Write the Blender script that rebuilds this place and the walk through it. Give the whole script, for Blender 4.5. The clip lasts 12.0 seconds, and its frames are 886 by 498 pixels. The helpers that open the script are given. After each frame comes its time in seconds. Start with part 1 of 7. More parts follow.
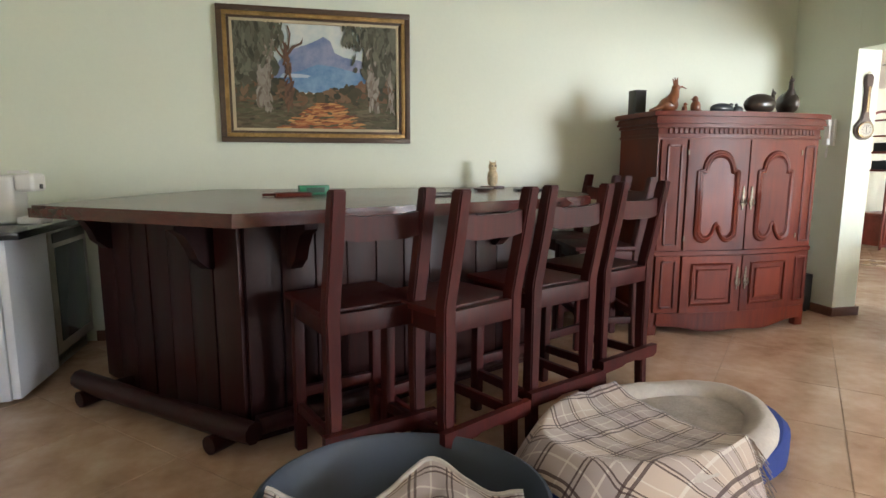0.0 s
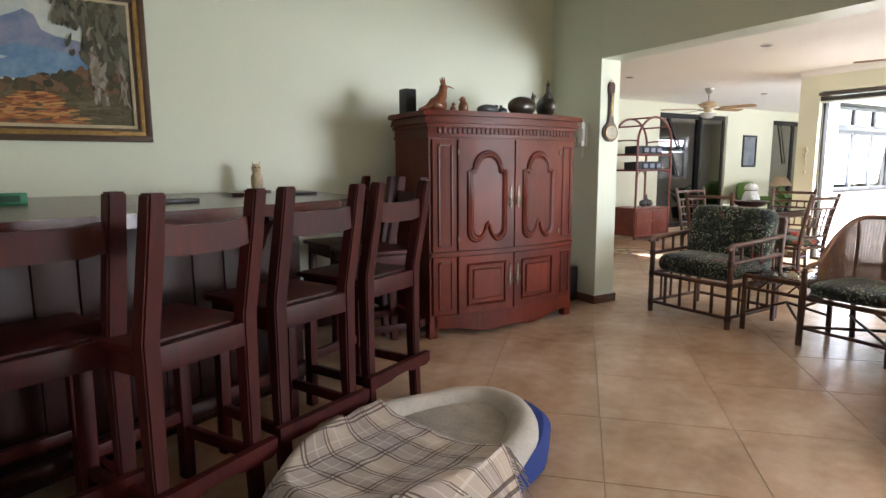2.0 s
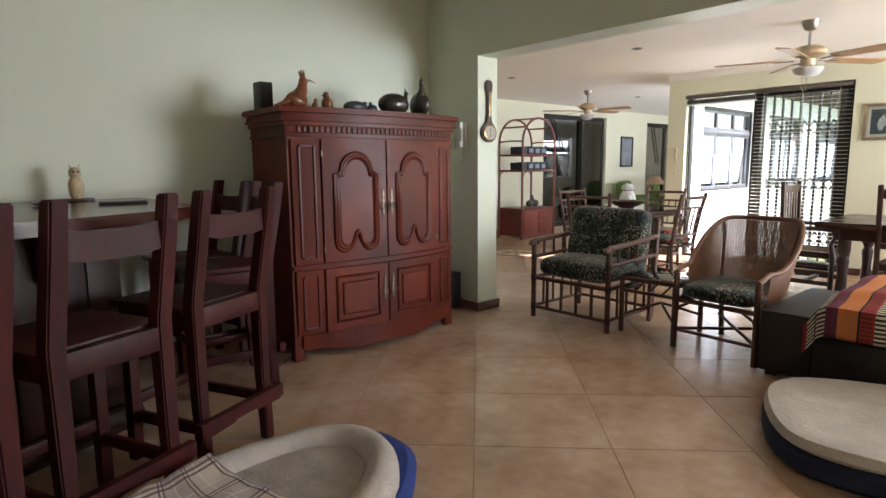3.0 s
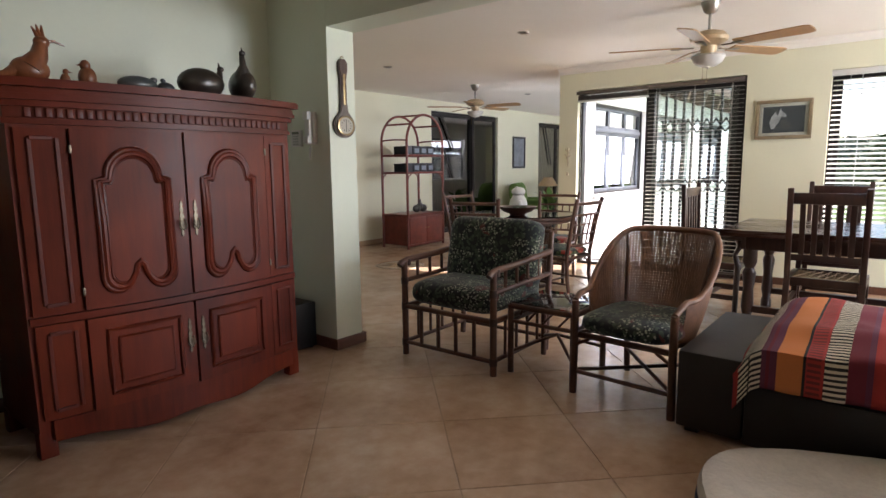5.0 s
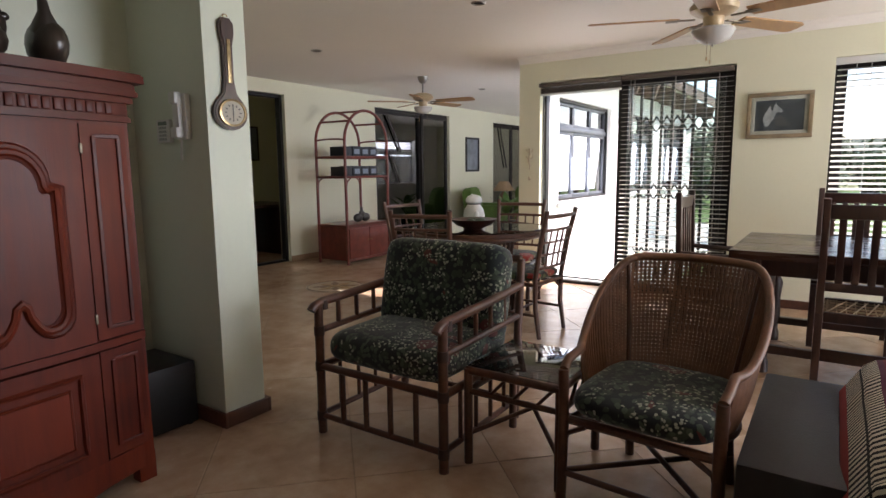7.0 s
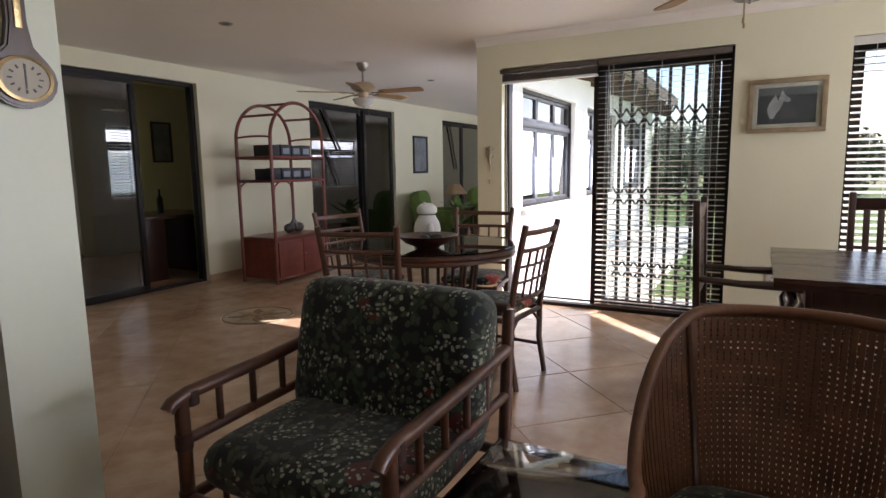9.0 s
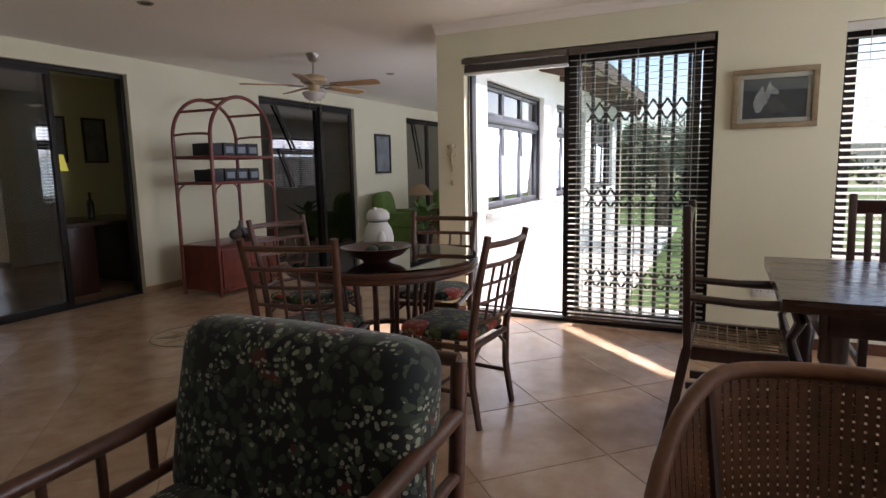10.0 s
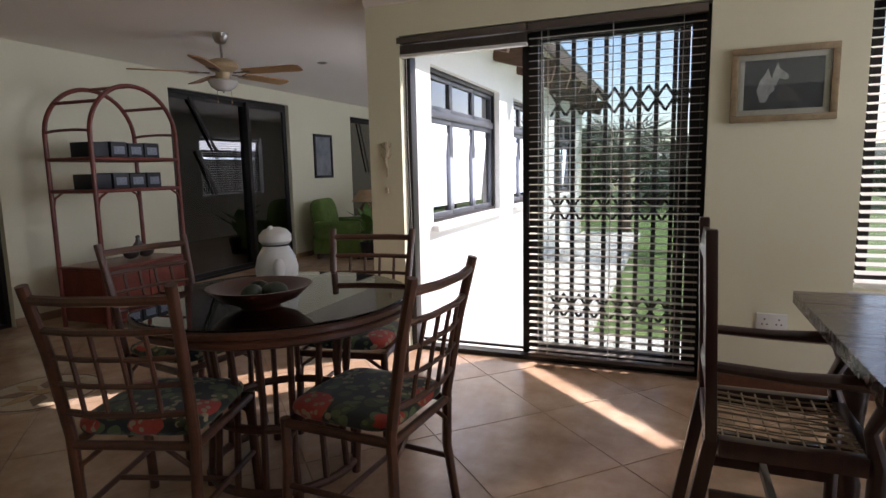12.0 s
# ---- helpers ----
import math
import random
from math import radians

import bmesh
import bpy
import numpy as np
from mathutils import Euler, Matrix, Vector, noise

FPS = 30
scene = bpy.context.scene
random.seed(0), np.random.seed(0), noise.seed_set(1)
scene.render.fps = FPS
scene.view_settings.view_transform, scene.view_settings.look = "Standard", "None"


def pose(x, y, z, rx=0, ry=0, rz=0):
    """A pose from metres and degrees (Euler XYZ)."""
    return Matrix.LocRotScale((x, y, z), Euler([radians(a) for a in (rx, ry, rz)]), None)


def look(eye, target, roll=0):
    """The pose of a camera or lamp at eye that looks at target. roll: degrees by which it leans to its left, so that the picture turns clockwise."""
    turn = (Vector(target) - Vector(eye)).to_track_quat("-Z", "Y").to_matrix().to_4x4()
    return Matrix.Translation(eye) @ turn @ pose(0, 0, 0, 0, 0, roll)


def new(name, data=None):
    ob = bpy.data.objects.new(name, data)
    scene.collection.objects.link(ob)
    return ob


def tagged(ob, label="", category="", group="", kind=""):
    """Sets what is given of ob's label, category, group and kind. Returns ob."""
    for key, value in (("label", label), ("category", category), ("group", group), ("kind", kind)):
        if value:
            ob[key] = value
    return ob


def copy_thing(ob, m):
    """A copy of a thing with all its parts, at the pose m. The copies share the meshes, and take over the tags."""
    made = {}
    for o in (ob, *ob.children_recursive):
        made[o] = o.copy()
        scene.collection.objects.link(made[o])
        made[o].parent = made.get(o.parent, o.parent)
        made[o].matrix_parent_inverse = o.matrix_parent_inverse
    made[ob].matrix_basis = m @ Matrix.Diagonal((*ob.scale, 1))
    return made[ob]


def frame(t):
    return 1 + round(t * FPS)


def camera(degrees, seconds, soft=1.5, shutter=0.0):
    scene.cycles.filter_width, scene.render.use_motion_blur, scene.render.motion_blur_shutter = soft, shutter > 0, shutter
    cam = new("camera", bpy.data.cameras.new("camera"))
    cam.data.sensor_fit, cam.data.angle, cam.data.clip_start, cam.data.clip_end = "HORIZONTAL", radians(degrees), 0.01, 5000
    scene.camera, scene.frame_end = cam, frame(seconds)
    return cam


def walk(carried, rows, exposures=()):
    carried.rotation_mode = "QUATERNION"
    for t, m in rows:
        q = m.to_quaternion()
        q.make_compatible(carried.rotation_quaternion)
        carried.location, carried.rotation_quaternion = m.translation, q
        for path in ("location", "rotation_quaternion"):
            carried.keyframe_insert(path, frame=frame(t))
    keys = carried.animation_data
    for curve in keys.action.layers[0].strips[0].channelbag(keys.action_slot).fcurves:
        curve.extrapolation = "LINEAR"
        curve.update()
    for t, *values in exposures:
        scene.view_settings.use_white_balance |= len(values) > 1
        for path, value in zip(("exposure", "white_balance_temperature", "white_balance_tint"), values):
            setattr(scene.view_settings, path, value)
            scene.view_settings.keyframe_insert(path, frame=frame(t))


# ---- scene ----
cam = camera(75.0, 12.0)
PATH = [
    (0, (0.702, 0.159, 1.258), (1.153, 2.085, 0.96), 0.1),
    (0.5, (0.774, 0.123, 1.259), (1.385, 2.005, 0.963), -0.0),
    (1, (0.86, 0.152, 1.246), (1.618, 1.98, 0.958), -0.1),
    (1.5, (0.96, 0.212, 1.222), (1.835, 1.988, 0.935), -0.2),
    (2, (1.08, 0.335, 1.233), (2.116, 2.023, 0.949), -0.3),
    (2.5, (1.241, 0.43, 1.234), (2.439, 2.005, 0.949), -0.3),
    (3, (1.439, 0.502, 1.247), (2.752, 1.984, 0.961), -0.5),
    (4.8, (2.269, 0.92, 1.255), (3.802, 2.172, 0.969), -0.5),
    (5, (2.355, 0.981, 1.243), (3.899, 2.219, 0.959), -0.6),
    (5.5, (2.583, 1.142, 1.255), (4.159, 2.34, 0.973), -0.6),
    (6, (2.838, 1.255, 1.246), (4.444, 2.412, 0.963), -0.6),
    (6.5, (3.06, 1.386, 1.245), (4.682, 2.521, 0.966), -0.7),
    (7, (3.263, 1.56, 1.247), (4.903, 2.67, 0.971), -0.6),
    (7.2, (3.343, 1.614, 1.238), (4.993, 2.711, 0.964), -0.6),
    (9, (4.118, 2.125, 1.251), (5.853, 3.08, 0.977), -0.9),
    (9.5, (4.367, 2.198, 1.263), (6.129, 3.102, 0.984), -1.0),
    (10, (4.606, 2.269, 1.255), (6.388, 3.135, 0.977), -1.1),
    (10.5, (4.845, 2.334, 1.262), (6.651, 3.149, 0.988), -1.1),
    (11, (5.089, 2.372, 1.275), (6.912, 3.147, 0.999), -1.2),
    (11.5, (5.3, 2.426, 1.261), (7.13, 3.186, 0.989), -1.2),
    (12, (5.502, 2.509, 1.255), (7.342, 3.246, 0.986), -1.2),
]
walk(cam, [(t, look(eye, target, roll)) for t, eye, target, roll in PATH],
     [(0, 2.95, 6400, 18), (1.5, 2.7, 6400, 18), (2.5, 2.3, 6400, 18), (5, 1.72, 6450, 22), (7, 1.42, 6450, 23), (9.5, 1.04, 6450, 26), (12, 0.56, 6400, 25)])

# ---- world, sun, large lights ----
SUN_TRAVEL = Vector((-0.70, 0.72, -0.82)).normalized()
world = bpy.data.worlds.new("world")
scene.world = world
world.use_nodes = True
wn, wl = world.node_tree.nodes, world.node_tree.links
sky = wn.new("ShaderNodeTexSky")
sky.sky_type, sky.sun_disc = "NISHITA", False
sky.sun_elevation, sky.sun_rotation = radians(39), radians(136)
sky.air_density, sky.dust_density = 1.0, 0.6
wn["Background"].inputs["Strength"].default_value = 0.15
wl.new(sky.outputs[0], wn["Background"].inputs[0])

sun_data = bpy.data.lights.new("sun", "SUN")
sun_data.energy, sun_data.angle, sun_data.color = 5.0, radians(0.5), (1.0, 0.95, 0.86)
sun = new("sun", sun_data)
sun.matrix_world = Matrix.Translation((20, -20, 20)) @ SUN_TRAVEL.to_track_quat("-Z", "Y").to_matrix().to_4x4()


def window_light(name, at, toward, wide, high, watts, colour=(0.86, 0.94, 1.0)):
    """A rectangular lamp, mainly for the sky's light in a window's opening."""
    data = bpy.data.lights.new(name, "AREA")
    data.shape, data.size, data.size_y = "RECTANGLE", wide, high
    data.energy, data.color = watts, colour
    lamp = new(name, data)
    lamp.matrix_world = look(at, Vector(at) + Vector(toward))
    return lamp


# fill lamp for the bar's left side, in a made-up window out of view
window_light("fill_light_bar_south", (-1.1, -2.55, 1.5), (0, 1, 0.02), 0.95, 0.95, 1.6)
# added fill in an unseen opening, tilted up to mimic bounce off the ground
window_light("fill_light_dining_south", (7.2, -2.55, 1.25), (0, 1, 0.6), 2.4, 2.0, 75)
window_light("sky_light_wing_window_1", (10.45, 4.30, 1.45), (0, 1, -0.1), 1.6, 1.0, 18)
window_light("sky_light_wing_window_2", (12.85, 4.30, 1.45), (0, 1, -0.1), 1.6, 1.0, 18)
window_light("sky_light_wing_window_3", (15.24, 4.30, 1.45), (0, 1, -0.1), 1.6, 1.0, 18)
# narrow lamp standing in for sunlight thrown back by the wing window's first pane
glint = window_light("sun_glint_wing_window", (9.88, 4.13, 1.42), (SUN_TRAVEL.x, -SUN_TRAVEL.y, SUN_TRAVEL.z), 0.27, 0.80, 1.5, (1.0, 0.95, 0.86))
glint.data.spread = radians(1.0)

# ---- materials ----
def nodes_of(name):
    m = bpy.data.materials.new(name)
    m.use_nodes = True
    nt = m.node_tree
    return m, nt, nt.nodes["Principled BSDF"]


def node(nt, kind, **values):
    n = nt.nodes.new(kind)
    for key, value in values.items():
        n.inputs[key].default_value = value
    return n


def math_node(nt, op, a, b=None, c=None):
    n = nt.nodes.new("ShaderNodeMath")
    n.operation = op
    for i, v in enumerate((a, b, c)):
        if v is None:
            continue
        if isinstance(v, (int, float)):
            n.inputs[i].default_value = v
        else:
            nt.links.new(v, n.inputs[i])
    return n.outputs[0]


def mix(nt, factor, a, b):
    n = nt.nodes.new("ShaderNodeMix")
    n.data_type = "RGBA"
    for slot, v in ((0, factor), (6, a), (7, b)):
        if isinstance(v, (int, float)):
            n.inputs[slot].default_value = v
        elif isinstance(v, tuple):
            n.inputs[slot].default_value = (*v, 1)
        else:
            nt.links.new(v, n.inputs[slot])
    return n.outputs[2]


def coords(nt, scale=(1, 1, 1), rotation=(0, 0, 0)):
    tc = nt.nodes.new("ShaderNodeTexCoord")
    mp = nt.nodes.new("ShaderNodeMapping")
    mp.inputs["Scale"].default_value = scale
    mp.inputs["Rotation"].default_value = rotation
    nt.links.new(tc.outputs["Object"], mp.inputs["Vector"])
    return mp.outputs[0]


def noise_of(nt, vec, scale, detail=3.0, rough=0.55):
    n = node(nt, "ShaderNodeTexNoise", Scale=scale, Detail=detail, Roughness=rough)
    nt.links.new(vec, n.inputs["Vector"])
    return n.outputs["Fac"]


def ramp(nt, fac, stops, constant=False):
    n = nt.nodes.new("ShaderNodeValToRGB")
    cr = n.color_ramp
    cr.interpolation = "CONSTANT" if constant else "LINEAR"
    while len(cr.elements) < len(stops):
        cr.elements.new(0.5)
    for e, (p, c) in zip(cr.elements, stops):
        e.position, e.color = p, (*c, 1) if len(c) == 3 else c
    nt.links.new(fac, n.inputs[0])
    return n.outputs[0]


def bump(nt, bsdf, height, strength, distance=0.01):
    b = node(nt, "ShaderNodeBump", Strength=strength, Distance=distance)
    nt.links.new(height, b.inputs["Height"])
    nt.links.new(b.outputs[0], bsdf.inputs["Normal"])


def shade(c, k):
    return tuple(min(1.0, v * k) for v in c)


def plain(name, colour, rough=0.5, metal=0.0, var=0.2, scale=4.0, fine=70.0, relief=0.15, coat=0.0, per_object=0.0):
    m, nt, b = nodes_of(name)
    vec = coords(nt)
    big, small = noise_of(nt, vec, scale), noise_of(nt, vec, fine, 4)
    both = math_node(nt, "ADD", math_node(nt, "MULTIPLY", big, 0.65), math_node(nt, "MULTIPLY", small, 0.35))
    if per_object:
        info = nt.nodes.new("ShaderNodeObjectInfo")
        both = math_node(nt, "ADD", both, math_node(nt, "MULTIPLY", math_node(nt, "SUBTRACT", info.outputs["Random"], 0.5), per_object))
    col = ramp(nt, both, [(0.3, shade(colour, 1 - var)), (0.7, shade(colour, 1 + var))])
    nt.links.new(col, b.inputs["Base Color"])
    r = math_node(nt, "MULTIPLY_ADD", small, 0.16, max(0.02, rough - 0.08))
    nt.links.new(r, b.inputs["Roughness"])
    b.inputs["Metallic"].default_value = metal
    b.inputs["Coat Weight"].default_value = coat
    b.inputs["Coat Roughness"].default_value = 0.15
    if relief:
        bump(nt, b, small, relief, 0.004)
    return m


def wood(name, dark, light, rough=0.35, axis="z", coat=0.3, streak=0.7):
    m, nt, b = nodes_of(name)
    lengthways = {"x": (1.2, 14, 14), "y": (14, 1.2, 14), "z": (14, 14, 1.2)}[axis]
    vec = coords(nt, lengthways)
    grain = noise_of(nt, vec, 2.4, 6, 0.65)
    patch = noise_of(nt, coords(nt), 2.2, 2)
    fibre = noise_of(nt, coords(nt, tuple(6 * v for v in lengthways)), 2.0, 3)
    info = nt.nodes.new("ShaderNodeObjectInfo")
    f = math_node(nt, "ADD", math_node(nt, "MULTIPLY", grain, streak), math_node(nt, "MULTIPLY", patch, 1.1 - streak))
    f = math_node(nt, "ADD", f, math_node(nt, "MULTIPLY", math_node(nt, "SUBTRACT", info.outputs["Random"], 0.6), 0.16))
    col = ramp(nt, f, [(0.32, dark), (0.55, tuple((p + q) / 2 for p, q in zip(dark, light))), (0.78, light)])
    nt.links.new(col, b.inputs["Base Color"])
    nt.links.new(math_node(nt, "MULTIPLY_ADD", grain, 0.25, rough - 0.1), b.inputs["Roughness"])
    b.inputs["Coat Weight"].default_value = coat
    b.inputs["Coat Roughness"].default_value = 0.2
    if coat < 0.15:
        b.inputs["Specular IOR Level"].default_value = 0.28
    bump(nt, b, fibre, 0.12, 0.003)
    return m


def tile_material():
    m, nt, b = nodes_of("sandstone_tile_glaze")
    geo = nt.nodes.new("ShaderNodeNewGeometry")
    info = nt.nodes.new("ShaderNodeObjectInfo")
    mp = nt.nodes.new("ShaderNodeMapping")
    nt.links.new(geo.outputs["Position"], mp.inputs["Vector"])
    vec = mp.outputs[0]
    cloud, mottle, speck = noise_of(nt, vec, 1.7, 4), noise_of(nt, vec, 7.0, 5, 0.65), noise_of(nt, vec, 60, 3)
    f = math_node(nt, "ADD", math_node(nt, "MULTIPLY", cloud, 0.58), math_node(nt, "MULTIPLY", mottle, 0.42))
    f = math_node(nt, "ADD", f, math_node(nt, "MULTIPLY", math_node(nt, "SUBTRACT", info.outputs["Random"], 0.5), 0.10))
    col = ramp(nt, f, [(0.30, (0.34, 0.20, 0.118)), (0.50, (0.51, 0.345, 0.23)), (0.70, (0.66, 0.50, 0.37))])
    nt.links.new(col, b.inputs["Base Color"])
    nt.links.new(math_node(nt, "MULTIPLY_ADD", mottle, 0.10, 0.20), b.inputs["Roughness"])
    b.inputs["Specular IOR Level"].default_value = 0.5
    bump(nt, b, math_node(nt, "ADD", mottle, math_node(nt, "MULTIPLY", speck, 0.1)), 0.035, 0.004)
    return m


def floral(name, ground, leaf, flower, scale, pale, bloom_from):
    """Printed cloth: leaves and small flowers scattered on a dark ground."""
    m, nt, b = nodes_of(name)
    vec = coords(nt)
    warp = nt.nodes.new("ShaderNodeTexNoise")
    warp.inputs["Scale"].default_value = scale * 0.8
    nt.links.new(vec, warp.inputs["Vector"])
    mixer = nt.nodes.new("ShaderNodeVectorMath")
    mixer.operation = "MULTIPLY_ADD"
    nt.links.new(warp.outputs["Color"], mixer.inputs[0])
    mixer.inputs[1].default_value = (0.05, 0.05, 0.05)
    nt.links.new(vec, mixer.inputs[2])

    def cells(s, limit):
        v = node(nt, "ShaderNodeTexVoronoi", Scale=s)
        nt.links.new(mixer.outputs[0], v.inputs["Vector"])
        return math_node(nt, "LESS_THAN", v.outputs["Distance"], limit), v.outputs["Color"]

    sprays = noise_of(nt, vec, scale * 0.55, 3)
    leaves, _ = cells(scale * 1.25, 0.40)
    small, _ = cells(scale * 2.3, 0.40)
    buds, _ = cells(scale * 3.6, 0.34)
    blooms, _ = cells(scale * 0.55, 0.36)
    c = mix(nt, math_node(nt, "MULTIPLY", leaves, 0.75), ground, shade(leaf, 0.55))
    c = mix(nt, math_node(nt, "MULTIPLY", math_node(nt, "MULTIPLY", small, math_node(nt, "GREATER_THAN", sprays, 0.36)), 0.8), c, leaf)
    few = math_node(nt, "GREATER_THAN", noise_of(nt, vec, scale * 0.33, 1), bloom_from)
    c = mix(nt, math_node(nt, "MULTIPLY", math_node(nt, "MULTIPLY", blooms, few), 0.9), c, flower)
    c = mix(nt, math_node(nt, "MULTIPLY", math_node(nt, "MULTIPLY", buds, math_node(nt, "GREATER_THAN", sprays, 0.50)), 0.9), c, pale)
    nt.links.new(c, b.inputs["Base Color"])
    b.inputs["Roughness"].default_value = 0.85
    b.inputs["Sheen Weight"].default_value = 0.2
    bump(nt, b, noise_of(nt, vec, 220, 2), 0.25, 0.002)
    return m


def plaid():
    m, nt, b = nodes_of("plaid_wool")
    tc = nt.nodes.new("ShaderNodeTexCoord")
    sep = nt.nodes.new("ShaderNodeSeparateXYZ")
    nt.links.new(tc.outputs["UV"], sep.inputs[0])

    def lines(axis, spots):
        f = math_node(nt, "FRACT", math_node(nt, "MULTIPLY", sep.outputs[axis], 1 / 0.27))
        total = None
        for c, w in spots:
            hit = math_node(nt, "COMPARE", f, c, w)
            total = hit if total is None else math_node(nt, "MAXIMUM", total, hit)
        return total

    vec = tc.outputs["UV"]
    base = (0.57, 0.47, 0.385)
    grey = (0.38, 0.32, 0.315)
    dark = (0.060, 0.028, 0.026)
    pale = (0.72, 0.67, 0.60)
    c = mix(nt, math_node(nt, "MULTIPLY", lines(0, [(0.32, 0.18)]), 0.55), base, grey)
    c = mix(nt, math_node(nt, "MULTIPLY", lines(1, [(0.32, 0.18)]), 0.55), c, grey)
    c = mix(nt, math_node(nt, "MULTIPLY", lines(0, [(0.32, 0.012), (0.75, 0.012)]), 0.7), c, pale)
    c = mix(nt, math_node(nt, "MULTIPLY", lines(1, [(0.32, 0.012), (0.75, 0.012)]), 0.7), c, pale)
    c = mix(nt, math_node(nt, "MULTIPLY", lines(0, [(0.06, 0.016), (0.13, 0.016), (0.52, 0.012), (0.58, 0.012)]), 0.85), c, dark)
    c = mix(nt, math_node(nt, "MULTIPLY", lines(1, [(0.06, 0.016), (0.13, 0.016), (0.52, 0.012), (0.58, 0.012)]), 0.85), c, dark)
    nt.links.new(c, b.inputs["Base Color"])
    b.inputs["Roughness"].default_value = 0.95
    b.inputs["Sheen Weight"].default_value = 0.3
    bump(nt, b, noise_of(nt, vec, 300, 2), 0.4, 0.003)
    return m


def woven_stripes():
    m, nt, b = nodes_of("striped_blanket_cotton")
    tc = nt.nodes.new("ShaderNodeTexCoord")
    sep = nt.nodes.new("ShaderNodeSeparateXYZ")
    nt.links.new(tc.outputs["UV"], sep.inputs[0])
    f = math_node(nt, "FRACT", math_node(nt, "MULTIPLY", math_node(nt, "ADD", sep.outputs[0], 0.65), 1 / 0.65))
    red, orange, maroon, black, cream, plum = (0.36, 0.035, 0.030), (0.56, 0.19, 0.055), (0.16, 0.02, 0.035), (0.02, 0.02, 0.02), (0.66, 0.60, 0.48), (0.12, 0.03, 0.06)
    c = ramp(nt, f, [(0.0, cream), (0.052, black), (0.062, cream), (0.125, plum), (0.150, maroon), (0.168, plum), (0.208, orange), (0.346, black), (0.36, red), (0.455, cream), (0.57, maroon), (0.66, plum), (0.69, red), (0.77, orange), (0.90, plum), (0.97, red)], True)
    band = math_node(nt, "MAXIMUM", math_node(nt, "COMPARE", f, 0.0625, 0.0625), math_node(nt, "COMPARE", f, 0.5125, 0.0575))
    bars = math_node(nt, "GREATER_THAN", math_node(nt, "FRACT", math_node(nt, "MULTIPLY", sep.outputs[1], 44.0)), 0.5)
    c = mix(nt, math_node(nt, "MULTIPLY", band, bars), c, black)
    thin = math_node(nt, "COMPARE", f, 0.405, 0.035)
    c = mix(nt, math_node(nt, "MULTIPLY", math_node(nt, "MULTIPLY", thin, bars), 0.6), c, black)
    nt.links.new(c, b.inputs["Base Color"])
    b.inputs["Roughness"].default_value = 0.95
    bump(nt, b, noise_of(nt, tc.outputs["UV"], 260, 2), 0.4, 0.003)
    return m


def glass(name, tint=(0.92, 0.95, 0.94), rough=0.0, gain=1.6):
    m, nt, b = nodes_of(name)
    out = nt.nodes["Material Output"]
    clear = nt.nodes.new("ShaderNodeBsdfTransparent")
    clear.inputs[0].default_value = (*tint, 1)
    gloss = nt.nodes.new("ShaderNodeBsdfGlossy")
    gloss.inputs["Roughness"].default_value = rough
    fres = nt.nodes.new("ShaderNodeFresnel")
    fres.inputs["IOR"].default_value = 1.5
    ms = nt.nodes.new("ShaderNodeMixShader")
    nt.links.new(math_node(nt, "MULTIPLY", fres.outputs[0], gain), ms.inputs[0])
    nt.links.new(clear.outputs[0], ms.inputs[1])
    nt.links.new(gloss.outputs[0], ms.inputs[2])
    nt.links.new(ms.outputs[0], out.inputs["Surface"])
    return m


def slat_material(name, colour, through_light):
    """A thin slat that lets some light through."""
    m, nt, b = nodes_of(name)
    b.inputs["Base Color"].default_value = (*colour, 1)
    b.inputs["Roughness"].default_value = 0.45
    tl = nt.nodes.new("ShaderNodeBsdfTranslucent")
    tl.inputs[0].default_value = (*colour, 1)
    ms = nt.nodes.new("ShaderNodeMixShader")
    ms.inputs[0].default_value = through_light
    nt.links.new(b.outputs[0], ms.inputs[1])
    nt.links.new(tl.outputs[0], ms.inputs[2])
    nt.links.new(ms.outputs[0], nt.nodes["Material Output"].inputs["Surface"])
    return m


def glow(name, colour, strength):
    m, nt, b = nodes_of(name)
    b.inputs["Base Color"].default_value = (*colour, 1)
    b.inputs["Emission Color"].default_value = (*colour, 1)
    b.inputs["Emission Strength"].default_value = strength
    return m


BAR_PAINT = plain("pale_green_wall_paint", (0.70, 0.75, 0.63), 0.42, var=0.03, scale=0.8, fine=45, relief=0.10)
PAINT = plain("cream_wall_paint", (0.75, 0.73, 0.55), 0.55, var=0.03, scale=0.8, fine=45, relief=0.10)
CEILING_PAINT = plain("ceiling_paint", (0.86, 0.82, 0.75), 0.7, var=0.03, scale=0.7, fine=40, relief=0.08)
OUTER_PAINT = plain("white_outer_paint", (0.82, 0.82, 0.80), 0.7, var=0.05, scale=0.8, fine=40, relief=0.2)
STONE_SKIRTING = plain("stone_skirting", (0.42, 0.28, 0.17), 0.4, var=0.15, scale=6)
SKIRTING = wood("skirting_wood", (0.08, 0.030, 0.018), (0.17, 0.07, 0.04), 0.4, "x")
TILE = tile_material()
GROUT = plain("tile_grout", (0.34, 0.23, 0.15), 0.9, var=0.2, scale=3)
MAHOGANY = wood("dark_mahogany", (0.010, 0.0022, 0.0022), (0.042, 0.0075, 0.0065), 0.45, "z", 0.0)
MAHOGANY_TOP = wood("polished_mahogany", (0.035, 0.006, 0.005), (0.105, 0.016, 0.012), 0.20, "x", 0.15)
STOOL_WOOD = wood("red_stained_wood", (0.021, 0.0024, 0.0021), (0.082, 0.0080, 0.0055), 0.48, "z", 0.0)
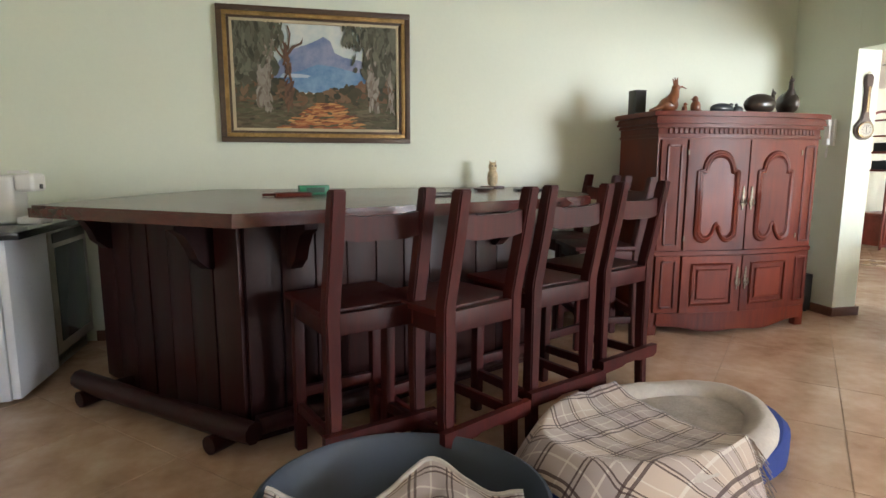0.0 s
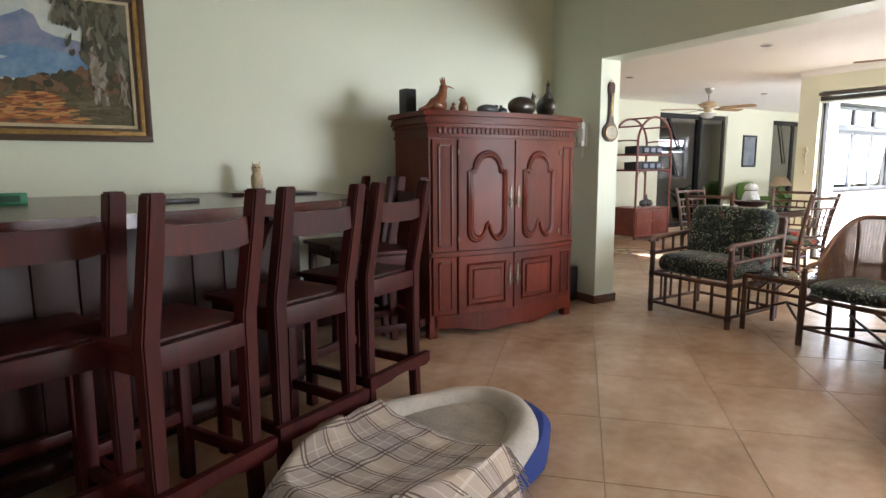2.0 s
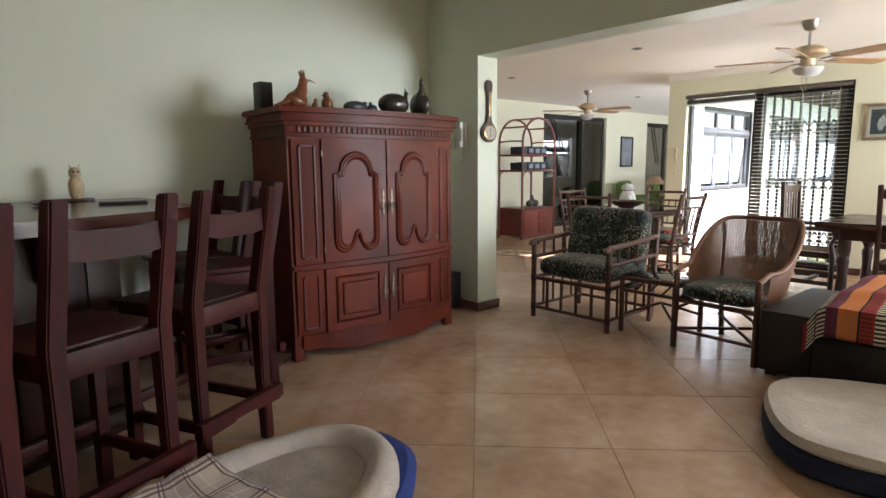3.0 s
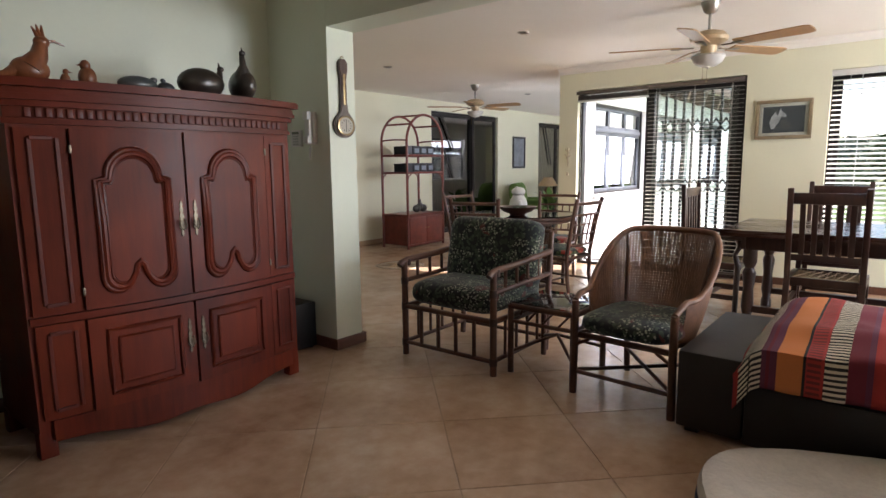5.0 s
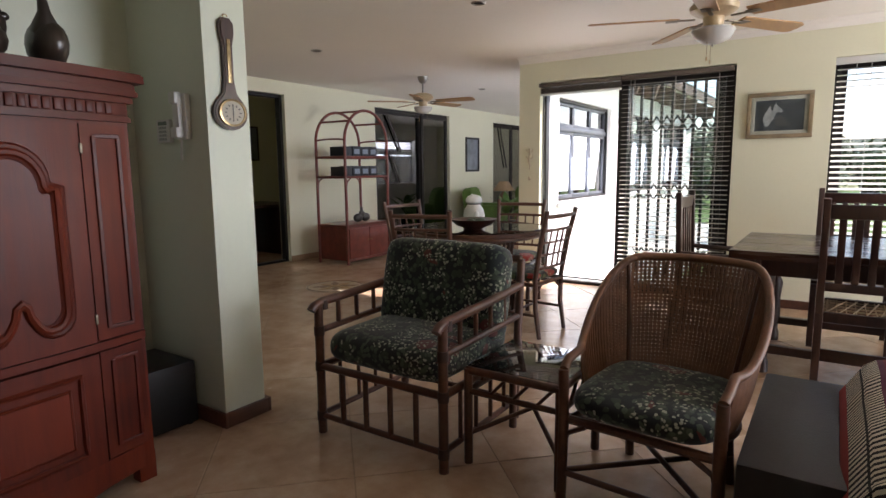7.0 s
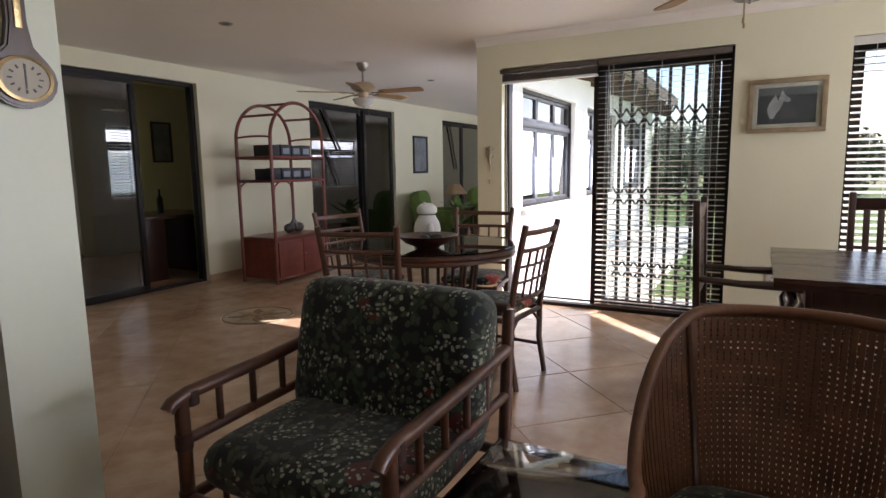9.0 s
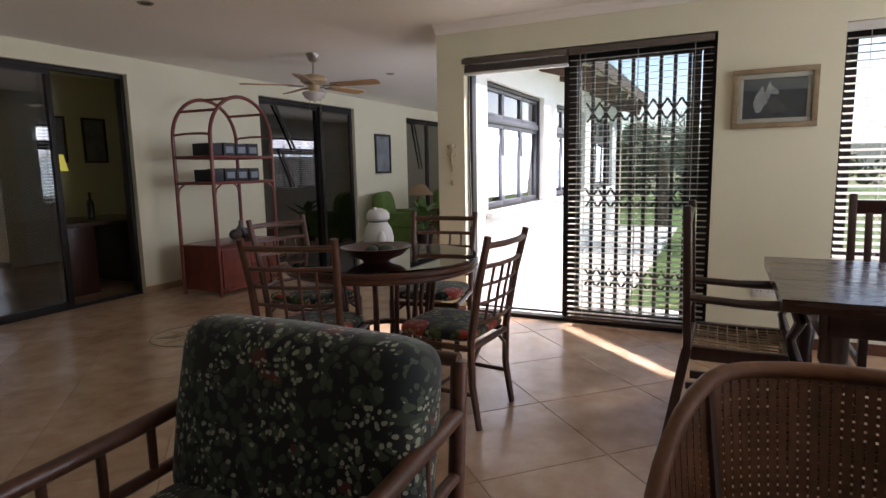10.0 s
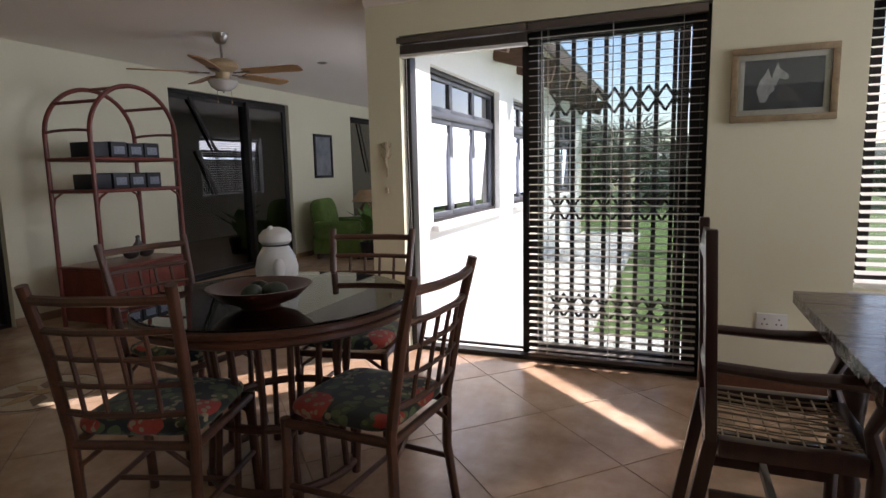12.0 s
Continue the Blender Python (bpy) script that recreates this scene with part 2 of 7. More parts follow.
CABINET_WOOD = wood("cherry_cabinet_wood", (0.050, 0.0046, 0.0016), (0.195, 0.027, 0.0074), 0.44, "z", 0.05, 0.42)
CABINET_DARK = wood("cherry_cabinet_moulding", (0.050, 0.0055, 0.0020), (0.150, 0.020, 0.0065), 0.40, "x", 0.04, 0.35)
DINING_WOOD = wood("dark_dining_wood", (0.022, 0.010, 0.008), (0.07, 0.028, 0.020), 0.3, "z", 0.4)
DINING_TOP = wood("dark_dining_top", (0.020, 0.009, 0.007), (0.065, 0.026, 0.018), 0.24, "y", 0.3)
RATTAN = plain("rattan_cane", (0.088, 0.032, 0.016), 0.42, var=0.45, scale=9, fine=60, relief=0.3, coat=0.3)
RATTAN_RED = plain("red_rattan_cane", (0.17, 0.034, 0.022), 0.38, var=0.35, scale=9, fine=60, relief=0.25, coat=0.3)
RATTAN_TIE = plain("rattan_binding", (0.045, 0.018, 0.011), 0.55, var=0.3, scale=40)
CANE = plain("woven_cane", (0.17, 0.075, 0.036), 0.5, var=0.35, scale=12, fine=80, relief=0.2)
LEATHER = plain("dark_leatherette", (0.014, 0.010, 0.009), 0.5, var=0.3, scale=5, fine=120, relief=0.25)
BRONZE = plain("bronze_aluminium", (0.020, 0.017, 0.016), 0.42, metal=0.4, var=0.2, scale=6, relief=0.05)
# bronze of the wing sashes, lightened to grey for the sun on them
SUNLIT_FRAME = plain("sunlit_bronze_aluminium", (0.085, 0.090, 0.105), 0.35, metal=0.3, var=0.2, scale=6, relief=0.05)
BLACK_STEEL = plain("black_gate_steel", (0.012, 0.012, 0.013), 0.5, metal=0.2, var=0.2, relief=0.1)
BRASS = plain("aged_brass", (0.34, 0.25, 0.13), 0.3, metal=0.9, var=0.3, scale=40)
TARNISHED = plain("tarnished_brass", (0.17, 0.14, 0.10), 0.42, metal=0.8, var=0.4, scale=60)
CHROME = plain("brushed_nickel", (0.42, 0.40, 0.37), 0.3, metal=0.9, var=0.1, scale=20)
GLASS = glass("window_glass")
WING_GLASS = glass("reflecting_glass", (0.55, 0.59, 0.60), gain=2.4)
DARK_GLASS = glass("tinted_glass", (0.55, 0.58, 0.58), gain=4.0)
WHITE_SLAT = slat_material("white_blind_slat", (0.86, 0.86, 0.84), 0.45)
DARK_SLAT = slat_material("taupe_blind_slat", (0.66, 0.63, 0.58), 0.35)
BLIND_RAIL = plain("brown_blind_rail", (0.11, 0.085, 0.070), 0.4, var=0.12, relief=0.0)
WHITE_ENAMEL = plain("white_enamel", (0.70, 0.73, 0.78), 0.3, var=0.03, relief=0.05)
BLACK_PLASTIC = plain("black_plastic", (0.012, 0.012, 0.013), 0.4, var=0.2, relief=0.1)
WHITE_PLASTIC = plain("white_plastic", (0.74, 0.74, 0.71), 0.4, var=0.03, relief=0.0)
SHERPA = plain("cream_sherpa_fleece", (0.52, 0.475, 0.42), 0.97, var=0.14, scale=7, fine=55, relief=1.0)
GREY_FLEECE = plain("grey_fleece", (0.45, 0.41, 0.36), 0.97, var=0.25, scale=9, fine=70, relief=0.9)
BLUE_CLOTH = plain("blue_canvas", (0.013, 0.038, 0.20), 0.8, var=0.25, scale=6, fine=110, relief=0.4)
NAVY_CLOTH = plain("navy_canvas", (0.012, 0.018, 0.045), 0.85, var=0.3, scale=6, fine=110, relief=0.4)
GREY_PLASTIC = plain("slate_plastic", (0.048, 0.062, 0.085), 0.55, var=0.12, scale=3, relief=0.08)
PLAID = plaid()
STRIPED = woven_stripes()
FLORAL_DARK = floral("dark_green_floral_print", (0.007, 0.011, 0.012), (0.070, 0.100, 0.064), (0.12, 0.028, 0.024), 15, (0.37, 0.39, 0.30), 0.57)
FLORAL_RED = floral("tropical_floral_print", (0.012, 0.018, 0.016), (0.11, 0.15, 0.06), (0.42, 0.045, 0.028), 8, (0.34, 0.29, 0.17), 0.47)
GILT = plain("antique_gilt", (0.30, 0.185, 0.065), 0.4, metal=0.6, var=0.4, scale=14, relief=0.3)
FRAME_BROWN = wood("frame_brown_wood", (0.035, 0.018, 0.010), (0.10, 0.055, 0.028), 0.4, "x")
LIGHT_WOOD = wood("pale_fan_blade_wood", (0.38, 0.20, 0.08), (0.56, 0.33, 0.15), 0.35, "x", 0.4)
FAN_CREAM = plain("cream_fan_metal", (0.54, 0.41, 0.25), 0.35, metal=0.2, var=0.2, scale=10)
FROSTED = plain("frosted_lamp_glass", (0.58, 0.57, 0.54), 0.25, var=0.04, relief=0.0)
LAWN = plain("lawn_grass", (0.10, 0.17, 0.035), 0.95, var=0.4, scale=0.6, fine=14, relief=0.6)
PAVING = plain("pale_paving", (0.70, 0.68, 0.64), 0.85, var=0.1, scale=2, fine=40, relief=0.3)

# ---- building helpers ----
def finish(ob, material, smooth=40):
    ob.data.materials.append(material)
    if smooth:
        ob.data.shade_smooth()
        ob.data.set_sharp_from_angle(angle=radians(smooth))
    return ob


def mesh_from(name, bm):
    me = bpy.data.meshes.new(name)
    bm.normal_update()
    bm.to_mesh(me)
    bm.free()
    return me


def part(name, bm, material, parent, label="", at=None, smooth=40):
    ob = finish(new(name, mesh_from(name, bm)), material, smooth)
    ob.parent = parent
    if at is not None:
        ob.matrix_basis = at
    if label:
        ob["label"] = label
    return ob


def share(source, name, parent, at, label=""):
    ob = new(name, source.data)
    ob.parent = parent
    ob.matrix_basis = at
    if label:
        ob["label"] = label
    return ob


def thing(name, label, category, at, group="", kind=""):
    ob = new(name)
    ob.empty_display_size = 0.1
    ob.matrix_basis = at
    return tagged(ob, label, category, group, kind)


def solid(name, bm, material, label, category, at=None, group="", kind="", smooth=40):
    ob = finish(new(name, mesh_from(name, bm)), material, smooth)
    if at is not None:
        ob.matrix_basis = at
    return tagged(ob, label, category, group, kind)


def BM():
    return bmesh.new()


def box(bm, x0, x1, y0, y1, z0, z1, bevel=0.0, m=None, segments=2):
    made = bmesh.ops.create_cube(bm, size=1)["verts"]
    t = Matrix.Translation(((x0 + x1) / 2, (y0 + y1) / 2, (z0 + z1) / 2)) @ Matrix.Diagonal((abs(x1 - x0), abs(y1 - y0), abs(z1 - z0), 1))
    bmesh.ops.transform(bm, matrix=(m or Matrix()) @ t, verts=made)
    if bevel:
        edges = list({e for v in made for e in v.link_edges})
        bmesh.ops.bevel(bm, geom=edges, offset=bevel, segments=segments, affect="EDGES", profile=0.6)
    return bm


def rod(bm, a, b, r0, r1=None, seg=10):
    """A round bar from a to b."""
    a, b = Vector(a), Vector(b)
    d = b - a
    t = Matrix.Translation((a + b) / 2) @ d.to_track_quat("Z", "Y").to_matrix().to_4x4()
    bmesh.ops.create_cone(bm, cap_ends=True, segments=seg, radius1=r0, radius2=r0 if r1 is None else r1, depth=d.length, matrix=t)
    return bm


def bar(bm, a, b, w, d, bevel=0.004, face=(0, 1, 0)):
    """A squared bar from a to b; w across, d along face."""
    a, b = Vector(a), Vector(b)
    z = (b - a).normalized()
    y = Vector(face)
    y = (y - z * y.dot(z)).normalized()
    x = y.cross(z)
    m = Matrix((x, y, z)).transposed().to_4x4()
    m.translation = (a + b) / 2
    h = (b - a).length / 2
    return box(bm, -w / 2, w / 2, -d / 2, d / 2, -h, h, bevel, m)


def tube(bm, pts, r, seg=8, closed=False, radii=None):
    """A round tube along a line of points."""
    pts = [Vector(p) for p in pts]
    n = len(pts)
    rings, side = [], None
    for i, p in enumerate(pts):
        if closed:
            d = pts[(i + 1) % n] - pts[i - 1]
        else:
            d = pts[min(i + 1, n - 1)] - pts[max(i - 1, 0)]
        d.normalize()
        if side is None:
            side = d.orthogonal().normalized()
        side = (side - d * side.dot(d)).normalized()
        up = d.cross(side)
        k = radii[i] if radii else r
        rings.append([bm.verts.new(p + (side * math.cos(2 * math.pi * j / seg) + up * math.sin(2 * math.pi * j / seg)) * k) for j in range(seg)])
    pairs = list(zip(rings, rings[1:])) + ([(rings[-1], rings[0])] if closed else [])
    for p, q in pairs:
        for j in range(seg):
            bm.faces.new((p[j], p[(j + 1) % seg], q[(j + 1) % seg], q[j]))
    if not closed:
        bm.faces.new(rings[0][::-1])
        bm.faces.new(rings[-1])
    return bm


def arc(centre, radius, a0, a1, steps, u=(1, 0, 0), v=(0, 0, 1), ry=None):
    c, u, v = Vector(centre), Vector(u), Vector(v)
    ry = radius if ry is None else ry
    return [c + u * (radius * math.cos(radians(a0 + (a1 - a0) * i / steps))) + v * (ry * math.sin(radians(a0 + (a1 - a0) * i / steps))) for i in range(steps + 1)]


def lathe(bm, profile, seg=24, m=None):
    """Turn a profile of (radius, height) round z."""
    m = m or Matrix()
    rings = []
    for r, z in profile:
        if r < 1e-5:
            rings.append([bm.verts.new(m @ Vector((0, 0, z)))])
        else:
            rings.append([bm.verts.new(m @ Vector((r * math.cos(2 * math.pi * j / seg), r * math.sin(2 * math.pi * j / seg), z))) for j in range(seg)])
    for p, q in zip(rings, rings[1:]):
        for j in range(seg):
            k = (j + 1) % seg
            if len(p) == 1 and len(q) > 1:
                bm.faces.new((p[0], q[k], q[j]))
            elif len(q) == 1 and len(p) > 1:
                bm.faces.new((p[j], p[k], q[0]))
            elif len(p) > 1:
                bm.faces.new((p[j], p[k], q[k], q[j]))
    if len(rings[0]) > 1:
        bm.faces.new(rings[0][::-1])
    if len(rings[-1]) > 1:
        bm.faces.new(rings[-1])
    bmesh.ops.recalc_face_normals(bm, faces=bm.faces)
    return bm


def prism(bm, outline, z0, z1, m=None, bevel=0.0):
    """Push an outline in the xy plane from z0 to z1."""
    m = m or Matrix()
    low = [bm.verts.new(m @ Vector((x, y, z0))) for x, y in outline]
    high = [bm.verts.new(m @ Vector((x, y, z1))) for x, y in outline]
    n = len(outline)
    faces = [bm.faces.new(low[::-1]), bm.faces.new(high)]
    for i in range(n):
        faces.append(bm.faces.new((low[i], low[(i + 1) % n], high[(i + 1) % n], high[i])))
    bmesh.ops.recalc_face_normals(bm, faces=faces)
    if bevel:
        edges = list({e for v in high for e in v.link_edges if e.other_vert(v) in high})
        bmesh.ops.bevel(bm, geom=edges, offset=bevel, segments=2, affect="EDGES")
    return bm


def pillow(bm, size, p=0.35, at=None, seg=28, rings=14, lump=0.0, seed=0.0):
    """A cushion: a box with swollen, rounded faces."""
    at = at or Matrix()

    def sgn(v, e):
        return math.copysign(abs(v) ** e, v)
    grid = []
    for i in range(rings + 1):
        ph = -math.pi / 2 + math.pi * i / rings
        row = []
        for j in range(seg):
            th = 2 * math.pi * j / seg
            x = sgn(math.cos(ph), p * 1.3) * sgn(math.cos(th), p)
            y = sgn(math.cos(ph), p * 1.3) * sgn(math.sin(th), p)
            z = sgn(math.sin(ph), 0.75)
            v = Vector((x * size[0] / 2, y * size[1] / 2, z * size[2] / 2))
            if lump:
                v *= 1 + lump * noise.noise(v * 7 + Vector((seed, 0, 0)))
            row.append(bm.verts.new(at @ v))
        grid.append(row)
    for a, b in zip(grid, grid[1:]):
        for j in range(seg):
            bm.faces.new((a[j], a[(j + 1) % seg], b[(j + 1) % seg], b[j]))
    bmesh.ops.remove_doubles(bm, verts=bm.verts, dist=1e-5)
    bmesh.ops.recalc_face_normals(bm, faces=bm.faces)
    return bm


def ball(bm, c, r, seg=14, rings=8, m=None):
    r = (r, r, r) if isinstance(r, (int, float)) else r
    t = (m or Matrix()) @ Matrix.Translation(c) @ Matrix.Diagonal((*r, 1))
    bmesh.ops.create_uvsphere(bm, u_segments=seg, v_segments=rings, radius=1, matrix=t)
    return bm

# ---- the large structure ----
CEIL, HIGH = 2.41, 3.05
WX, NY, PY = 9.06, 7.70, 4.57


def wall(name, boxes, material=PAINT, label="pale cream-green plastered wall"):
    bm = BM()
    for b in boxes:
        box(bm, *b)
    return solid(name, bm, material, label, "wall", kind="structure", smooth=0)


wall("wall_picture", [(-2.6, 4.89, PY, PY + 0.24, 0, HIGH)], BAR_PAINT, "pale green plastered wall")
wall("wall_divider", [(4.89, 5.12, 3.95, NY, 0, HIGH)], BAR_PAINT, "pale green plastered wall")
wall("wall_beam", [(4.89, 5.13, -2.6, 3.948, 2.13, HIGH)], BAR_PAINT, label="plastered beam over the wide opening")
wall("wall_west", [(-2.84, -2.6, -2.84, PY + 0.24, 0, HIGH)])
# unseen closing wall; its two openings are added for the south fill lamps
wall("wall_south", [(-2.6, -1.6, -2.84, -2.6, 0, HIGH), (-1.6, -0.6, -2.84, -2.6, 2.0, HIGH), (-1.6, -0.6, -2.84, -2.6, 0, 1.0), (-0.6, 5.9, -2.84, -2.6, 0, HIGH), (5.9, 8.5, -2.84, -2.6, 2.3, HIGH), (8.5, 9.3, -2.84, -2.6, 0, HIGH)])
DOOR_S, DOOR_N, DOOR_H = 2.345, 4.215, 2.135
WIN_S, WIN_N, WIN_B, WIN_T = -0.30, 1.62, 0.585, 2.105
wall("wall_east", [(WX, WX + 0.24, -2.6, WIN_S, 0, CEIL), (WX, WX + 0.24, WIN_S, WIN_N, 0, WIN_B), (WX, WX + 0.24, WIN_S, WIN_N, WIN_T, CEIL),
                   (WX, WX + 0.24, WIN_N, DOOR_S, 0, CEIL), (WX, WX + 0.24, DOOR_S, DOOR_N, DOOR_H, CEIL), (WX, WX + 0.24, DOOR_N, 4.46, 0, CEIL)])
W1, W2, W3, WB, WT = (9.58, 11.42), (11.98, 13.7), (14.38, 16.10), 0.845, 2.045
FAR = 17.0
x0 = WX + 0.242
wall("wall_wing", [(x0, W1[0], DOOR_N, 4.46, -0.09, CEIL), (W1[0], W1[1], DOOR_N, 4.46, -0.09, WB), (W1[0], W1[1], DOOR_N, 4.46, WT, CEIL),
                   (W1[1], W2[0], DOOR_N, 4.46, -0.09, CEIL), (W2[0], W2[1], DOOR_N, 4.46, -0.09, WB), (W2[0], W2[1], DOOR_N, 4.46, WT, CEIL), (W2[1], W3[0], DOOR_N, 4.46, -0.09, CEIL), (W3[0], W3[1], DOOR_N, 4.46, -0.09, WB), (W3[0], W3[1], DOOR_N, 4.46, WT, CEIL), (W3[1], FAR, DOOR_N, 4.46, -0.09, CEIL)],
     OUTER_PAINT, "white plastered wing wall with windows")
LD, FD, FW = (7.06, 8.61), (10.44, 12.59), (14.30, 16.3)
LDH, FDH = 2.24, 2.23
wall("wall_north", [(5.13, LD[0], NY, NY + 0.2, 0, CEIL), (LD[0], LD[1], NY, NY + 0.2, LDH, CEIL), (LD[1], FD[0], NY, NY + 0.2, 0, CEIL), (FD[0], FD[1], NY, NY + 0.2, FDH, CEIL),
                    (FD[1], FW[0], NY, NY + 0.2, 0, CEIL), (FW[0], FW[1], NY, NY + 0.2, 2.21, CEIL), (FW[1], FAR, NY, NY + 0.2, 0, CEIL)])
wall("wall_far", [(FAR, FAR + 0.2, DOOR_N, NY + 0.2, 0, CEIL)])
# the dim rooms beyond the glass doors
wall("wall_study", [(6.2, 6.4, NY + 0.2, 9.5, 0, CEIL), (6.4, 10.0, 9.3, 9.5, 0, CEIL), (10.0, 10.15, NY + 0.2, 11.2, 0, CEIL), (10.15, 17.0, 11.0, 11.2, 0, CEIL), (16.8, 17.0, NY + 0.2, 11.0, 0, CEIL)],
     label="pale wall of the dim study")


def slab(name, x0, x1, y0, y1, z0, z1, material, label, category):
    return solid(name, box(BM(), x0, x1, y0, y1, z0, z1), material, label, category, kind="structure", smooth=0)


slab("ceiling_bar", -2.84, 4.89, -2.84, PY + 0.24, HIGH, HIGH + 0.2, CEILING_PAINT, "white painted ceiling of the bar room", "ceiling")
slab("ceiling_living", 5.13, WX + 0.24, -2.84, NY + 0.2, CEIL, CEIL + 0.2, CEILING_PAINT, "white painted ceiling of the living room", "ceiling")
slab("ceiling_wing", WX + 0.24, FAR + 0.2, DOOR_N, NY + 0.2, CEIL, CEIL + 0.2, CEILING_PAINT, "white painted ceiling of the wing", "ceiling")
slab("ceiling_study", 6.2, 17.0, NY + 0.2, 11.2, CEIL, CEIL + 0.2, CEILING_PAINT, "ceiling of the dim study", "ceiling")


def skirting(name, x0, x1, y0, y1, material=SKIRTING, label="dark brown wooden skirting along the wall"):
    solid(name, box(BM(), x0, x1, y0, y1, 0.0, 0.075, 0.006), material, label, "skirting", kind="structure")


skirting("baseboard_divider_west", 4.872, 4.89, 3.93, PY)
skirting("baseboard_divider_end", 4.89, 5.13, 3.932, 3.95)
skirting("baseboard_divider_east", 5.13, 5.148, 3.932, NY)
skirting("baseboard_picture_wall", -0.78, 4.872, PY - 0.018, PY)
skirting("baseboard_east", WX - 0.018, WX, -2.6, DOOR_S)
skirting("baseboard_east_pier", WX - 0.018, WX, DOOR_N, 4.46)
skirting("baseboard_north", 5.25, LD[0], NY - 0.012, NY, STONE_SKIRTING, "beige tile skirting")
skirting("baseboard_north_mid", LD[1], FD[0], NY - 0.012, NY, STONE_SKIRTING, "beige tile skirting")
skirting("baseboard_north_far", FD[1], FAR, NY - 0.012, NY, STONE_SKIRTING, "beige tile skirting")

# ground, lawn and paving outside
slab("ground", -400, 600, -500, 500, -0.5, -0.10, LAWN, "green lawn and fields around the house", "ground")
slab("pavement_apron", WX + 0.24, 17.4, 3.1, DOOR_N, -0.098, -0.03, PAVING, "pale paved apron along the house wall", "paving")
slab("pavement_stoop", WX + 0.24, 10.0, -2.0, 3.098, -0.098, -0.03, PAVING, "pale paved strip outside the sliding door", "paving")
slab("floor", -2.6, WX + 0.2, -2.6, NY + 3.3, -0.09, -0.003, GROUT, "tiled floor with brown grout joints", "floor")
slab("floor_wing", WX + 0.2, FAR, DOOR_N + 0.01, NY + 3.3, -0.09, -0.003, GROUT, "tiled floor of the wing", "floor")


def cove(name, x0, x1, y0, y1, along, flip):
    """A small plaster cove where wall and ceiling meet."""
    bm = BM()
    profile = [(0, 0), (0, -0.07), (0.012, -0.07), (0.03, -0.035), (0.065, -0.012), (0.07, 0)]
    length = (x1 - x0) if along == "x" else (y1 - y0)
    turn = pose(x0, y0, CEIL - 0.001, 90, 0, 90) if along == "x" else pose(x0, y1, CEIL - 0.001, 90, 0, 0)
    prism(bm, [(flip * a, b) for a, b in profile], 0, length, turn)
    solid(name, bm, CEILING_PAINT, "white plaster cove along the ceiling", "cornice", kind="structure", smooth=0)


cove("trim_cove_east", WX, WX, -2.6, 4.46, "y", -1)

# ---- glazed openings, blinds and the gate ----
def sash(parent, name, u0, u1, z0, z1, bar_w=0.045, depth=0.045, pane=GLASS, across=None, metal=None):
    """A glazed frame in the local xz plane, with its pane as a part."""
    bm = BM()
    box(bm, u0, u1, -depth / 2, depth / 2, z0, z0 + bar_w, 0.003)
    box(bm, u0, u1, -depth / 2, depth / 2, z1 - bar_w, z1, 0.003)
    box(bm, u0, u0 + bar_w, -depth / 2, depth / 2, z0 + bar_w, z1 - bar_w, 0.003)
    box(bm, u1 - bar_w, u1, -depth / 2, depth / 2, z0 + bar_w, z1 - bar_w, 0.003)
    if across:
        box(bm, u0 + bar_w, u1 - bar_w, -depth / 2, depth / 2, across - 0.02, across + 0.02, 0.003)
    s = part(name, bm, metal or BRONZE, parent)
    g = part("pane", box(BM(), u0 + bar_w - 0.01, u1 - bar_w + 0.01, -0.003, 0.003, z0 + bar_w - 0.01, z1 - bar_w + 0.01), pane, s, smooth=0)
    g.visible_shadow = False
    return s


def opening_frame(parent, u0, u1, z0, z1, w=0.04, depth=0.09, sill=True):
    bm = BM()
    box(bm, u0, u0 + w, -depth / 2, depth / 2, z0, z1, 0.003)
    box(bm, u1 - w, u1, -depth / 2, depth / 2, z0, z1, 0.003)
    box(bm, u0 + w, u1 - w, -depth / 2, depth / 2, z1 - w, z1, 0.003)
    if sill:
        box(bm, u0 + w, u1 - w, -depth / 2, depth / 2, z0, z0 + 0.03, 0.003)
    return part("outer_frame", bm, BRONZE, parent)


# the sliding door to the garden: local x runs north along the wall
sd = thing("door_1", "open bronze aluminium sliding glass door to the garden", "sliding door", pose(WX + 0.12, DOOR_S, 0, 0, 0, 90), kind="structure")
opening_frame(sd, 0, DOOR_N - DOOR_S, 0, DOOR_H)
sash(sd, "fixed_leaf", 0.04, 1.02, 0.03, DOOR_H - 0.04, 0.05)
slid = sash(sd, "sliding_leaf", 0.10, 1.080, 0.03, DOOR_H - 0.04, 0.06)
slid.location = (0, -0.05, 0)
part("door_handle", box(BM(), 1.008, 1.022, 0.076, 0.095, 0.9, 1.1, 0.005), BLACK_PLASTIC, sd)

# trellis security gate behind the glass
gate = thing("security_gate", "black steel trellis security gate drawn across half the doorway", "gate", pose(WX + 0.20, DOOR_S + 0.05, 0, 0, 0, 90))
PITCH = 0.098
for k in range(9):
    x = 0.03 + k * PITCH
    bm = BM()
    box(bm, x - 0.013, x + 0.013, -0.012, 0.012, 0.06, 2.05, 0.002)
    part("upright", bm, BLACK_STEEL, gate)
for zc in (0.36, 1.00, 1.66):
    for k in range(9):
        x = 0.03 + k * PITCH
        for s in (-1, 1):
            bm = BM()
            bar(bm, (x - PITCH / 2, 0.016 * s, zc - s * 0.075), (x + PITCH / 2, 0.016 * s, zc + s * 0.075), 0.016, 0.005, 0)
            part("lattice_bar", bm, BLACK_STEEL, gate)
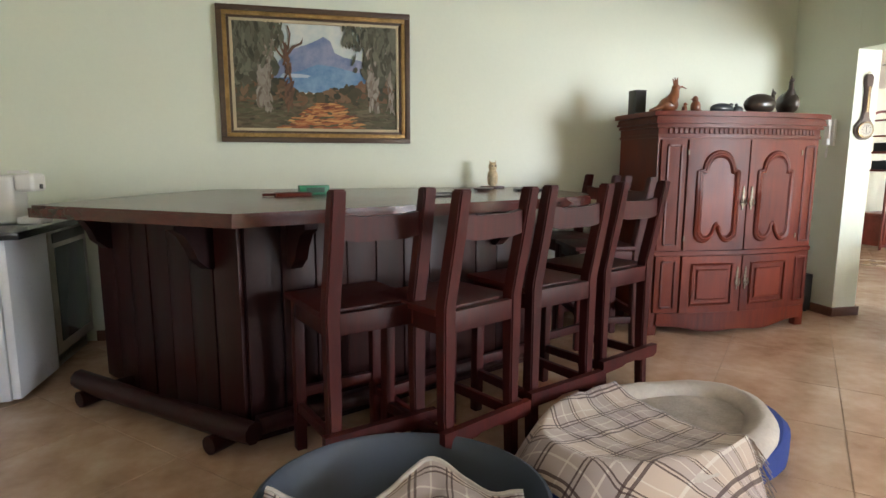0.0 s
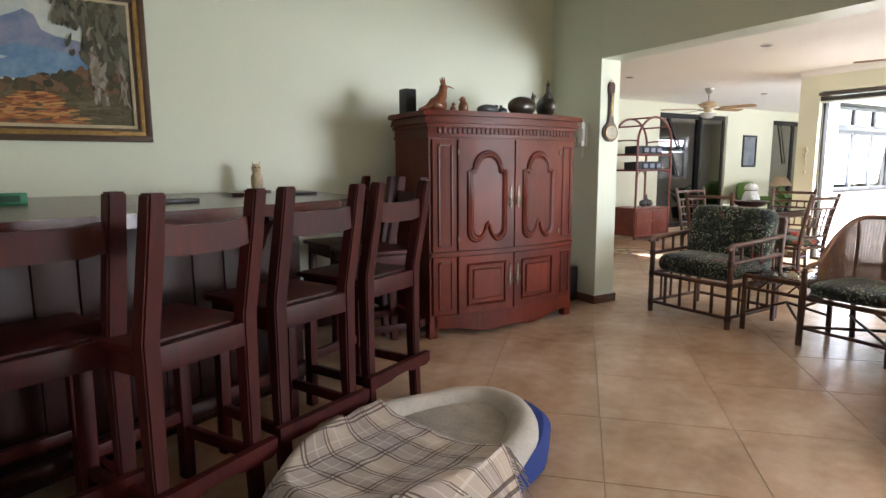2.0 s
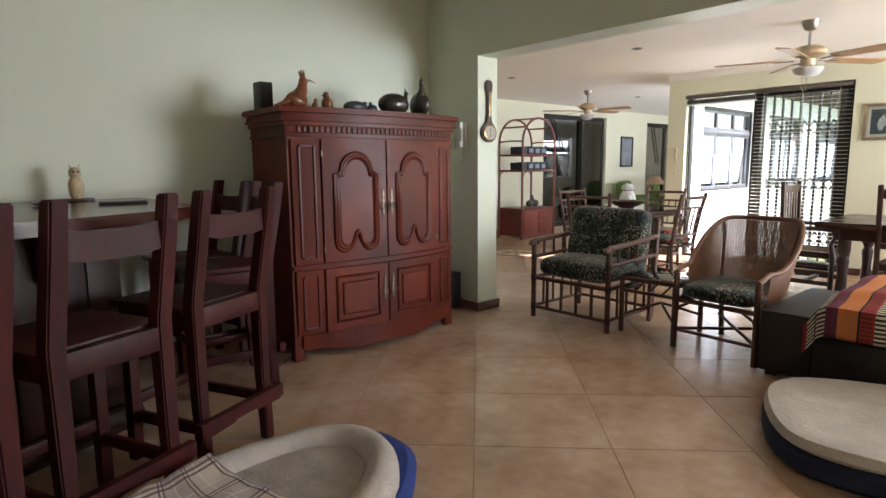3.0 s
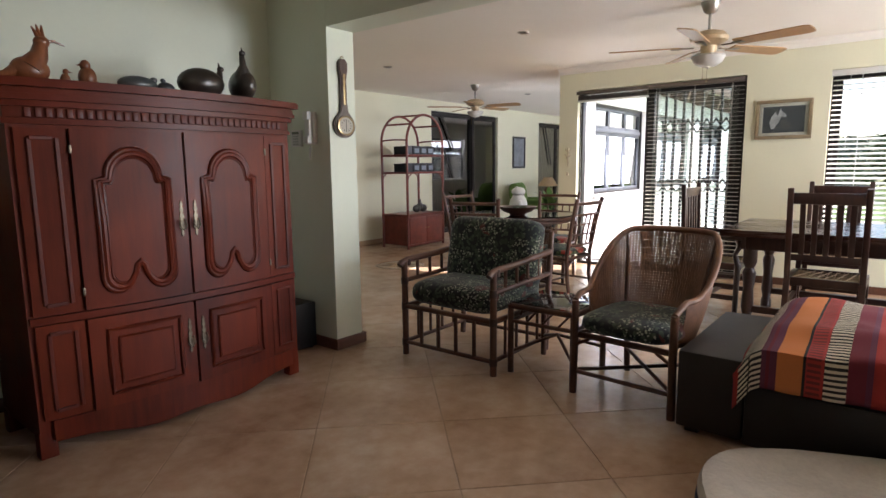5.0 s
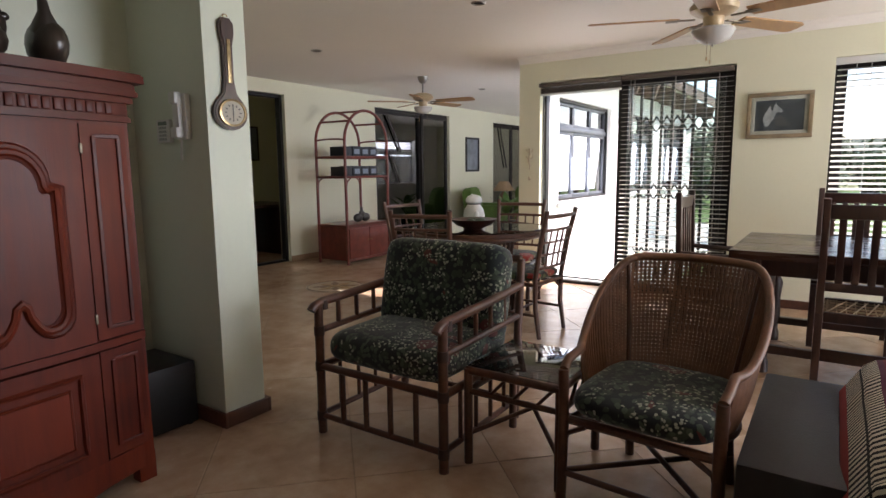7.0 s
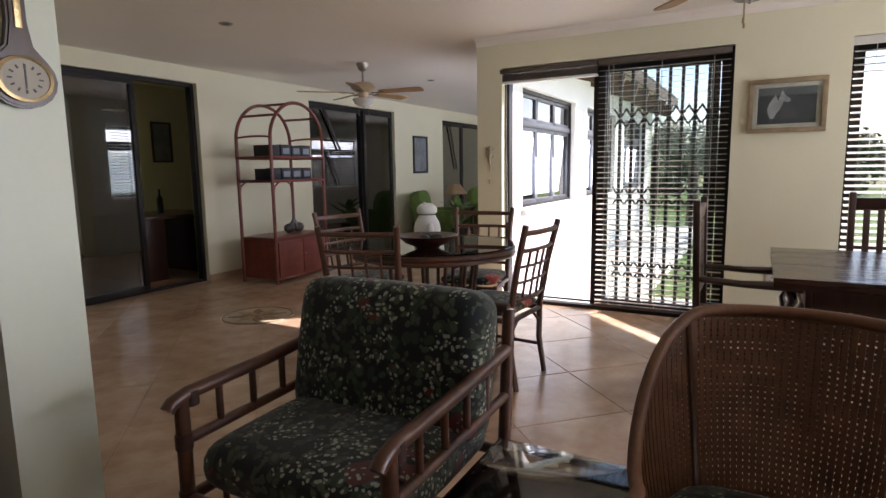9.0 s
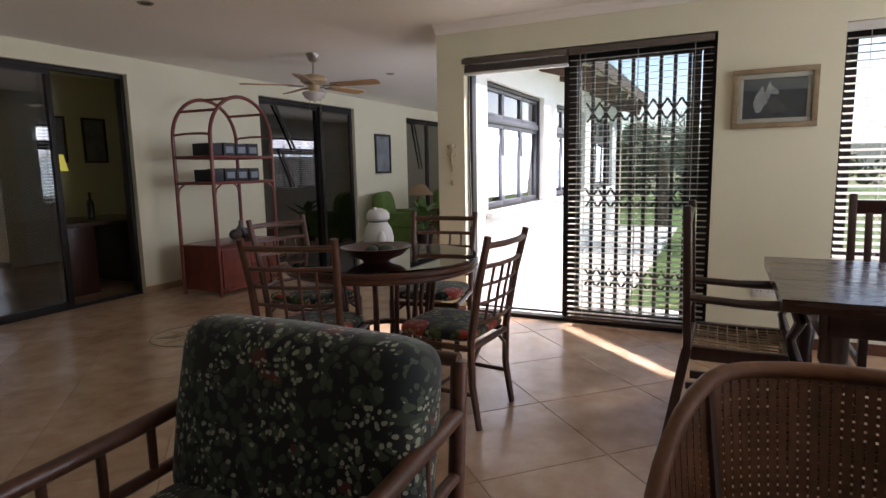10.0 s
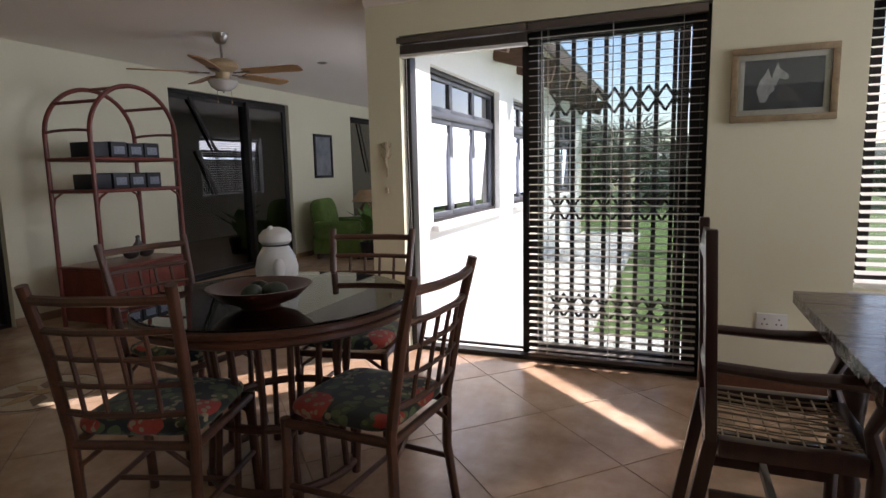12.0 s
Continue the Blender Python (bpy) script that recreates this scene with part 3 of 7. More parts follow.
rail = box(BM(), -0.02, 1.8, -0.02, 0.02, 2.05, 2.085, 0.003)
part("top_track", rail, BLACK_STEEL, gate)
part("lead_post", box(BM(), 0.905, 0.985, -0.018, 0.018, 0.055, 2.048, 0.004), BLACK_STEEL, gate, "broad black closing post")
part("bottom_track", box(BM(), -0.02, 1.8, -0.012, 0.012, 0.035, 0.05, 0.002), BLACK_STEEL, gate)
part("lock_box", box(BM(), 0.985, 1.035, -0.02, 0.02, 0.9, 1.25, 0.003), BLACK_STEEL, gate)


def blind(name, label, at, width, top, bottom, pitch, material, tilt, depth=0.048, group="", rail=None):
    rail = rail or material
    b = thing(name, label, "blind", at, group)
    part("head_rail", box(BM(), 0, width, -0.03, 0.03, top - 0.045, top, 0.004), rail, b)
    me = mesh_from("slat", box(BM(), 0.004, width - 0.004, -depth / 2, depth / 2, -0.0014, 0.0014))
    me.materials.append(material)
    z, z_end = top - 0.045 - pitch, bottom + 0.03
    while z > z_end:
        o = new("slat", me)
        o.parent = b
        o.matrix_basis = pose(0, 0, z, tilt, 0, 0)
        z -= pitch
    part("bottom_rail", box(BM(), 0, width, -0.025, 0.025, bottom, bottom + 0.022, 0.004), rail, b)
    for f in (0.12, 0.5, 0.88):
        bm = BM()
        rod(bm, (width * f, -depth / 2, bottom + 0.02), (width * f, -depth / 2, top - 0.04), 0.0015, seg=5)
        rod(bm, (width * f, depth / 2, bottom + 0.02), (width * f, depth / 2, top - 0.04), 0.0015, seg=5)
        part("ladder_cord", bm, material, b)
    bm = BM()
    rod(bm, (width * 0.93, -0.045, top - 0.75), (width * 0.93, -0.045, top - 0.03), 0.0025, seg=6)
    part("tilt_wand", bm, WHITE_PLASTIC, b)
    return b


blind("venetian_blind", "lowered taupe venetian blind over the sliding door", pose(WX + 0.028, DOOR_S + 0.02, 0, 0, 0, 90), 0.99, 2.125, 0.05, 0.044, DARK_SLAT, -6, depth=0.034, rail=BLIND_RAIL)
blind("venetian_blind", "white venetian blind with open slats in the dining window", pose(WX + 0.045, WIN_S + 0.01, 0, 0, 0, 90), WIN_N - WIN_S - 0.02, WIN_T - 0.005, WIN_B + 0.01, 0.046, WHITE_SLAT, -17)
up = thing("raised_blind", "brown venetian blind pulled up into a stack", "blind", pose(WX + 0.028, DOOR_S + 1.02, 0, 0, 0, 90))
part("head_rail", box(BM(), 0, 0.87, -0.03, 0.03, 2.085, 2.125, 0.004), BLIND_RAIL, up)
for k in range(9):
    part("slat", box(BM(), 0.004, 0.866, -0.024, 0.024, 2.022 + k * 0.006, 2.025 + k * 0.006), BLIND_RAIL, up, smooth=0)
part("bottom_rail", box(BM(), 0, 0.87, -0.025, 0.025, 1.998, 2.018, 0.004), WHITE_PLASTIC, up)
for f in (0.2, 0.5, 0.8):
    part("clip", box(BM(), 0.87 * f - 0.012, 0.87 * f + 0.012, -0.034, -0.0305, 2.0, 2.125), WHITE_PLASTIC, up, "pale cord clip")
bm = BM()
for dx in (0.83, 0.845, 0.857):
    tube(bm, [(dx, -0.036, 2.1), (dx + 0.004, -0.038, 1.5), (dx - 0.01, -0.036, 0.75)], 0.0022, 5)
part("pull_cord", bm, WHITE_PLASTIC, up, "thin white pull cords")

# dining window
dw = thing("window_1", "bronze aluminium dining window with a white sill", "window", pose(WX + 0.15, WIN_S, 0, 0, 0, 90), kind="structure")
opening_frame(dw, 0, WIN_N - WIN_S, WIN_B, WIN_T)
for k in range(3):
    w = (WIN_N - WIN_S - 0.08) / 3
    sash(dw, "window_frame", 0.04 + k * w, 0.04 + (k + 1) * w, WIN_B + 0.03, WIN_T - 0.04)
part("pelmet", box(BM(), 0.0, WIN_N - WIN_S, 0.130, 0.148, WIN_T - 0.06, WIN_T - 0.004, 0.003), WHITE_PLASTIC, dw, "white pelmet board")
part("window_sill", box(BM(), -0.03, WIN_N - WIN_S + 0.03, 0.092, 0.17, WIN_B - 0.03, WIN_B - 0.002, 0.005), WHITE_PLASTIC, dw)

# windows in the wing wall: three lights over three sliding panes
for name, (a, b) in (("window_2", W1), ("window_3", W2), ("window_4", W3)):
    w = thing(name, "bronze window with three small top lights over three panes", "window", pose(a, DOOR_N + 0.10, 0), kind="structure")
    wide = b - a
    opening_frame(w, 0, wide, WB, WT)
    tz = 1.70
    part("transom", box(BM(), 0.04, wide - 0.04, -0.04, 0.04, tz - 0.03, tz + 0.03, 0.003), SUNLIT_FRAME, w)
    for k in range(3):
        p0, p1 = 0.04 + k * (wide - 0.08) / 3, 0.04 + (k + 1) * (wide - 0.08) / 3
        s = sash(w, "top_light", p0, p1, tz + 0.03, WT - 0.04, 0.035, pane=WING_GLASS, metal=SUNLIT_FRAME)
        sash(w, "lower_pane", p0, p1, WB + 0.03, tz - 0.03, 0.04, pane=WING_GLASS, metal=SUNLIT_FRAME)
    part("window_sill", box(BM(), -0.04, wide + 0.04, -0.16, -0.102, WB - 0.05, WB - 0.004, 0.006), OUTER_PAINT, w)
    blind("venetian_blind", "white venetian blind inside the wing window", pose(a + 0.05, DOOR_N + 0.20, 0), wide - 0.10, WT - 0.01, WB + 0.01, 0.046, WHITE_SLAT, 14, group="blinds in the wing")

# glass doors to the dim rooms
ld = thing("door_2", "half-open bronze sliding glass door to a dim study", "sliding door", pose(LD[0], NY + 0.10, 0), kind="structure")
opening_frame(ld, 0, LD[1] - LD[0], 0, LDH)
sash(ld, "fixed_leaf", 0.04, 0.80, 0.03, LDH - 0.04, 0.05, pane=DARK_GLASS)
o = sash(ld, "sliding_leaf", 0.06, 0.82, 0.03, LDH - 0.04, 0.05, pane=DARK_GLASS)
o.location = (0, -0.05, 0)
fd = thing("door_3", "closed dark glass sliding door in bronze frame", "sliding door", pose(FD[0], NY + 0.10, 0), kind="structure")
wide = FD[1] - FD[0]
opening_frame(fd, 0, wide, 0, FDH)
sash(fd, "fixed_leaf", 0.04, wide * 0.62, 0.03, FDH - 0.04, 0.05, pane=DARK_GLASS)
o = sash(fd, "sliding_leaf", wide * 0.60, wide - 0.04, 0.03, FDH - 0.04, 0.06, pane=DARK_GLASS)
o.location = (0, -0.05, 0)
for x0, z0, x1, z1 in ((0.36, 2.17, 0.74, 1.55), (0.44, 1.55, 0.70, 1.02)):
    bm = BM()
    bar(bm, (x0, -0.035, z0), (x1, -0.035, z1), 0.035, 0.015, 0.003)
    part("strut", bm, BRONZE, fd, "dark slanted bar across the glass")
fw = thing("door_4", "dark glazed door at the far end of the wall", "sliding door", pose(FW[0], NY + 0.10, 0), kind="structure")
opening_frame(fw, 0, FW[1] - FW[0], 0, 2.21)
sash(fw, "fixed_leaf", 0.04, 1.0, 0.03, 2.17, 0.05, pane=DARK_GLASS)
sash(fw, "sliding_leaf", 1.0, 1.96, 0.03, 2.17, 0.05, pane=DARK_GLASS)
part("strut", bar(BM(), (0.42, -0.035, 2.14), (0.72, -0.035, 1.25), 0.035, 0.015, 0.003), BRONZE, fw, "dark slanted bar across the glass")

# ---- the bar room ----
BAR_Z = 1.062
outline = [(0.42, 2.45), (1.95, 3.09), (2.22, 3.22), (2.38, 3.38), (2.46, 3.60), (2.46, PY - 0.004), (0.05, PY - 0.004), (-0.20, 4.10), (-0.53, 3.12)]
bar_unit = thing("bar_counter", "dark red mahogany home bar with boarded sides and thick top", "bar counter", pose(0, 0, 0))
bm = BM()
prism(bm, outline, BAR_Z - 0.055, BAR_Z, bevel=0.012)
part("counter_top", bm, MAHOGANY_TOP, bar_unit, "polished dark red wooden top with wavy edge")
body = [(0.42, 2.74), (2.06, 3.50), (2.06, PY - 0.006), (0.0, PY - 0.006), (-0.46, 3.80)]
part("carcass", prism(BM(), body, 0.0, BAR_Z - 0.055), MAHOGANY, bar_unit)


def boards(a, b, n, z0, z1, thick=0.022):
    a, b = Vector(a), Vector(b)
    d = (b - a).normalized()
    out = Vector((d.y, -d.x, 0))
    step = (b - a).length / n
    for i in range(n):
        p, q = a + d * (step * i + 0.003), a + d * (step * (i + 1) - 0.003)
        lift = out * (thick / 2 + 0.002 * (i % 3))
        bm = BM()
        c = (p + q) / 2 + lift
        m = Matrix((d, out, Vector((0, 0, 1)))).transposed().to_4x4()
        m.translation = c
        box(bm, -(step - 0.006) / 2, (step - 0.006) / 2, -thick / 2, thick / 2, z0, z1, 0.004, m)
        part("board", bm, MAHOGANY, bar_unit)


boards((-0.46, 3.80, 0), (0.42, 2.74, 0), 7, 0.02, BAR_Z - 0.06)
boards((0.42, 2.74, 0), (2.06, 3.50, 0), 11, 0.02, BAR_Z - 0.06)
# brackets under the overhang
for x, y, a in ((0.28, 2.90, -130), (-0.36, 3.68, -130), (0.62, 2.83, -65), (1.75, 3.35, -65)):
    bm = BM()
    curve = [(0, 0), (0.20, 0), (0.20, -0.03), (0.15, -0.06), (0.11, -0.12), (0.09, -0.17), (0.03, -0.22), (0, -0.22)]
    prism(bm, curve, -0.03, 0.03, pose(x, y, BAR_Z - 0.056, 0, 0, a) @ pose(0.02, 0, 0, 90, 0, 0))
    part("bracket", bm, MAHOGANY, bar_unit)
# foot rail of rough timber on short log feet
bm = BM()
tube(bm, [(-0.50, 3.43, 0.125), (-0.34, 3.28, 0.12), (-0.06, 3.03, 0.115), (0.26, 2.75, 0.118), (0.45, 2.58, 0.12)], 0.05, 9, radii=[0.05, 0.055, 0.048, 0.055, 0.05])
part("foot_rail", bm, MAHOGANY, bar_unit, "rough timber foot rail")
for x, y in ((-0.44, 3.39), (0.29, 2.72)):
    bm = BM()
    rod(bm, (x - 0.04, y - 0.05, 0.042), (x + 0.16, y + 0.16, 0.042), 0.042, seg=10)
    part("rail_foot", bm, MAHOGANY, bar_unit)
bm = BM()
tube(bm, [(0.46, 2.66, 0.12), (1.2, 3.00, 0.12), (2.08, 3.41, 0.12)], 0.045, 9)
part("foot_rail", bm, MAHOGANY, bar_unit)


def stool(at):
    s = thing("bar_stool", "dark red wooden bar stool with square posts", "bar stool", at, "stools round the bar")
    w, d, h = 0.185, 0.20, 1.163
    # back posts lean outwards above the seat (back is towards -y)
    for x in (-w, w):
        bm = BM()
        pts = [(-d, 0.0), (-d + 0.012, 0.30), (-d + 0.012, 0.72), (-d - 0.045, 1.0), (-d - 0.075, h)]
        rows = []
        for (y, z), k in zip(pts, (0.024, 0.026, 0.030, 0.029, 0.027)):
            rows.append([bm.verts.new((x + a * k, y + b * k, z)) for a, b in ((-1, -1), (1, -1), (1, 1), (-1, 1))])
        for p, q in zip(rows, rows[1:]):
            for j in range(4):
                bm.faces.new((p[j], p[(j + 1) % 4], q[(j + 1) % 4], q[j]))
        bm.faces.new(rows[0][::-1])
        bm.faces.new(rows[-1])
        bmesh.ops.bevel(bm, geom=bm.edges[:], offset=0.006, segments=2, affect="EDGES")
        part("back_post", bm, STOOL_WOOD, s)
        bm = BM()
        bar(bm, (x, d, 0), (x * 0.98, d - 0.01, 0.679), 0.046, 0.046, 0.006)
        part("front_leg", bm, STOOL_WOOD, s)
        bm = BM()
        bar(bm, (x, -d + 0.03, 0.20), (x, d - 0.02, 0.20), 0.028, 0.045, 0.005, (0, 0, 1))
        part("side_stretcher", bm, STOOL_WOOD, s)
        bm = BM()
        bar(bm, (x, -d + 0.03, 0.64), (x, d - 0.02, 0.64), 0.03, 0.07, 0.005, (0, 0, 1))
        part("side_apron", bm, STOOL_WOOD, s)
    part("seat", box(BM(), -w - 0.035, w + 0.035, -d + 0.035, d + 0.045, 0.68, 0.708, 0.008), STOOL_WOOD, s, "worn dark seat board")
    part("back_apron", box(BM(), -w + 0.02, w - 0.02, -d - 0.012, -d + 0.022, 0.615, 0.700, 0.006), STOOL_WOOD, s)
    part("front_apron", box(BM(), -w + 0.02, w - 0.02, d - 0.02, d + 0.012, 0.61, 0.68, 0.006), STOOL_WOOD, s)
    bm = BM()
    curve = [(-w + 0.01, 0.985), (-0.1, 0.970), (0.1, 0.970), (w - 0.01, 0.985), (w - 0.01, 1.075), (0.08, 1.062), (-0.08, 1.062), (-w + 0.01, 1.075)]
    prism(bm, curve, 0.234, 0.262, pose(0, 0, 0, 90, 0, 0))
    part("top_rail", bm, STOOL_WOOD, s)
    bm = BM()
    curve = [(x, z + 0.035) for x, z in ((-w - 0.06, 0.215), (w + 0.06, 0.215), (w + 0.06, 0.165), (w + 0.03, 0.150), (0.08, 0.155), (0.05, 0.165), (-0.05, 0.165), (-0.08, 0.155), (-w - 0.03, 0.150), (-w - 0.06, 0.165))]
    prism(bm, curve, 0.222, 0.255, pose(0, 0, 0, 90, 0, 0))
    part("foot_board", bm, STOOL_WOOD, s)
    part("front_stretcher", box(BM(), -w + 0.02, w - 0.02, d - 0.015, d + 0.015, 0.24, 0.285, 0.005), STOOL_WOOD, s)
    return s


first_stool = stool(pose(0.88, 2.52, 0, 0, 0, 20))
for x, y, a in ((1.27, 2.47, 28), (1.76, 2.75, 23), (2.255, 3.055, 25.5), (2.66, 3.78, 84), (2.66, 4.24, 95)):
    copy_thing(first_stool, pose(x, y, 0, 0, 0, a))

# fridges with a dark worktop over them
fr = thing("bar_fridge", "white under-counter bar fridge", "fridge", pose(-1.07, 3.68, 0))
part("cabinet", box(BM(), -0.28, 0.24, -0.24, 0.24, 0.02, 0.865, 0.012), WHITE_ENAMEL, fr)
part("door", box(BM(), 0.245, 0.29, -0.24, 0.24, 0.03, 0.865, 0.012), WHITE_ENAMEL, fr)
bw = thing("drinks_cooler", "dark glass-fronted drinks cooler", "fridge", pose(-1.07, 4.24, 0))
part("cabinet", box(BM(), -0.28, 0.24, -0.29, 0.29, 0.02, 0.865, 0.01), BLACK_PLASTIC, bw)
dr = part("door", box(BM(), 0.245, 0.285, -0.29, 0.29, 0.10, 0.865, 0.006), CHROME, bw, "steel door frame")
part("pane", box(BM(), 0.2852, 0.290, -0.23, 0.23, 0.17, 0.745, 0.002), plain("smoked_glass", (0.05, 0.06, 0.055), 0.08, var=0.2, relief=0), dr, "smoked glass pane")
part("control_strip", box(BM(), 0.2852, 0.292, -0.25, 0.25, 0.775, 0.835, 0.002), BLACK_PLASTIC, bw)
part("plinth", box(BM(), 0.20, 0.24, -0.28, 0.28, 0.0, 0.095), CHROME, bw)
solid("worktop", box(BM(), -1.40, -0.70, 3.40, PY - 0.004, 0.870, 0.910, 0.006), plain("dark_granite", (0.02, 0.022, 0.022), 0.2, var=0.6, scale=30, fine=160, relief=0), "dark granite worktop over the bar fridges", "worktop")
cm = thing("coffee_machine", "white capsule coffee machine on the worktop", "coffee machine", pose(-0.90, 3.90, 0.910) @ Matrix.Diagonal((0.95, 0.95, 0.90, 1)))
part("body", box(BM(), -0.13, 0.02, -0.10, 0.10, 0.0, 0.30, 0.03, segments=3), WHITE_PLASTIC, cm)
part("brew_head", box(BM(), 0.021, 0.13, -0.085, 0.085, 0.20, 0.31, 0.025, segments=3), WHITE_PLASTIC, cm)
part("drip_tray", box(BM(), 0.021, 0.15, -0.09, 0.09, 0.0, 0.045, 0.012), WHITE_PLASTIC, cm)
part("lever", box(BM(), -0.02, 0.06, -0.05, 0.05, 0.311, 0.33, 0.008), WHITE_PLASTIC, cm)
part("capsule_slot", box(BM(), 0.131, 0.136, -0.02, 0.02, 0.215, 0.245, 0.002), BLACK_PLASTIC, cm)

# things on the bar
ow = thing("owl_figurine", "cream ceramic owl figurine on a dark wooden base", "figurine", pose(2.07, 4.36, BAR_Z) @ Matrix.Diagonal((0.9, 0.9, 0.82, 1)))
part("base", box(BM(), -0.09, 0.09, -0.055, 0.055, 0, 0.022, 0.006), DINING_WOOD, ow)
bm = BM()
lathe(bm, [(0.028, 0.022), (0.042, 0.05), (0.046, 0.10), (0.040, 0.14), (0.028, 0.165), (0.036, 0.19), (0.034, 0.215), (0.018, 0.235), (0.0, 0.238)], 16)
for s in (-1, 1):
    rod(bm, (0.02 * s, 0, 0.225), (0.028 * s, 0, 0.255), 0.008, 0.002, 6)
part("owl", bm, plain("ivory_ceramic", (0.52, 0.42, 0.26), 0.35, var=0.5, scale=40), ow)
for s in (-1, 1):
    part("eye", ball(BM(), (0.014 * s, -0.033, 0.205), 0.007, 8, 6), BLACK_PLASTIC, ow)
tr = thing("serving_board", "small red-brown wooden board with a handle", "board", pose(0.62, 3.6, BAR_Z, 0, 0, 10))
part("board", box(BM(), -0.10, 0.10, -0.06, 0.06, 0, 0.022, 0.006), CABINET_DARK, tr)
part("handle", box(BM(), -0.17, -0.101, -0.015, 0.015, 0.004, 0.018, 0.004), CABINET_DARK, tr)
gb = thing("green_box", "small green printed carton", "box", pose(0.74, 3.78, BAR_Z, 0, 0, 12))
part("carton", box(BM(), -0.09, 0.09, -0.03, 0.03, 0, 0.055, 0.003), plain("green_card", (0.01, 0.20, 0.09), 0.4, var=0.3, scale=20), gb)
part("printed_panel", box(BM(), -0.05, 0.06, -0.0325, -0.0305, 0.012, 0.042), plain("dark_green_print", (0.005, 0.06, 0.03), 0.4), gb)
ph = thing("mobile_phone", "black mobile phone lying on the bar", "phone", pose(1.45, 3.42, BAR_Z, 0, 0, 20))
part("case", box(BM(), -0.10, 0.10, -0.04, 0.04, 0, 0.022, 0.008), BLACK_PLASTIC, ph)
nb = thing("notebook", "black covered notebook lying on the bar", "book", pose(2.2, 3.9, BAR_Z, 0, 0, -10))
part("cover", box(BM(), -0.11, 0.11, -0.08, 0.08, 0, 0.016, 0.003), BLACK_PLASTIC, nb)
ky = thing("key_tray", "small shallow pewter dish with keys", "dish", pose(1.88, 3.98, BAR_Z))
part("dish", lathe(BM(), [(0.03, 0.0), (0.055, 0.006), (0.075, 0.02), (0.072, 0.022), (0.05, 0.010), (0, 0.008)], 18), CHROME, ky)
part("keys", box(BM(), -0.03, 0.03, -0.01, 0.012, 0.010, 0.018, 0.003), BRASS, ky)


# the painting
pt = thing("painting", "framed oil painting of a mountain beyond gum trees", "painting", pose(0.80, PY, 1.86))
PW, PH = 0.672, 0.465


def moulding(parent, name, w, h, band, y0, y1, material):
    bm = BM()
    for a in (0, 1):
        for s in (-1, 1):
            if a == 0:
                z0, z1 = sorted((s * h, s * (h - band)))
                box(bm, -w, w, y0, y1, z0, z1, 0.005)
            else:
                x0, x1 = sorted((s * w, s * (w - band)))
                box(bm, x0, x1, y0, y1, -h + band, h - band, 0.005)
    return part(name, bm, material, parent)


moulding(pt, "outer_frame", PW, PH, 0.038, -0.045, 0.0, FRAME_BROWN)
moulding(pt, "gilt_band", PW - 0.036, PH - 0.036, 0.030, -0.038, 0.0, GILT)
moulding(pt, "inner_frame", PW - 0.062, PH - 0.062, 0.020, -0.030, 0.0, FRAME_BROWN)
moulding(pt, "slip", PW - 0.080, PH - 0.080, 0.022, -0.024, 0.0, plain("linen_slip", (0.48, 0.40, 0.26), 0.7))


def daub(name, c0, c1, scale, stretch=(1, 1, 1)):
    m, nt, b = nodes_of(name)
    f = noise_of(nt, coords(nt, stretch), scale, 5, 0.7)
    nt.links.new(ramp(nt, f, [(0.36, c0), (0.64, c1)]), b.inputs["Base Color"])
    b.inputs["Roughness"].default_value = 0.5
    bump(nt, b, f, 0.3, 0.002)
    return m


CW, CH = PW - 0.10, PH - 0.10
# layers of paint, each a hair above the last
layer = [0.0]


def stroke(name, outline, material):
    layer[0] += 0.0004
    bm = BM()
    prism(bm, [(x * CW, z * CH) for x, z in outline], 0.0, 0.0003, pose(0, -0.006 - layer[0], 0, 90, 0, 0))
    return part(name, bm, material, pt, smooth=0)


stroke("canvas", [(-1, -1), (1, -1), (1, 1), (-1, 1)], daub("paint_sky", (0.40, 0.50, 0.52), (0.66, 0.67, 0.60), 3))
stroke("mountain", [(-0.6, -0.3), (-0.46, 0.30), (-0.30, 0.52), (-0.12, 0.62), (0.02, 0.72), (0.08, 0.78), (0.17, 0.70), (0.22, 0.48), (0.34, 0.40), (0.5, 0.36), (0.7, 0.30), (0.72, -0.3)], daub("paint_mountain", (0.13, 0.19, 0.32), (0.30, 0.31, 0.42), 6))
stroke("mountain_foot", [(-0.6, -0.30), (-0.45, 0.02), (-0.2, 0.12), (0.0, 0.25), (0.2, 0.22), (0.4, 0.15), (0.7, 0.05), (0.72, -0.3)], daub("paint_blue_foot", (0.08, 0.19, 0.36), (0.20, 0.33, 0.48), 7))
stroke("mist", [(-0.46, -0.02), (-0.42, 0.06), (-0.2, 0.055), (-0.08, 0.03), (-0.12, -0.01)], daub("paint_mist", (0.36, 0.46, 0.56), (0.52, 0.58, 0.60), 8))


def island_paint(name, colours, scale=20):
    """Dabs of paint, each of its own tone."""
    m, nt, b = nodes_of(name)
    geo = nt.nodes.new("ShaderNodeNewGeometry")
    tone = math_node(nt, "ADD", math_node(nt, "MULTIPLY", geo.outputs["Random Per Island"], 0.8), math_node(nt, "MULTIPLY", noise_of(nt, coords(nt), scale, 4), 0.2))
    nt.links.new(ramp(nt, tone, [(0.1 + 0.8 * i / (len(colours) - 1), c) for i, c in enumerate(colours)]), b.inputs["Base Color"])
    b.inputs["Roughness"].default_value = 0.5
    return m


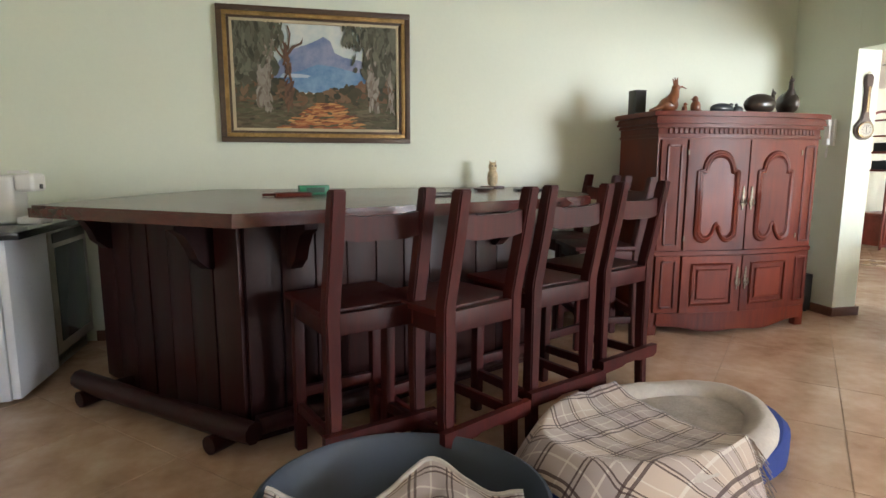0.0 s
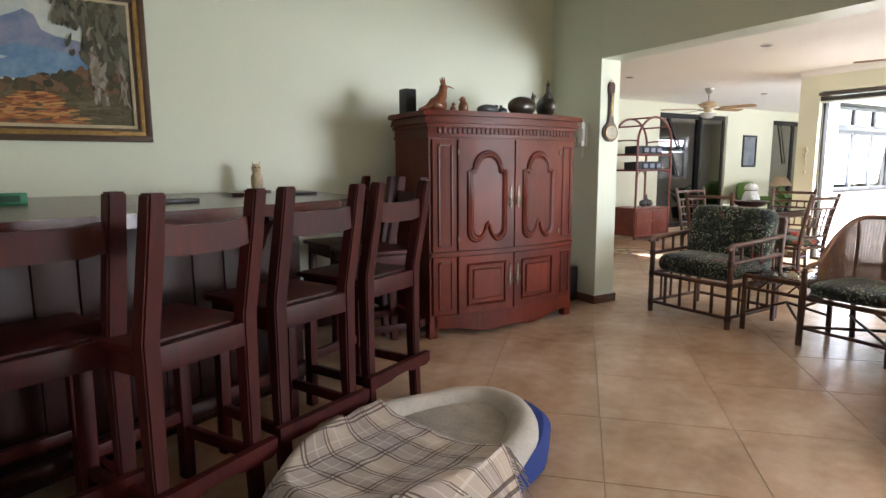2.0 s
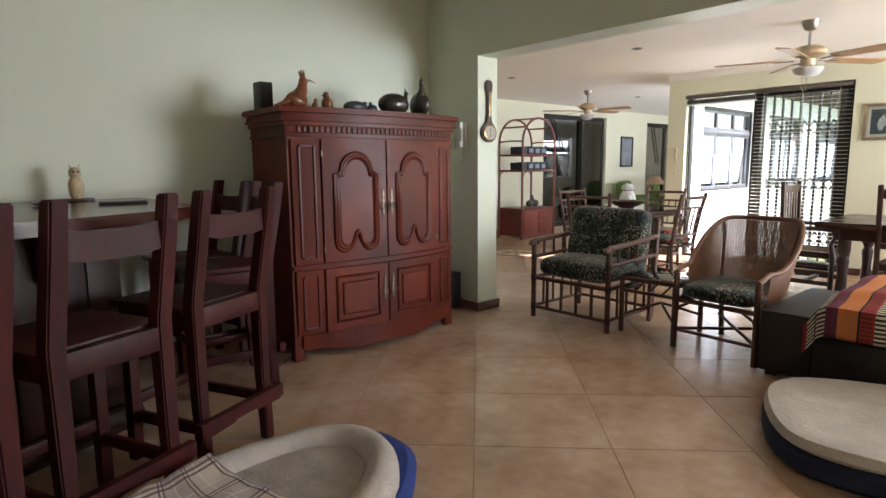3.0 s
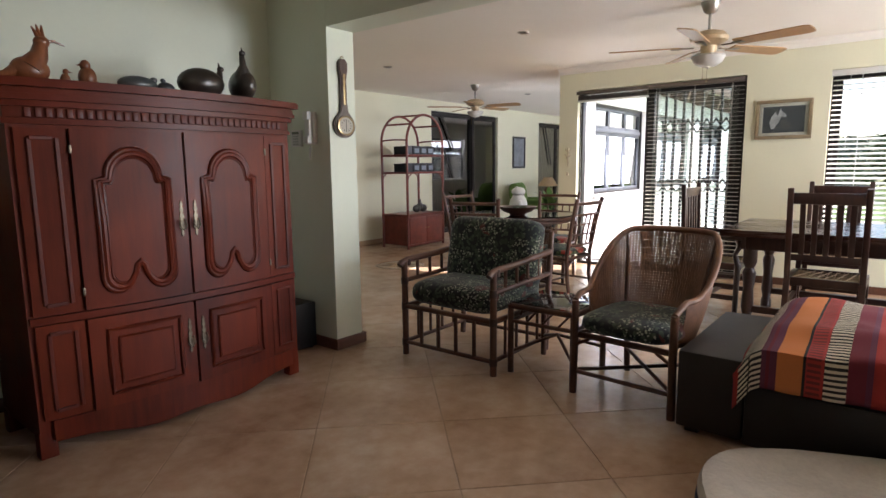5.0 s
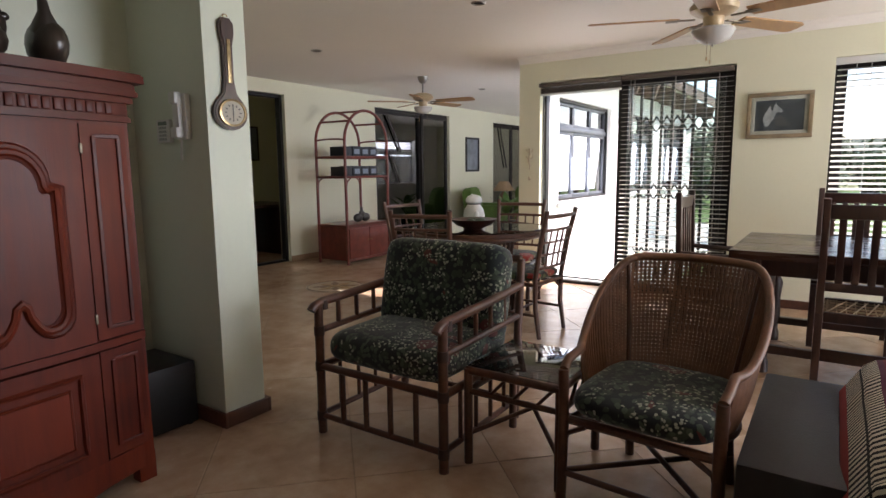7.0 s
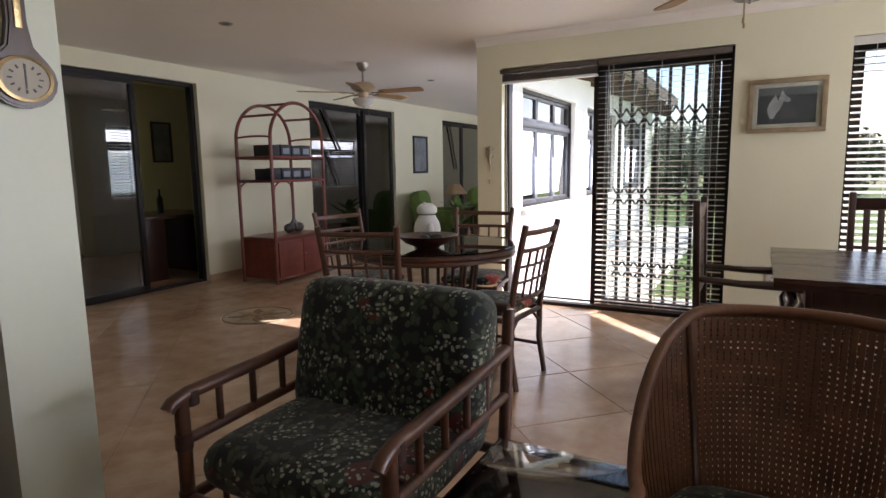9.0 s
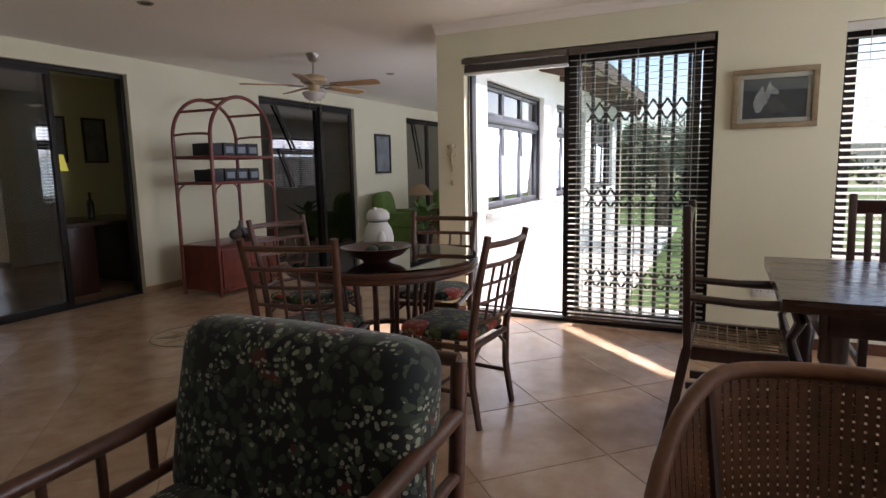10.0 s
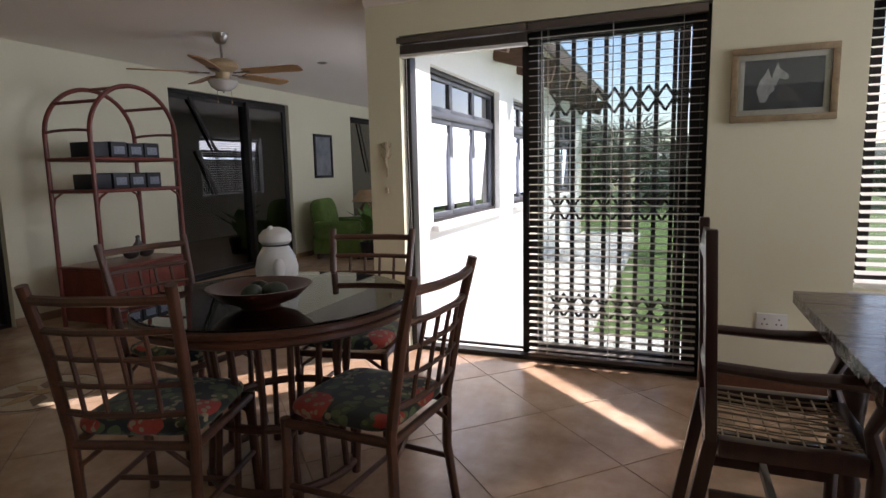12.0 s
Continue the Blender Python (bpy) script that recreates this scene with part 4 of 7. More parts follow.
def dabs(name, material, count, seed, where, size, slope=0.0):
    """A patch of brush dabs: where(rng) gives the middle, size the half width and height."""
    rng = random.Random(seed)
    bm = BM()
    for k in range(count):
        x, z = where(rng)
        w, h = size[0] * rng.uniform(0.5, 1.4), size[1] * rng.uniform(0.5, 1.4)
        tilt = rng.uniform(-0.3, 0.3) + slope
        y = -0.006 - layer[0] - 0.0004 - 0.000005 * k
        pts = [(math.cos(a) * w * rng.uniform(0.7, 1.1), math.sin(a) * h * rng.uniform(0.7, 1.1)) for a in [i * math.pi / 4 for i in range(8)]]
        pts = [(x + px * math.cos(tilt) - pz * math.sin(tilt), z + px * math.sin(tilt) + pz * math.cos(tilt)) for px, pz in pts]
        bm.faces.new([bm.verts.new((max(-1, min(1, px)) * CW, y, max(-1, min(1, pz)) * CH)) for px, pz in pts])
    layer[0] += 0.0004 + 0.000005 * count
    part(name, bm, material, pt, smooth=0)


BUSHES = island_paint("paint_bushes", [(0.030, 0.030, 0.016), (0.075, 0.062, 0.030), (0.15, 0.075, 0.035), (0.19, 0.11, 0.06), (0.055, 0.065, 0.035)])
EARTH = island_paint("paint_earth", [(0.045, 0.038, 0.020), (0.11, 0.085, 0.045), (0.07, 0.075, 0.035), (0.15, 0.12, 0.07)])
TRACK = island_paint("paint_red_track", [(0.13, 0.035, 0.018), (0.36, 0.11, 0.035), (0.58, 0.30, 0.10), (0.30, 0.08, 0.03)])
LEAVES = island_paint("paint_leaves", [(0.035, 0.032, 0.018), (0.085, 0.080, 0.050), (0.15, 0.145, 0.10), (0.055, 0.060, 0.035)])
BARK = island_paint("paint_bark", [(0.13, 0.095, 0.07), (0.24, 0.20, 0.16), (0.32, 0.29, 0.245), (0.18, 0.135, 0.10)])
DEAD = island_paint("paint_dead_wood", [(0.07, 0.035, 0.022), (0.17, 0.085, 0.045), (0.11, 0.06, 0.035)])
stroke("ground_wash", [(-1, -1), (1, -1), (1, -0.30), (0.5, -0.36), (0.0, -0.45), (-0.5, -0.36), (-1, -0.30)], daub("paint_ground_wash", (0.055, 0.042, 0.024), (0.16, 0.12, 0.07), 9))
SHADE_WASH = daub("paint_shade_wash", (0.040, 0.040, 0.026), (0.11, 0.105, 0.070), 5, (1, 1, 0.35))
stroke("shade_wash", [(-1, -0.4), (-0.62, -0.4), (-0.56, 0.2), (-0.52, 1), (-1, 1)], SHADE_WASH)
stroke("shade_wash", [(0.62, -0.4), (1, -0.4), (1, 1), (0.55, 1), (0.66, 0.4)], SHADE_WASH)
dabs("far_bush", BUSHES, 260, 1, lambda r: (lambda x: (x, r.uniform(-0.55, -0.38 + 0.55 * min(1.0, abs(x - 0.02)) + 0.05 * math.sin(9 * x))))(r.uniform(-1, 1)), (0.06, 0.10))
dabs("ground", EARTH, 320, 2, lambda r: (r.uniform(-1, 1), r.uniform(-1, -0.48)), (0.09, 0.030))
dabs("track", TRACK, 230, 3, lambda r: (lambda z: (0.12 + (z + 0.5) * 0.12 + r.uniform(-1, 1) * (0.10 + 0.95 * max(0.0, -0.5 - z)), z))(r.uniform(-1, -0.5)), (0.085, 0.018), 0.08)


def trunk(x, w, top, lean, seed, material, n=90):
    dabs("trunk", material, n, seed, lambda r: (lambda t: (x + lean * t * t + r.uniform(-1, 1) * w * (1 - 0.45 * t), -0.62 + (top + 0.62) * t))(r.random()), (w * 0.35, 0.10))


dabs("rear_foliage", LEAVES, 170, 14, lambda r: (r.choice((r.uniform(-1, -0.5), r.uniform(0.6, 1))), r.uniform(-0.1, 1)), (0.05, 0.15))
trunk(-0.66, 0.075, 0.55, 0.02, 5, BARK)
trunk(-0.60, 0.035, 0.90, 0.08, 6, BARK, 50)
trunk(-0.35, 0.042, 0.55, -0.03, 7, DEAD)
trunk(0.70, 0.065, 0.70, -0.04, 8, BARK)
trunk(0.92, 0.035, 0.6, -0.05, 9, BARK, 60)
for k, o in enumerate(([(-0.38, 0.5), (-0.45, 0.75), (-0.52, 0.92), (-0.50, 0.93), (-0.43, 0.76), (-0.36, 0.55)], [(-0.36, 0.45), (-0.30, 0.58), (-0.20, 0.64), (-0.165, 0.75), (-0.175, 0.62), (-0.28, 0.53), (-0.34, 0.40)], [(-0.37, 0.25), (-0.46, 0.40), (-0.52, 0.55), (-0.50, 0.55), (-0.44, 0.42), (-0.35, 0.30)], [(-0.36, 0.5), (-0.33, 0.80), (-0.36, 0.95), (-0.34, 0.95), (-0.31, 0.80), (-0.34, 0.5)])):
    stroke("branch", o, DEAD)
dabs("foliage", LEAVES, 230, 11, lambda r: (r.choice((-1, 1)) * (1 - abs(r.gauss(0, 0.24))) , r.uniform(0.15, 1)), (0.028, 0.13))
dabs("foliage", LEAVES, 130, 12, lambda r: (r.choice((r.uniform(-0.95, -0.42), r.uniform(0.33, 0.95))), r.uniform(0.62, 1)), (0.024, 0.12))

# ---- the bow-fronted cabinet ----
CAB = pose(3.77, 3.80, 0)
cab = thing("cabinet", "bow-fronted reddish cherry wood cabinet with arched panel doors", "cabinet", CAB)
HALF = 0.675


def bow(x):
    return -0.075 * (1 - min(1.0, (x / HALF) ** 2))


def bowed(bm):
    for v in bm.verts:
        v.co.y += bow(v.co.x)
    return bm


def slab_strip(bm, x0, x1, y0, y1, z0, z1, n=10):
    """A board split across so that it can follow the bow."""
    rows = []
    for i in range(n + 1):
        x = x0 + (x1 - x0) * i / n
        rows.append([bm.verts.new((x, y, z)) for y, z in ((y0, z0), (y1, z0), (y1, z1), (y0, z1))])
    for p, q in zip(rows, rows[1:]):
        for j in range(4):
            bm.faces.new((p[j], q[j], q[(j + 1) % 4], p[(j + 1) % 4]))
    bm.faces.new(rows[0])
    bm.faces.new(rows[-1][::-1])
    bmesh.ops.recalc_face_normals(bm, faces=bm.faces)
    return bm


# carcass: the side walls, back, and the bowed front frame
bm = BM()
outline = [(-HALF, 0.0)] + [(-HALF + 2 * HALF * i / 14, bow(-HALF + 2 * HALF * i / 14) + 0.012) for i in range(1, 14)] + [(HALF, 0.0), (HALF, 0.50), (-HALF, 0.50)]
prism(bm, outline, 0.10, 1.43)
part("carcass", bm, CABINET_WOOD, cab)
for x in (-HALF + 0.03, HALF - 0.03):
    for y in (0.03, 0.47):
        part("foot", box(BM(), x - 0.035, x + 0.035, y - 0.03, y + 0.03, 0.0, 0.12, 0.006), CABINET_WOOD, cab)
# shaped apron
bm = BM()
n = 24
rows = []
for i in range(n + 1):
    x = -HALF + 0.05 + (2 * HALF - 0.1) * i / n
    u = abs(x) / HALF
    low = 0.028 + 0.06 * u * u + 0.010 * math.cos(u * 9)
    rows.append([bm.verts.new((x, y + bow(x), z)) for y, z in ((-0.010, low), (0.012, low), (0.012, 0.17), (-0.010, 0.17))])
for p, q in zip(rows, rows[1:]):
    for j in range(4):
        bm.faces.new((p[j], q[j], q[(j + 1) % 4], p[(j + 1) % 4]))
bmesh.ops.recalc_face_normals(bm, faces=bm.faces)
part("apron", bm, CABINET_WOOD, cab)
# cornice in steps, following the bow and returning along the sides
for k, (z0, z1, out) in enumerate(((1.43, 1.455, 0.012), (1.50, 1.525, 0.022), (1.525, 1.55, 0.038), (1.55, 1.575, 0.030), (1.575, 1.61, 0.058))):
    bm = BM()
    w = HALF + out
    pts = [(-w, 0.50 + 0.0), (-w, -0.6 * out)] + [(x, bow(x) - out) for x in [-HALF * 0.93 + HALF * 1.86 * i / 14 for i in range(15)]] + [(w, -0.6 * out), (w, 0.50)]
    prism(bm, pts, z0, z1 - 0.0005, bevel=0.006)
    part("cornice", bm, CABINET_DARK, cab)
bm = BM()
pts = [(-HALF - 0.004, 0.50), (-HALF - 0.004, 0.0)] + [(x, bow(x) - 0.004) for x in [-HALF * 0.96 + HALF * 1.92 * i / 14 for i in range(15)]] + [(HALF + 0.004, 0.0), (HALF + 0.004, 0.50)]
prism(bm, pts, 1.4555, 1.4995)
part("frieze", bm, CABINET_WOOD, cab)
den = mesh_from("dentil", box(BM(), -0.012, 0.012, -0.007, 0.0, 1.457, 1.497, 0.003))
den.materials.append(CABINET_DARK)
den.shade_smooth()
for i in range(34):
    x = -0.60 + 1.2 * i / 33
    o = new("dentil", den)
    o.parent = cab
    o.matrix_basis = pose(x, bow(x) - 0.004, 0)
part("waist_rail", bowed(slab_strip(BM(), -HALF + 0.005, HALF - 0.005, -0.016, 0.01, 0.598, 0.628, 14)), CABINET_DARK, cab)


def raised_frame(bm, x0, x1, z0, z1, r):
    pts = []
    for a, b in (((x0, z0), (x1, z0)), ((x1, z0), (x1, z1)), ((x1, z1), (x0, z1)), ((x0, z1), (x0, z0))):
        for i in range(6):
            x, z = a[0] + (b[0] - a[0]) * i / 6, a[1] + (b[1] - a[1]) * i / 6
            pts.append((x, -0.026 + bow(x), z))
    tube(bm, pts, r, 6, closed=True)
    return bm


def arch_path(cx, k, y):
    """The shaped outline of an upper panel, scaled about its middle by k."""
    pts = [(-0.155, 1.20), (-0.120, 1.205)]
    pts += [(0.112 * math.cos(radians(a)), 1.215 + 0.118 * math.sin(radians(a))) for a in range(180, -1, -15)]
    pts += [(0.120, 1.205), (0.155, 1.20), (0.155, 1.0), (0.155, 0.80)]
    pts += [(0.095 + 0.060 * math.cos(radians(a)), 0.765 + 0.065 * math.sin(radians(a))) for a in range(0, -151, -25)]
    pts += [(0.025, 0.765), (0.018, 0.80), (0.0, 0.815), (-0.018, 0.80), (-0.025, 0.765)]
    pts += [(-0.095 - 0.060 * math.cos(radians(a)), 0.765 + 0.065 * math.sin(radians(a))) for a in range(-150, 1, 25)]
    pts += [(-0.155, 0.80), (-0.155, 1.0)]
    out = []
    for u, z in pts:
        x = cx + u * k
        out.append((x, y + bow(x), 1.01 + (z - 1.01) * (1 - (1 - k) * 0.55)))
    return out


for s in (-1, 1):
    a, b = sorted((s * 0.006, s * 0.47))
    cx = (a + b) / 2
    d = part("door", bowed(slab_strip(BM(), a, b, -0.024, 0.0, 0.635, 1.415)), CABINET_WOOD, cab, "upper door with arched raised panel")
    part("moulding", tube(BM(), arch_path(cx, 1.0, -0.026), 0.0125, 8, closed=True), CABINET_DARK, d)
    part("moulding", tube(BM(), arch_path(cx, 0.90, -0.027), 0.0150, 8, closed=True), CABINET_WOOD, d)
    # darker wood here draws the shade line in the panel's crevice
    part("inner_moulding", tube(BM(), arch_path(cx, 0.80, -0.026), 0.0085, 6, closed=True), CABINET_DARK, d)
    bm = BM()
    bm.faces.new([bm.verts.new((x, y - 0.004, z)) for x, y, z in arch_path(cx, 0.76, -0.026)])
    g = bmesh.ops.extrude_face_region(bm, geom=bm.faces[:])
    bmesh.ops.translate(bm, verts=[v for v in g["geom"] if isinstance(v, bmesh.types.BMVert)], vec=(0, 0.01, 0))
    bmesh.ops.recalc_face_normals(bm, faces=bm.faces)
    part("raised_panel", bm, CABINET_WOOD, d)
    low = part("door", bowed(slab_strip(BM(), a, b, -0.024, 0.0, 0.175, 0.592)), CABINET_WOOD, cab, "lower door with square raised panel")
    part("moulding", raised_frame(BM(), a + 0.075, b - 0.075, 0.235, 0.53, 0.011), CABINET_DARK, low)
    part("inner_moulding", raised_frame(BM(), a + 0.115, b - 0.115, 0.275, 0.49, 0.007), CABINET_DARK, low)
    part("raised_panel", bowed(slab_strip(BM(), a + 0.12, b - 0.12, -0.032, -0.02, 0.28, 0.485, 6)), CABINET_WOOD, low)
    # narrow side panels
    p, q = sorted((s * 0.48, s * 0.655))
    for z0, z1 in ((0.635, 1.415), (0.175, 0.592)):
        e = part("side_panel", bowed(slab_strip(BM(), p, q, -0.014, 0.004, z0, z1, 4)), CABINET_WOOD, cab)
        bm = BM()
        for x in (p + 0.045, q - 0.035):
            box(bm, x - 0.008, x + 0.008, -0.022 + bow(x), -0.012 + bow(x), z0 + 0.04, z1 - 0.04, 0.003)
        for z in (z0 + 0.04, z1 - 0.04):
            x = (p + q) / 2
            box(bm, p + 0.045, q - 0.035, -0.021 + bow(x), -0.010 + bow(x), z - 0.008, z + 0.008, 0.003)
        part("bead", bm, CABINET_DARK, e, smooth=0)
    for z, owner in ((1.0, d), (0.42, low)):
        x = s * 0.035
        bm = BM()
        yb = bow(x) - 0.027
        half_plate = [(0.002, -0.080), (0.007, -0.066), (0.003, -0.054), (0.012, -0.038), (0.013, -0.018), (0.005, 0.0), (0.011, 0.018), (0.004, 0.034), (0.010, 0.050), (0.004, 0.064), (0.007, 0.074), (0.001, 0.092)]
        prism(bm, half_plate + [(-a, c) for a, c in half_plate[::-1]], 0.0, 0.006, pose(x, yb + 0.003, z, 90, 0, 0))
        part("escutcheon", bm, TARNISHED, owner, "tarnished brass filigree back plate")
        bm = BM()
        tube(bm, [(x - 0.012, yb - 0.008, z + 0.004), (x - 0.014, yb - 0.016, z - 0.03), (x, yb - 0.02, z - 0.048), (x + 0.014, yb - 0.016, z - 0.03), (x + 0.012, yb - 0.008, z + 0.004)], 0.004, 6)
        part("drop_pull", bm, TARNISHED, owner, "tarnished brass drop pull")
    for z in (0.72, 1.33):
        part("hinge", box(BM(), s * 0.468, s * 0.478, bow(0.47) - 0.030, bow(0.47) - 0.02, z - 0.018, z + 0.018, 0.002), TARNISHED, d)

# carved birds and a radio along the top
TOPZ = 1.6105
def on_top(x, y=0.12):
    return pose(3.77 + x, 3.80 + y, TOPZ)


sp = thing("black_speaker", "small black box speaker on the cabinet", "speaker", on_top(-0.655, 0.33))
part("case", box(BM(), -0.045, 0.045, -0.05, 0.05, 0, 0.175, 0.006), BLACK_PLASTIC, sp)
part("grille", box(BM(), -0.036, 0.036, -0.0535, -0.0505, 0.015, 0.16, 0.002), plain("speaker_cloth", (0.02, 0.02, 0.02), 0.9, fine=300, relief=0.6), sp)
ORANGE_WOOD = wood("carved_orange_wood", (0.12, 0.032, 0.011), (0.32, 0.105, 0.035), 0.35, "z", 0.4)
EBONY = wood("carved_dark_wood", (0.012, 0.010, 0.009), (0.05, 0.035, 0.026), 0.3, "z", 0.5)
SLATE = wood("carved_grey_wood", (0.022, 0.028, 0.033), (0.07, 0.08, 0.085), 0.35, "x", 0.4)


def carved_bird(name, label, at, parts, material):
    b = BM()
    for kind, *a in parts:
        if kind == "ball":
            ball(b, a[0], a[1], 16, 10, a[2] if len(a) > 2 else None)
        else:
            tube(b, a[0], 0.01, 9, radii=a[1])
    return solid(name, b, material, label, "carved bird", on_top(*at), group="carved birds on the cabinet")


carved_bird("hoopoe_carving", "carved orange wood bird with raised crest and long bill", (-0.53,), [
    ("ball", (0, 0, 0.055), (0.075, 0.045, 0.055)), ("tube", [(0.0, 0, 0.06), (0.04, 0, 0.12), (0.05, 0, 0.17)], [0.055, 0.036, 0.026]), ("ball", (0.052, 0, 0.175), (0.032, 0.024, 0.026)),
    ("tube", [(0.07, 0, 0.18), (0.10, 0, 0.184), (0.14, 0, 0.170)], [0.009, 0.006, 0.002]),
    ("tube", [(0.045, 0, 0.19), (0.02, 0, 0.235)], [0.012, 0.003]), ("tube", [(0.05, 0, 0.19), (0.038, 0, 0.245)], [0.012, 0.003]), ("tube", [(0.056, 0, 0.19), (0.058, 0, 0.245)], [0.012, 0.003]),
    ("tube", [(-0.05, 0, 0.05), (-0.09, 0, 0.03), (-0.15, 0, 0.012)], [0.03, 0.016, 0.008])], ORANGE_WOOD)
carved_bird("small_bird_carving", "small carved pale wood bird", (-0.40,), [("ball", (0, 0, 0.028), (0.020, 0.018, 0.028)), ("ball", (0.004, 0, 0.062), (0.012, 0.011, 0.013)), ("tube", [(0.014, 0, 0.062), (0.03, 0, 0.06)], [0.004, 0.001])], ORANGE_WOOD)
carved_bird("songbird_carving", "carved orange wood bird sitting upright", (-0.31,), [
    ("ball", (0, 0, 0.045), (0.038, 0.034, 0.048)), ("ball", (-0.006, 0, 0.098), (0.022, 0.021, 0.025)), ("tube", [(-0.02, 0, 0.10), (-0.042, 0, 0.096)], [0.008, 0.001]), ("tube", [(0.02, 0, 0.03), (0.055, 0, 0.008)], [0.018, 0.008])], ORANGE_WOOD)
carved_bird("duck_carving", "carved grey wooden duck sitting low", (-0.09,), [("ball", (0, 0, 0.038), (0.095, 0.048, 0.040)), ("tube", [(0.06, 0, 0.03), (0.075, 0, 0.06)], [0.016, 0.011]), ("ball", (0.078, 0, 0.065), (0.018, 0.013, 0.014))], SLATE)
carved_bird("duckling_carving", "carved grey wooden duckling", (0.045,), [("ball", (0, 0, 0.030), (0.045, 0.032, 0.032)), ("tube", [(0.0, 0, 0.03), (-0.012, 0, 0.062)], [0.014, 0.009]), ("ball", (-0.012, 0, 0.067), (0.013, 0.011, 0.012))], SLATE)
carved_bird("guineafowl_carving", "carved dark guineafowl with a broad body", (0.235,), [
    ("ball", (0, 0, 0.075), (0.125, 0.085, 0.078)), ("tube", [(0.08, 0, 0.075), (0.108, 0, 0.125), (0.112, 0, 0.155)], [0.036, 0.018, 0.012]), ("ball", (0.116, 0, 0.160), (0.020, 0.013, 0.015)), ("tube", [(0.11, 0, 0.168), (0.104, 0, 0.192)], [0.007, 0.003])], EBONY)
carved_bird("tall_bird_carving", "slim carved dark bird with an upright neck", (0.47,), [
    ("ball", (0.008, 0, 0.086), (0.062, 0.10, 0.088)), ("tube", [(0.0, -0.02, 0.13), (-0.010, -0.045, 0.19), (-0.012, -0.04, 0.245)], [0.052, 0.020, 0.013]), ("ball", (-0.014, -0.05, 0.252), (0.019, 0.013, 0.014)), ("tube", [(-0.012, -0.045, 0.26), (-0.012, -0.04, 0.284)], [0.006, 0.002])], EBONY)
fl = solid("flat_carving", ball(BM(), (0, 0, 0.016), (0.10, 0.03, 0.016)), SLATE, "low carved dark wooden piece between the birds", "carving", on_top(-0.20, 0.24))

# by the end of the divider
ba = thing("barometer", "wooden banjo barometer with a brass dial", "barometer", pose(5.005, 3.95, 1.515) @ Matrix.Diagonal((1.04, 0.86, 0.90, 1)))
outline = [(0.088 * math.cos(radians(a)), 0.088 * math.sin(radians(a))) for a in range(-220, 41, 20)]
outline += [(0.034, 0.10), (0.024, 0.17), (0.024, 0.34), (0.036, 0.40), (0.036, 0.45), (0.018, 0.475), (-0.018, 0.475), (-0.036, 0.45), (-0.036, 0.40), (-0.024, 0.34), (-0.024, 0.17), (-0.034, 0.10)]
part("case", prism(BM(), outline, 0.001, 0.030, pose(0, 0, 0, 90, 0, 0), bevel=0.006), DINING_WOOD, ba)
dial = part("dial", lathe(BM(), [(0.070, 0.0), (0.070, 0.012), (0.060, 0.014), (0.060, 0.009), (0, 0.009)], 28, pose(0, -0.030, 0, 90, 0, 0)), BRASS, ba, "brass bezel and white dial")
part("dial_face", lathe(BM(), [(0.059, 0.0), (0.059, 0.001), (0, 0.001)], 28, pose(0, -0.0395, 0, 90, 0, 0)), plain("dial_paper", (0.46, 0.43, 0.36), 0.6, var=0.1), dial)
part("needle", box(BM(), -0.002, 0.002, -0.043, -0.041, -0.03, 0.038), BLACK_PLASTIC, dial)
for k in range(12):
    part("dial_mark", box(BM(), -0.0025, 0.0025, -0.0425, -0.0405, 0.033, 0.044, m=pose(0, 0, 0, 0, 30 * k, 0)), BLACK_PLASTIC, dial, smooth=0)
part("thermometer", box(BM(), -0.009, 0.009, -0.036, -0.030, 0.15, 0.37, 0.003), BRASS, ba)
part("hanging_ring", tube(BM(), arc((0, -0.015, 0.482), 0.012, 0, 330, 12), 0.003, 6), BRASS, ba)
ic = thing("intercom_phone", "white wall intercom handset with coiled cord", "intercom", pose(4.89, 4.115, 1.50, 0, 0, -90))
part("cradle", box(BM(), -0.045, 0.045, -0.03, 0.0, -0.105, 0.105, 0.01), WHITE_PLASTIC, ic)
bm = BM()
box(bm, -0.024, 0.024, -0.055, -0.031, -0.09, 0.105, 0.01)
box(bm, -0.026, 0.026, -0.07, -0.031, 0.055, 0.11, 0.01)
box(bm, -0.026, 0.026, -0.07, -0.031, -0.10, -0.05, 0.01)
part("handset", bm, WHITE_PLASTIC, ic)
part("cord", tube(BM(), [(0.0, -0.03, -0.105), (0.004, -0.035, -0.15), (-0.008, -0.03, -0.20), (-0.02, -0.025, -0.17), (-0.012, -0.02, -0.11)], 0.005, 6), WHITE_PLASTIC, ic)
kp = thing("alarm_keypad", "small white alarm keypad on the wall", "keypad", pose(4.89, 4.28, 1.44, 0, 0, -90))
part("case", box(BM(), -0.055, 0.055, -0.022, 0.0, -0.055, 0.055, 0.006), WHITE_PLASTIC, kp)
for i in range(3):
    for j in range(4):
        part("key", box(BM(), -0.03 + i * 0.022, -0.014 + i * 0.022, -0.026, -0.0225, -0.045 + j * 0.018, -0.033 + j * 0.018, 0.001), plain("grey_key", (0.4, 0.42, 0.4), 0.5) if not bpy.data.materials.get("grey_key") else bpy.data.materials["grey_key"], kp)
part("display", box(BM(), -0.035, 0.035, -0.0245, -0.0225, 0.028, 0.045), plain("lcd", (0.12, 0.16, 0.11), 0.3), kp)
sw = thing("subwoofer", "black box loudspeaker on the floor beside the cabinet", "speaker", pose(4.69, 4.30, 0))
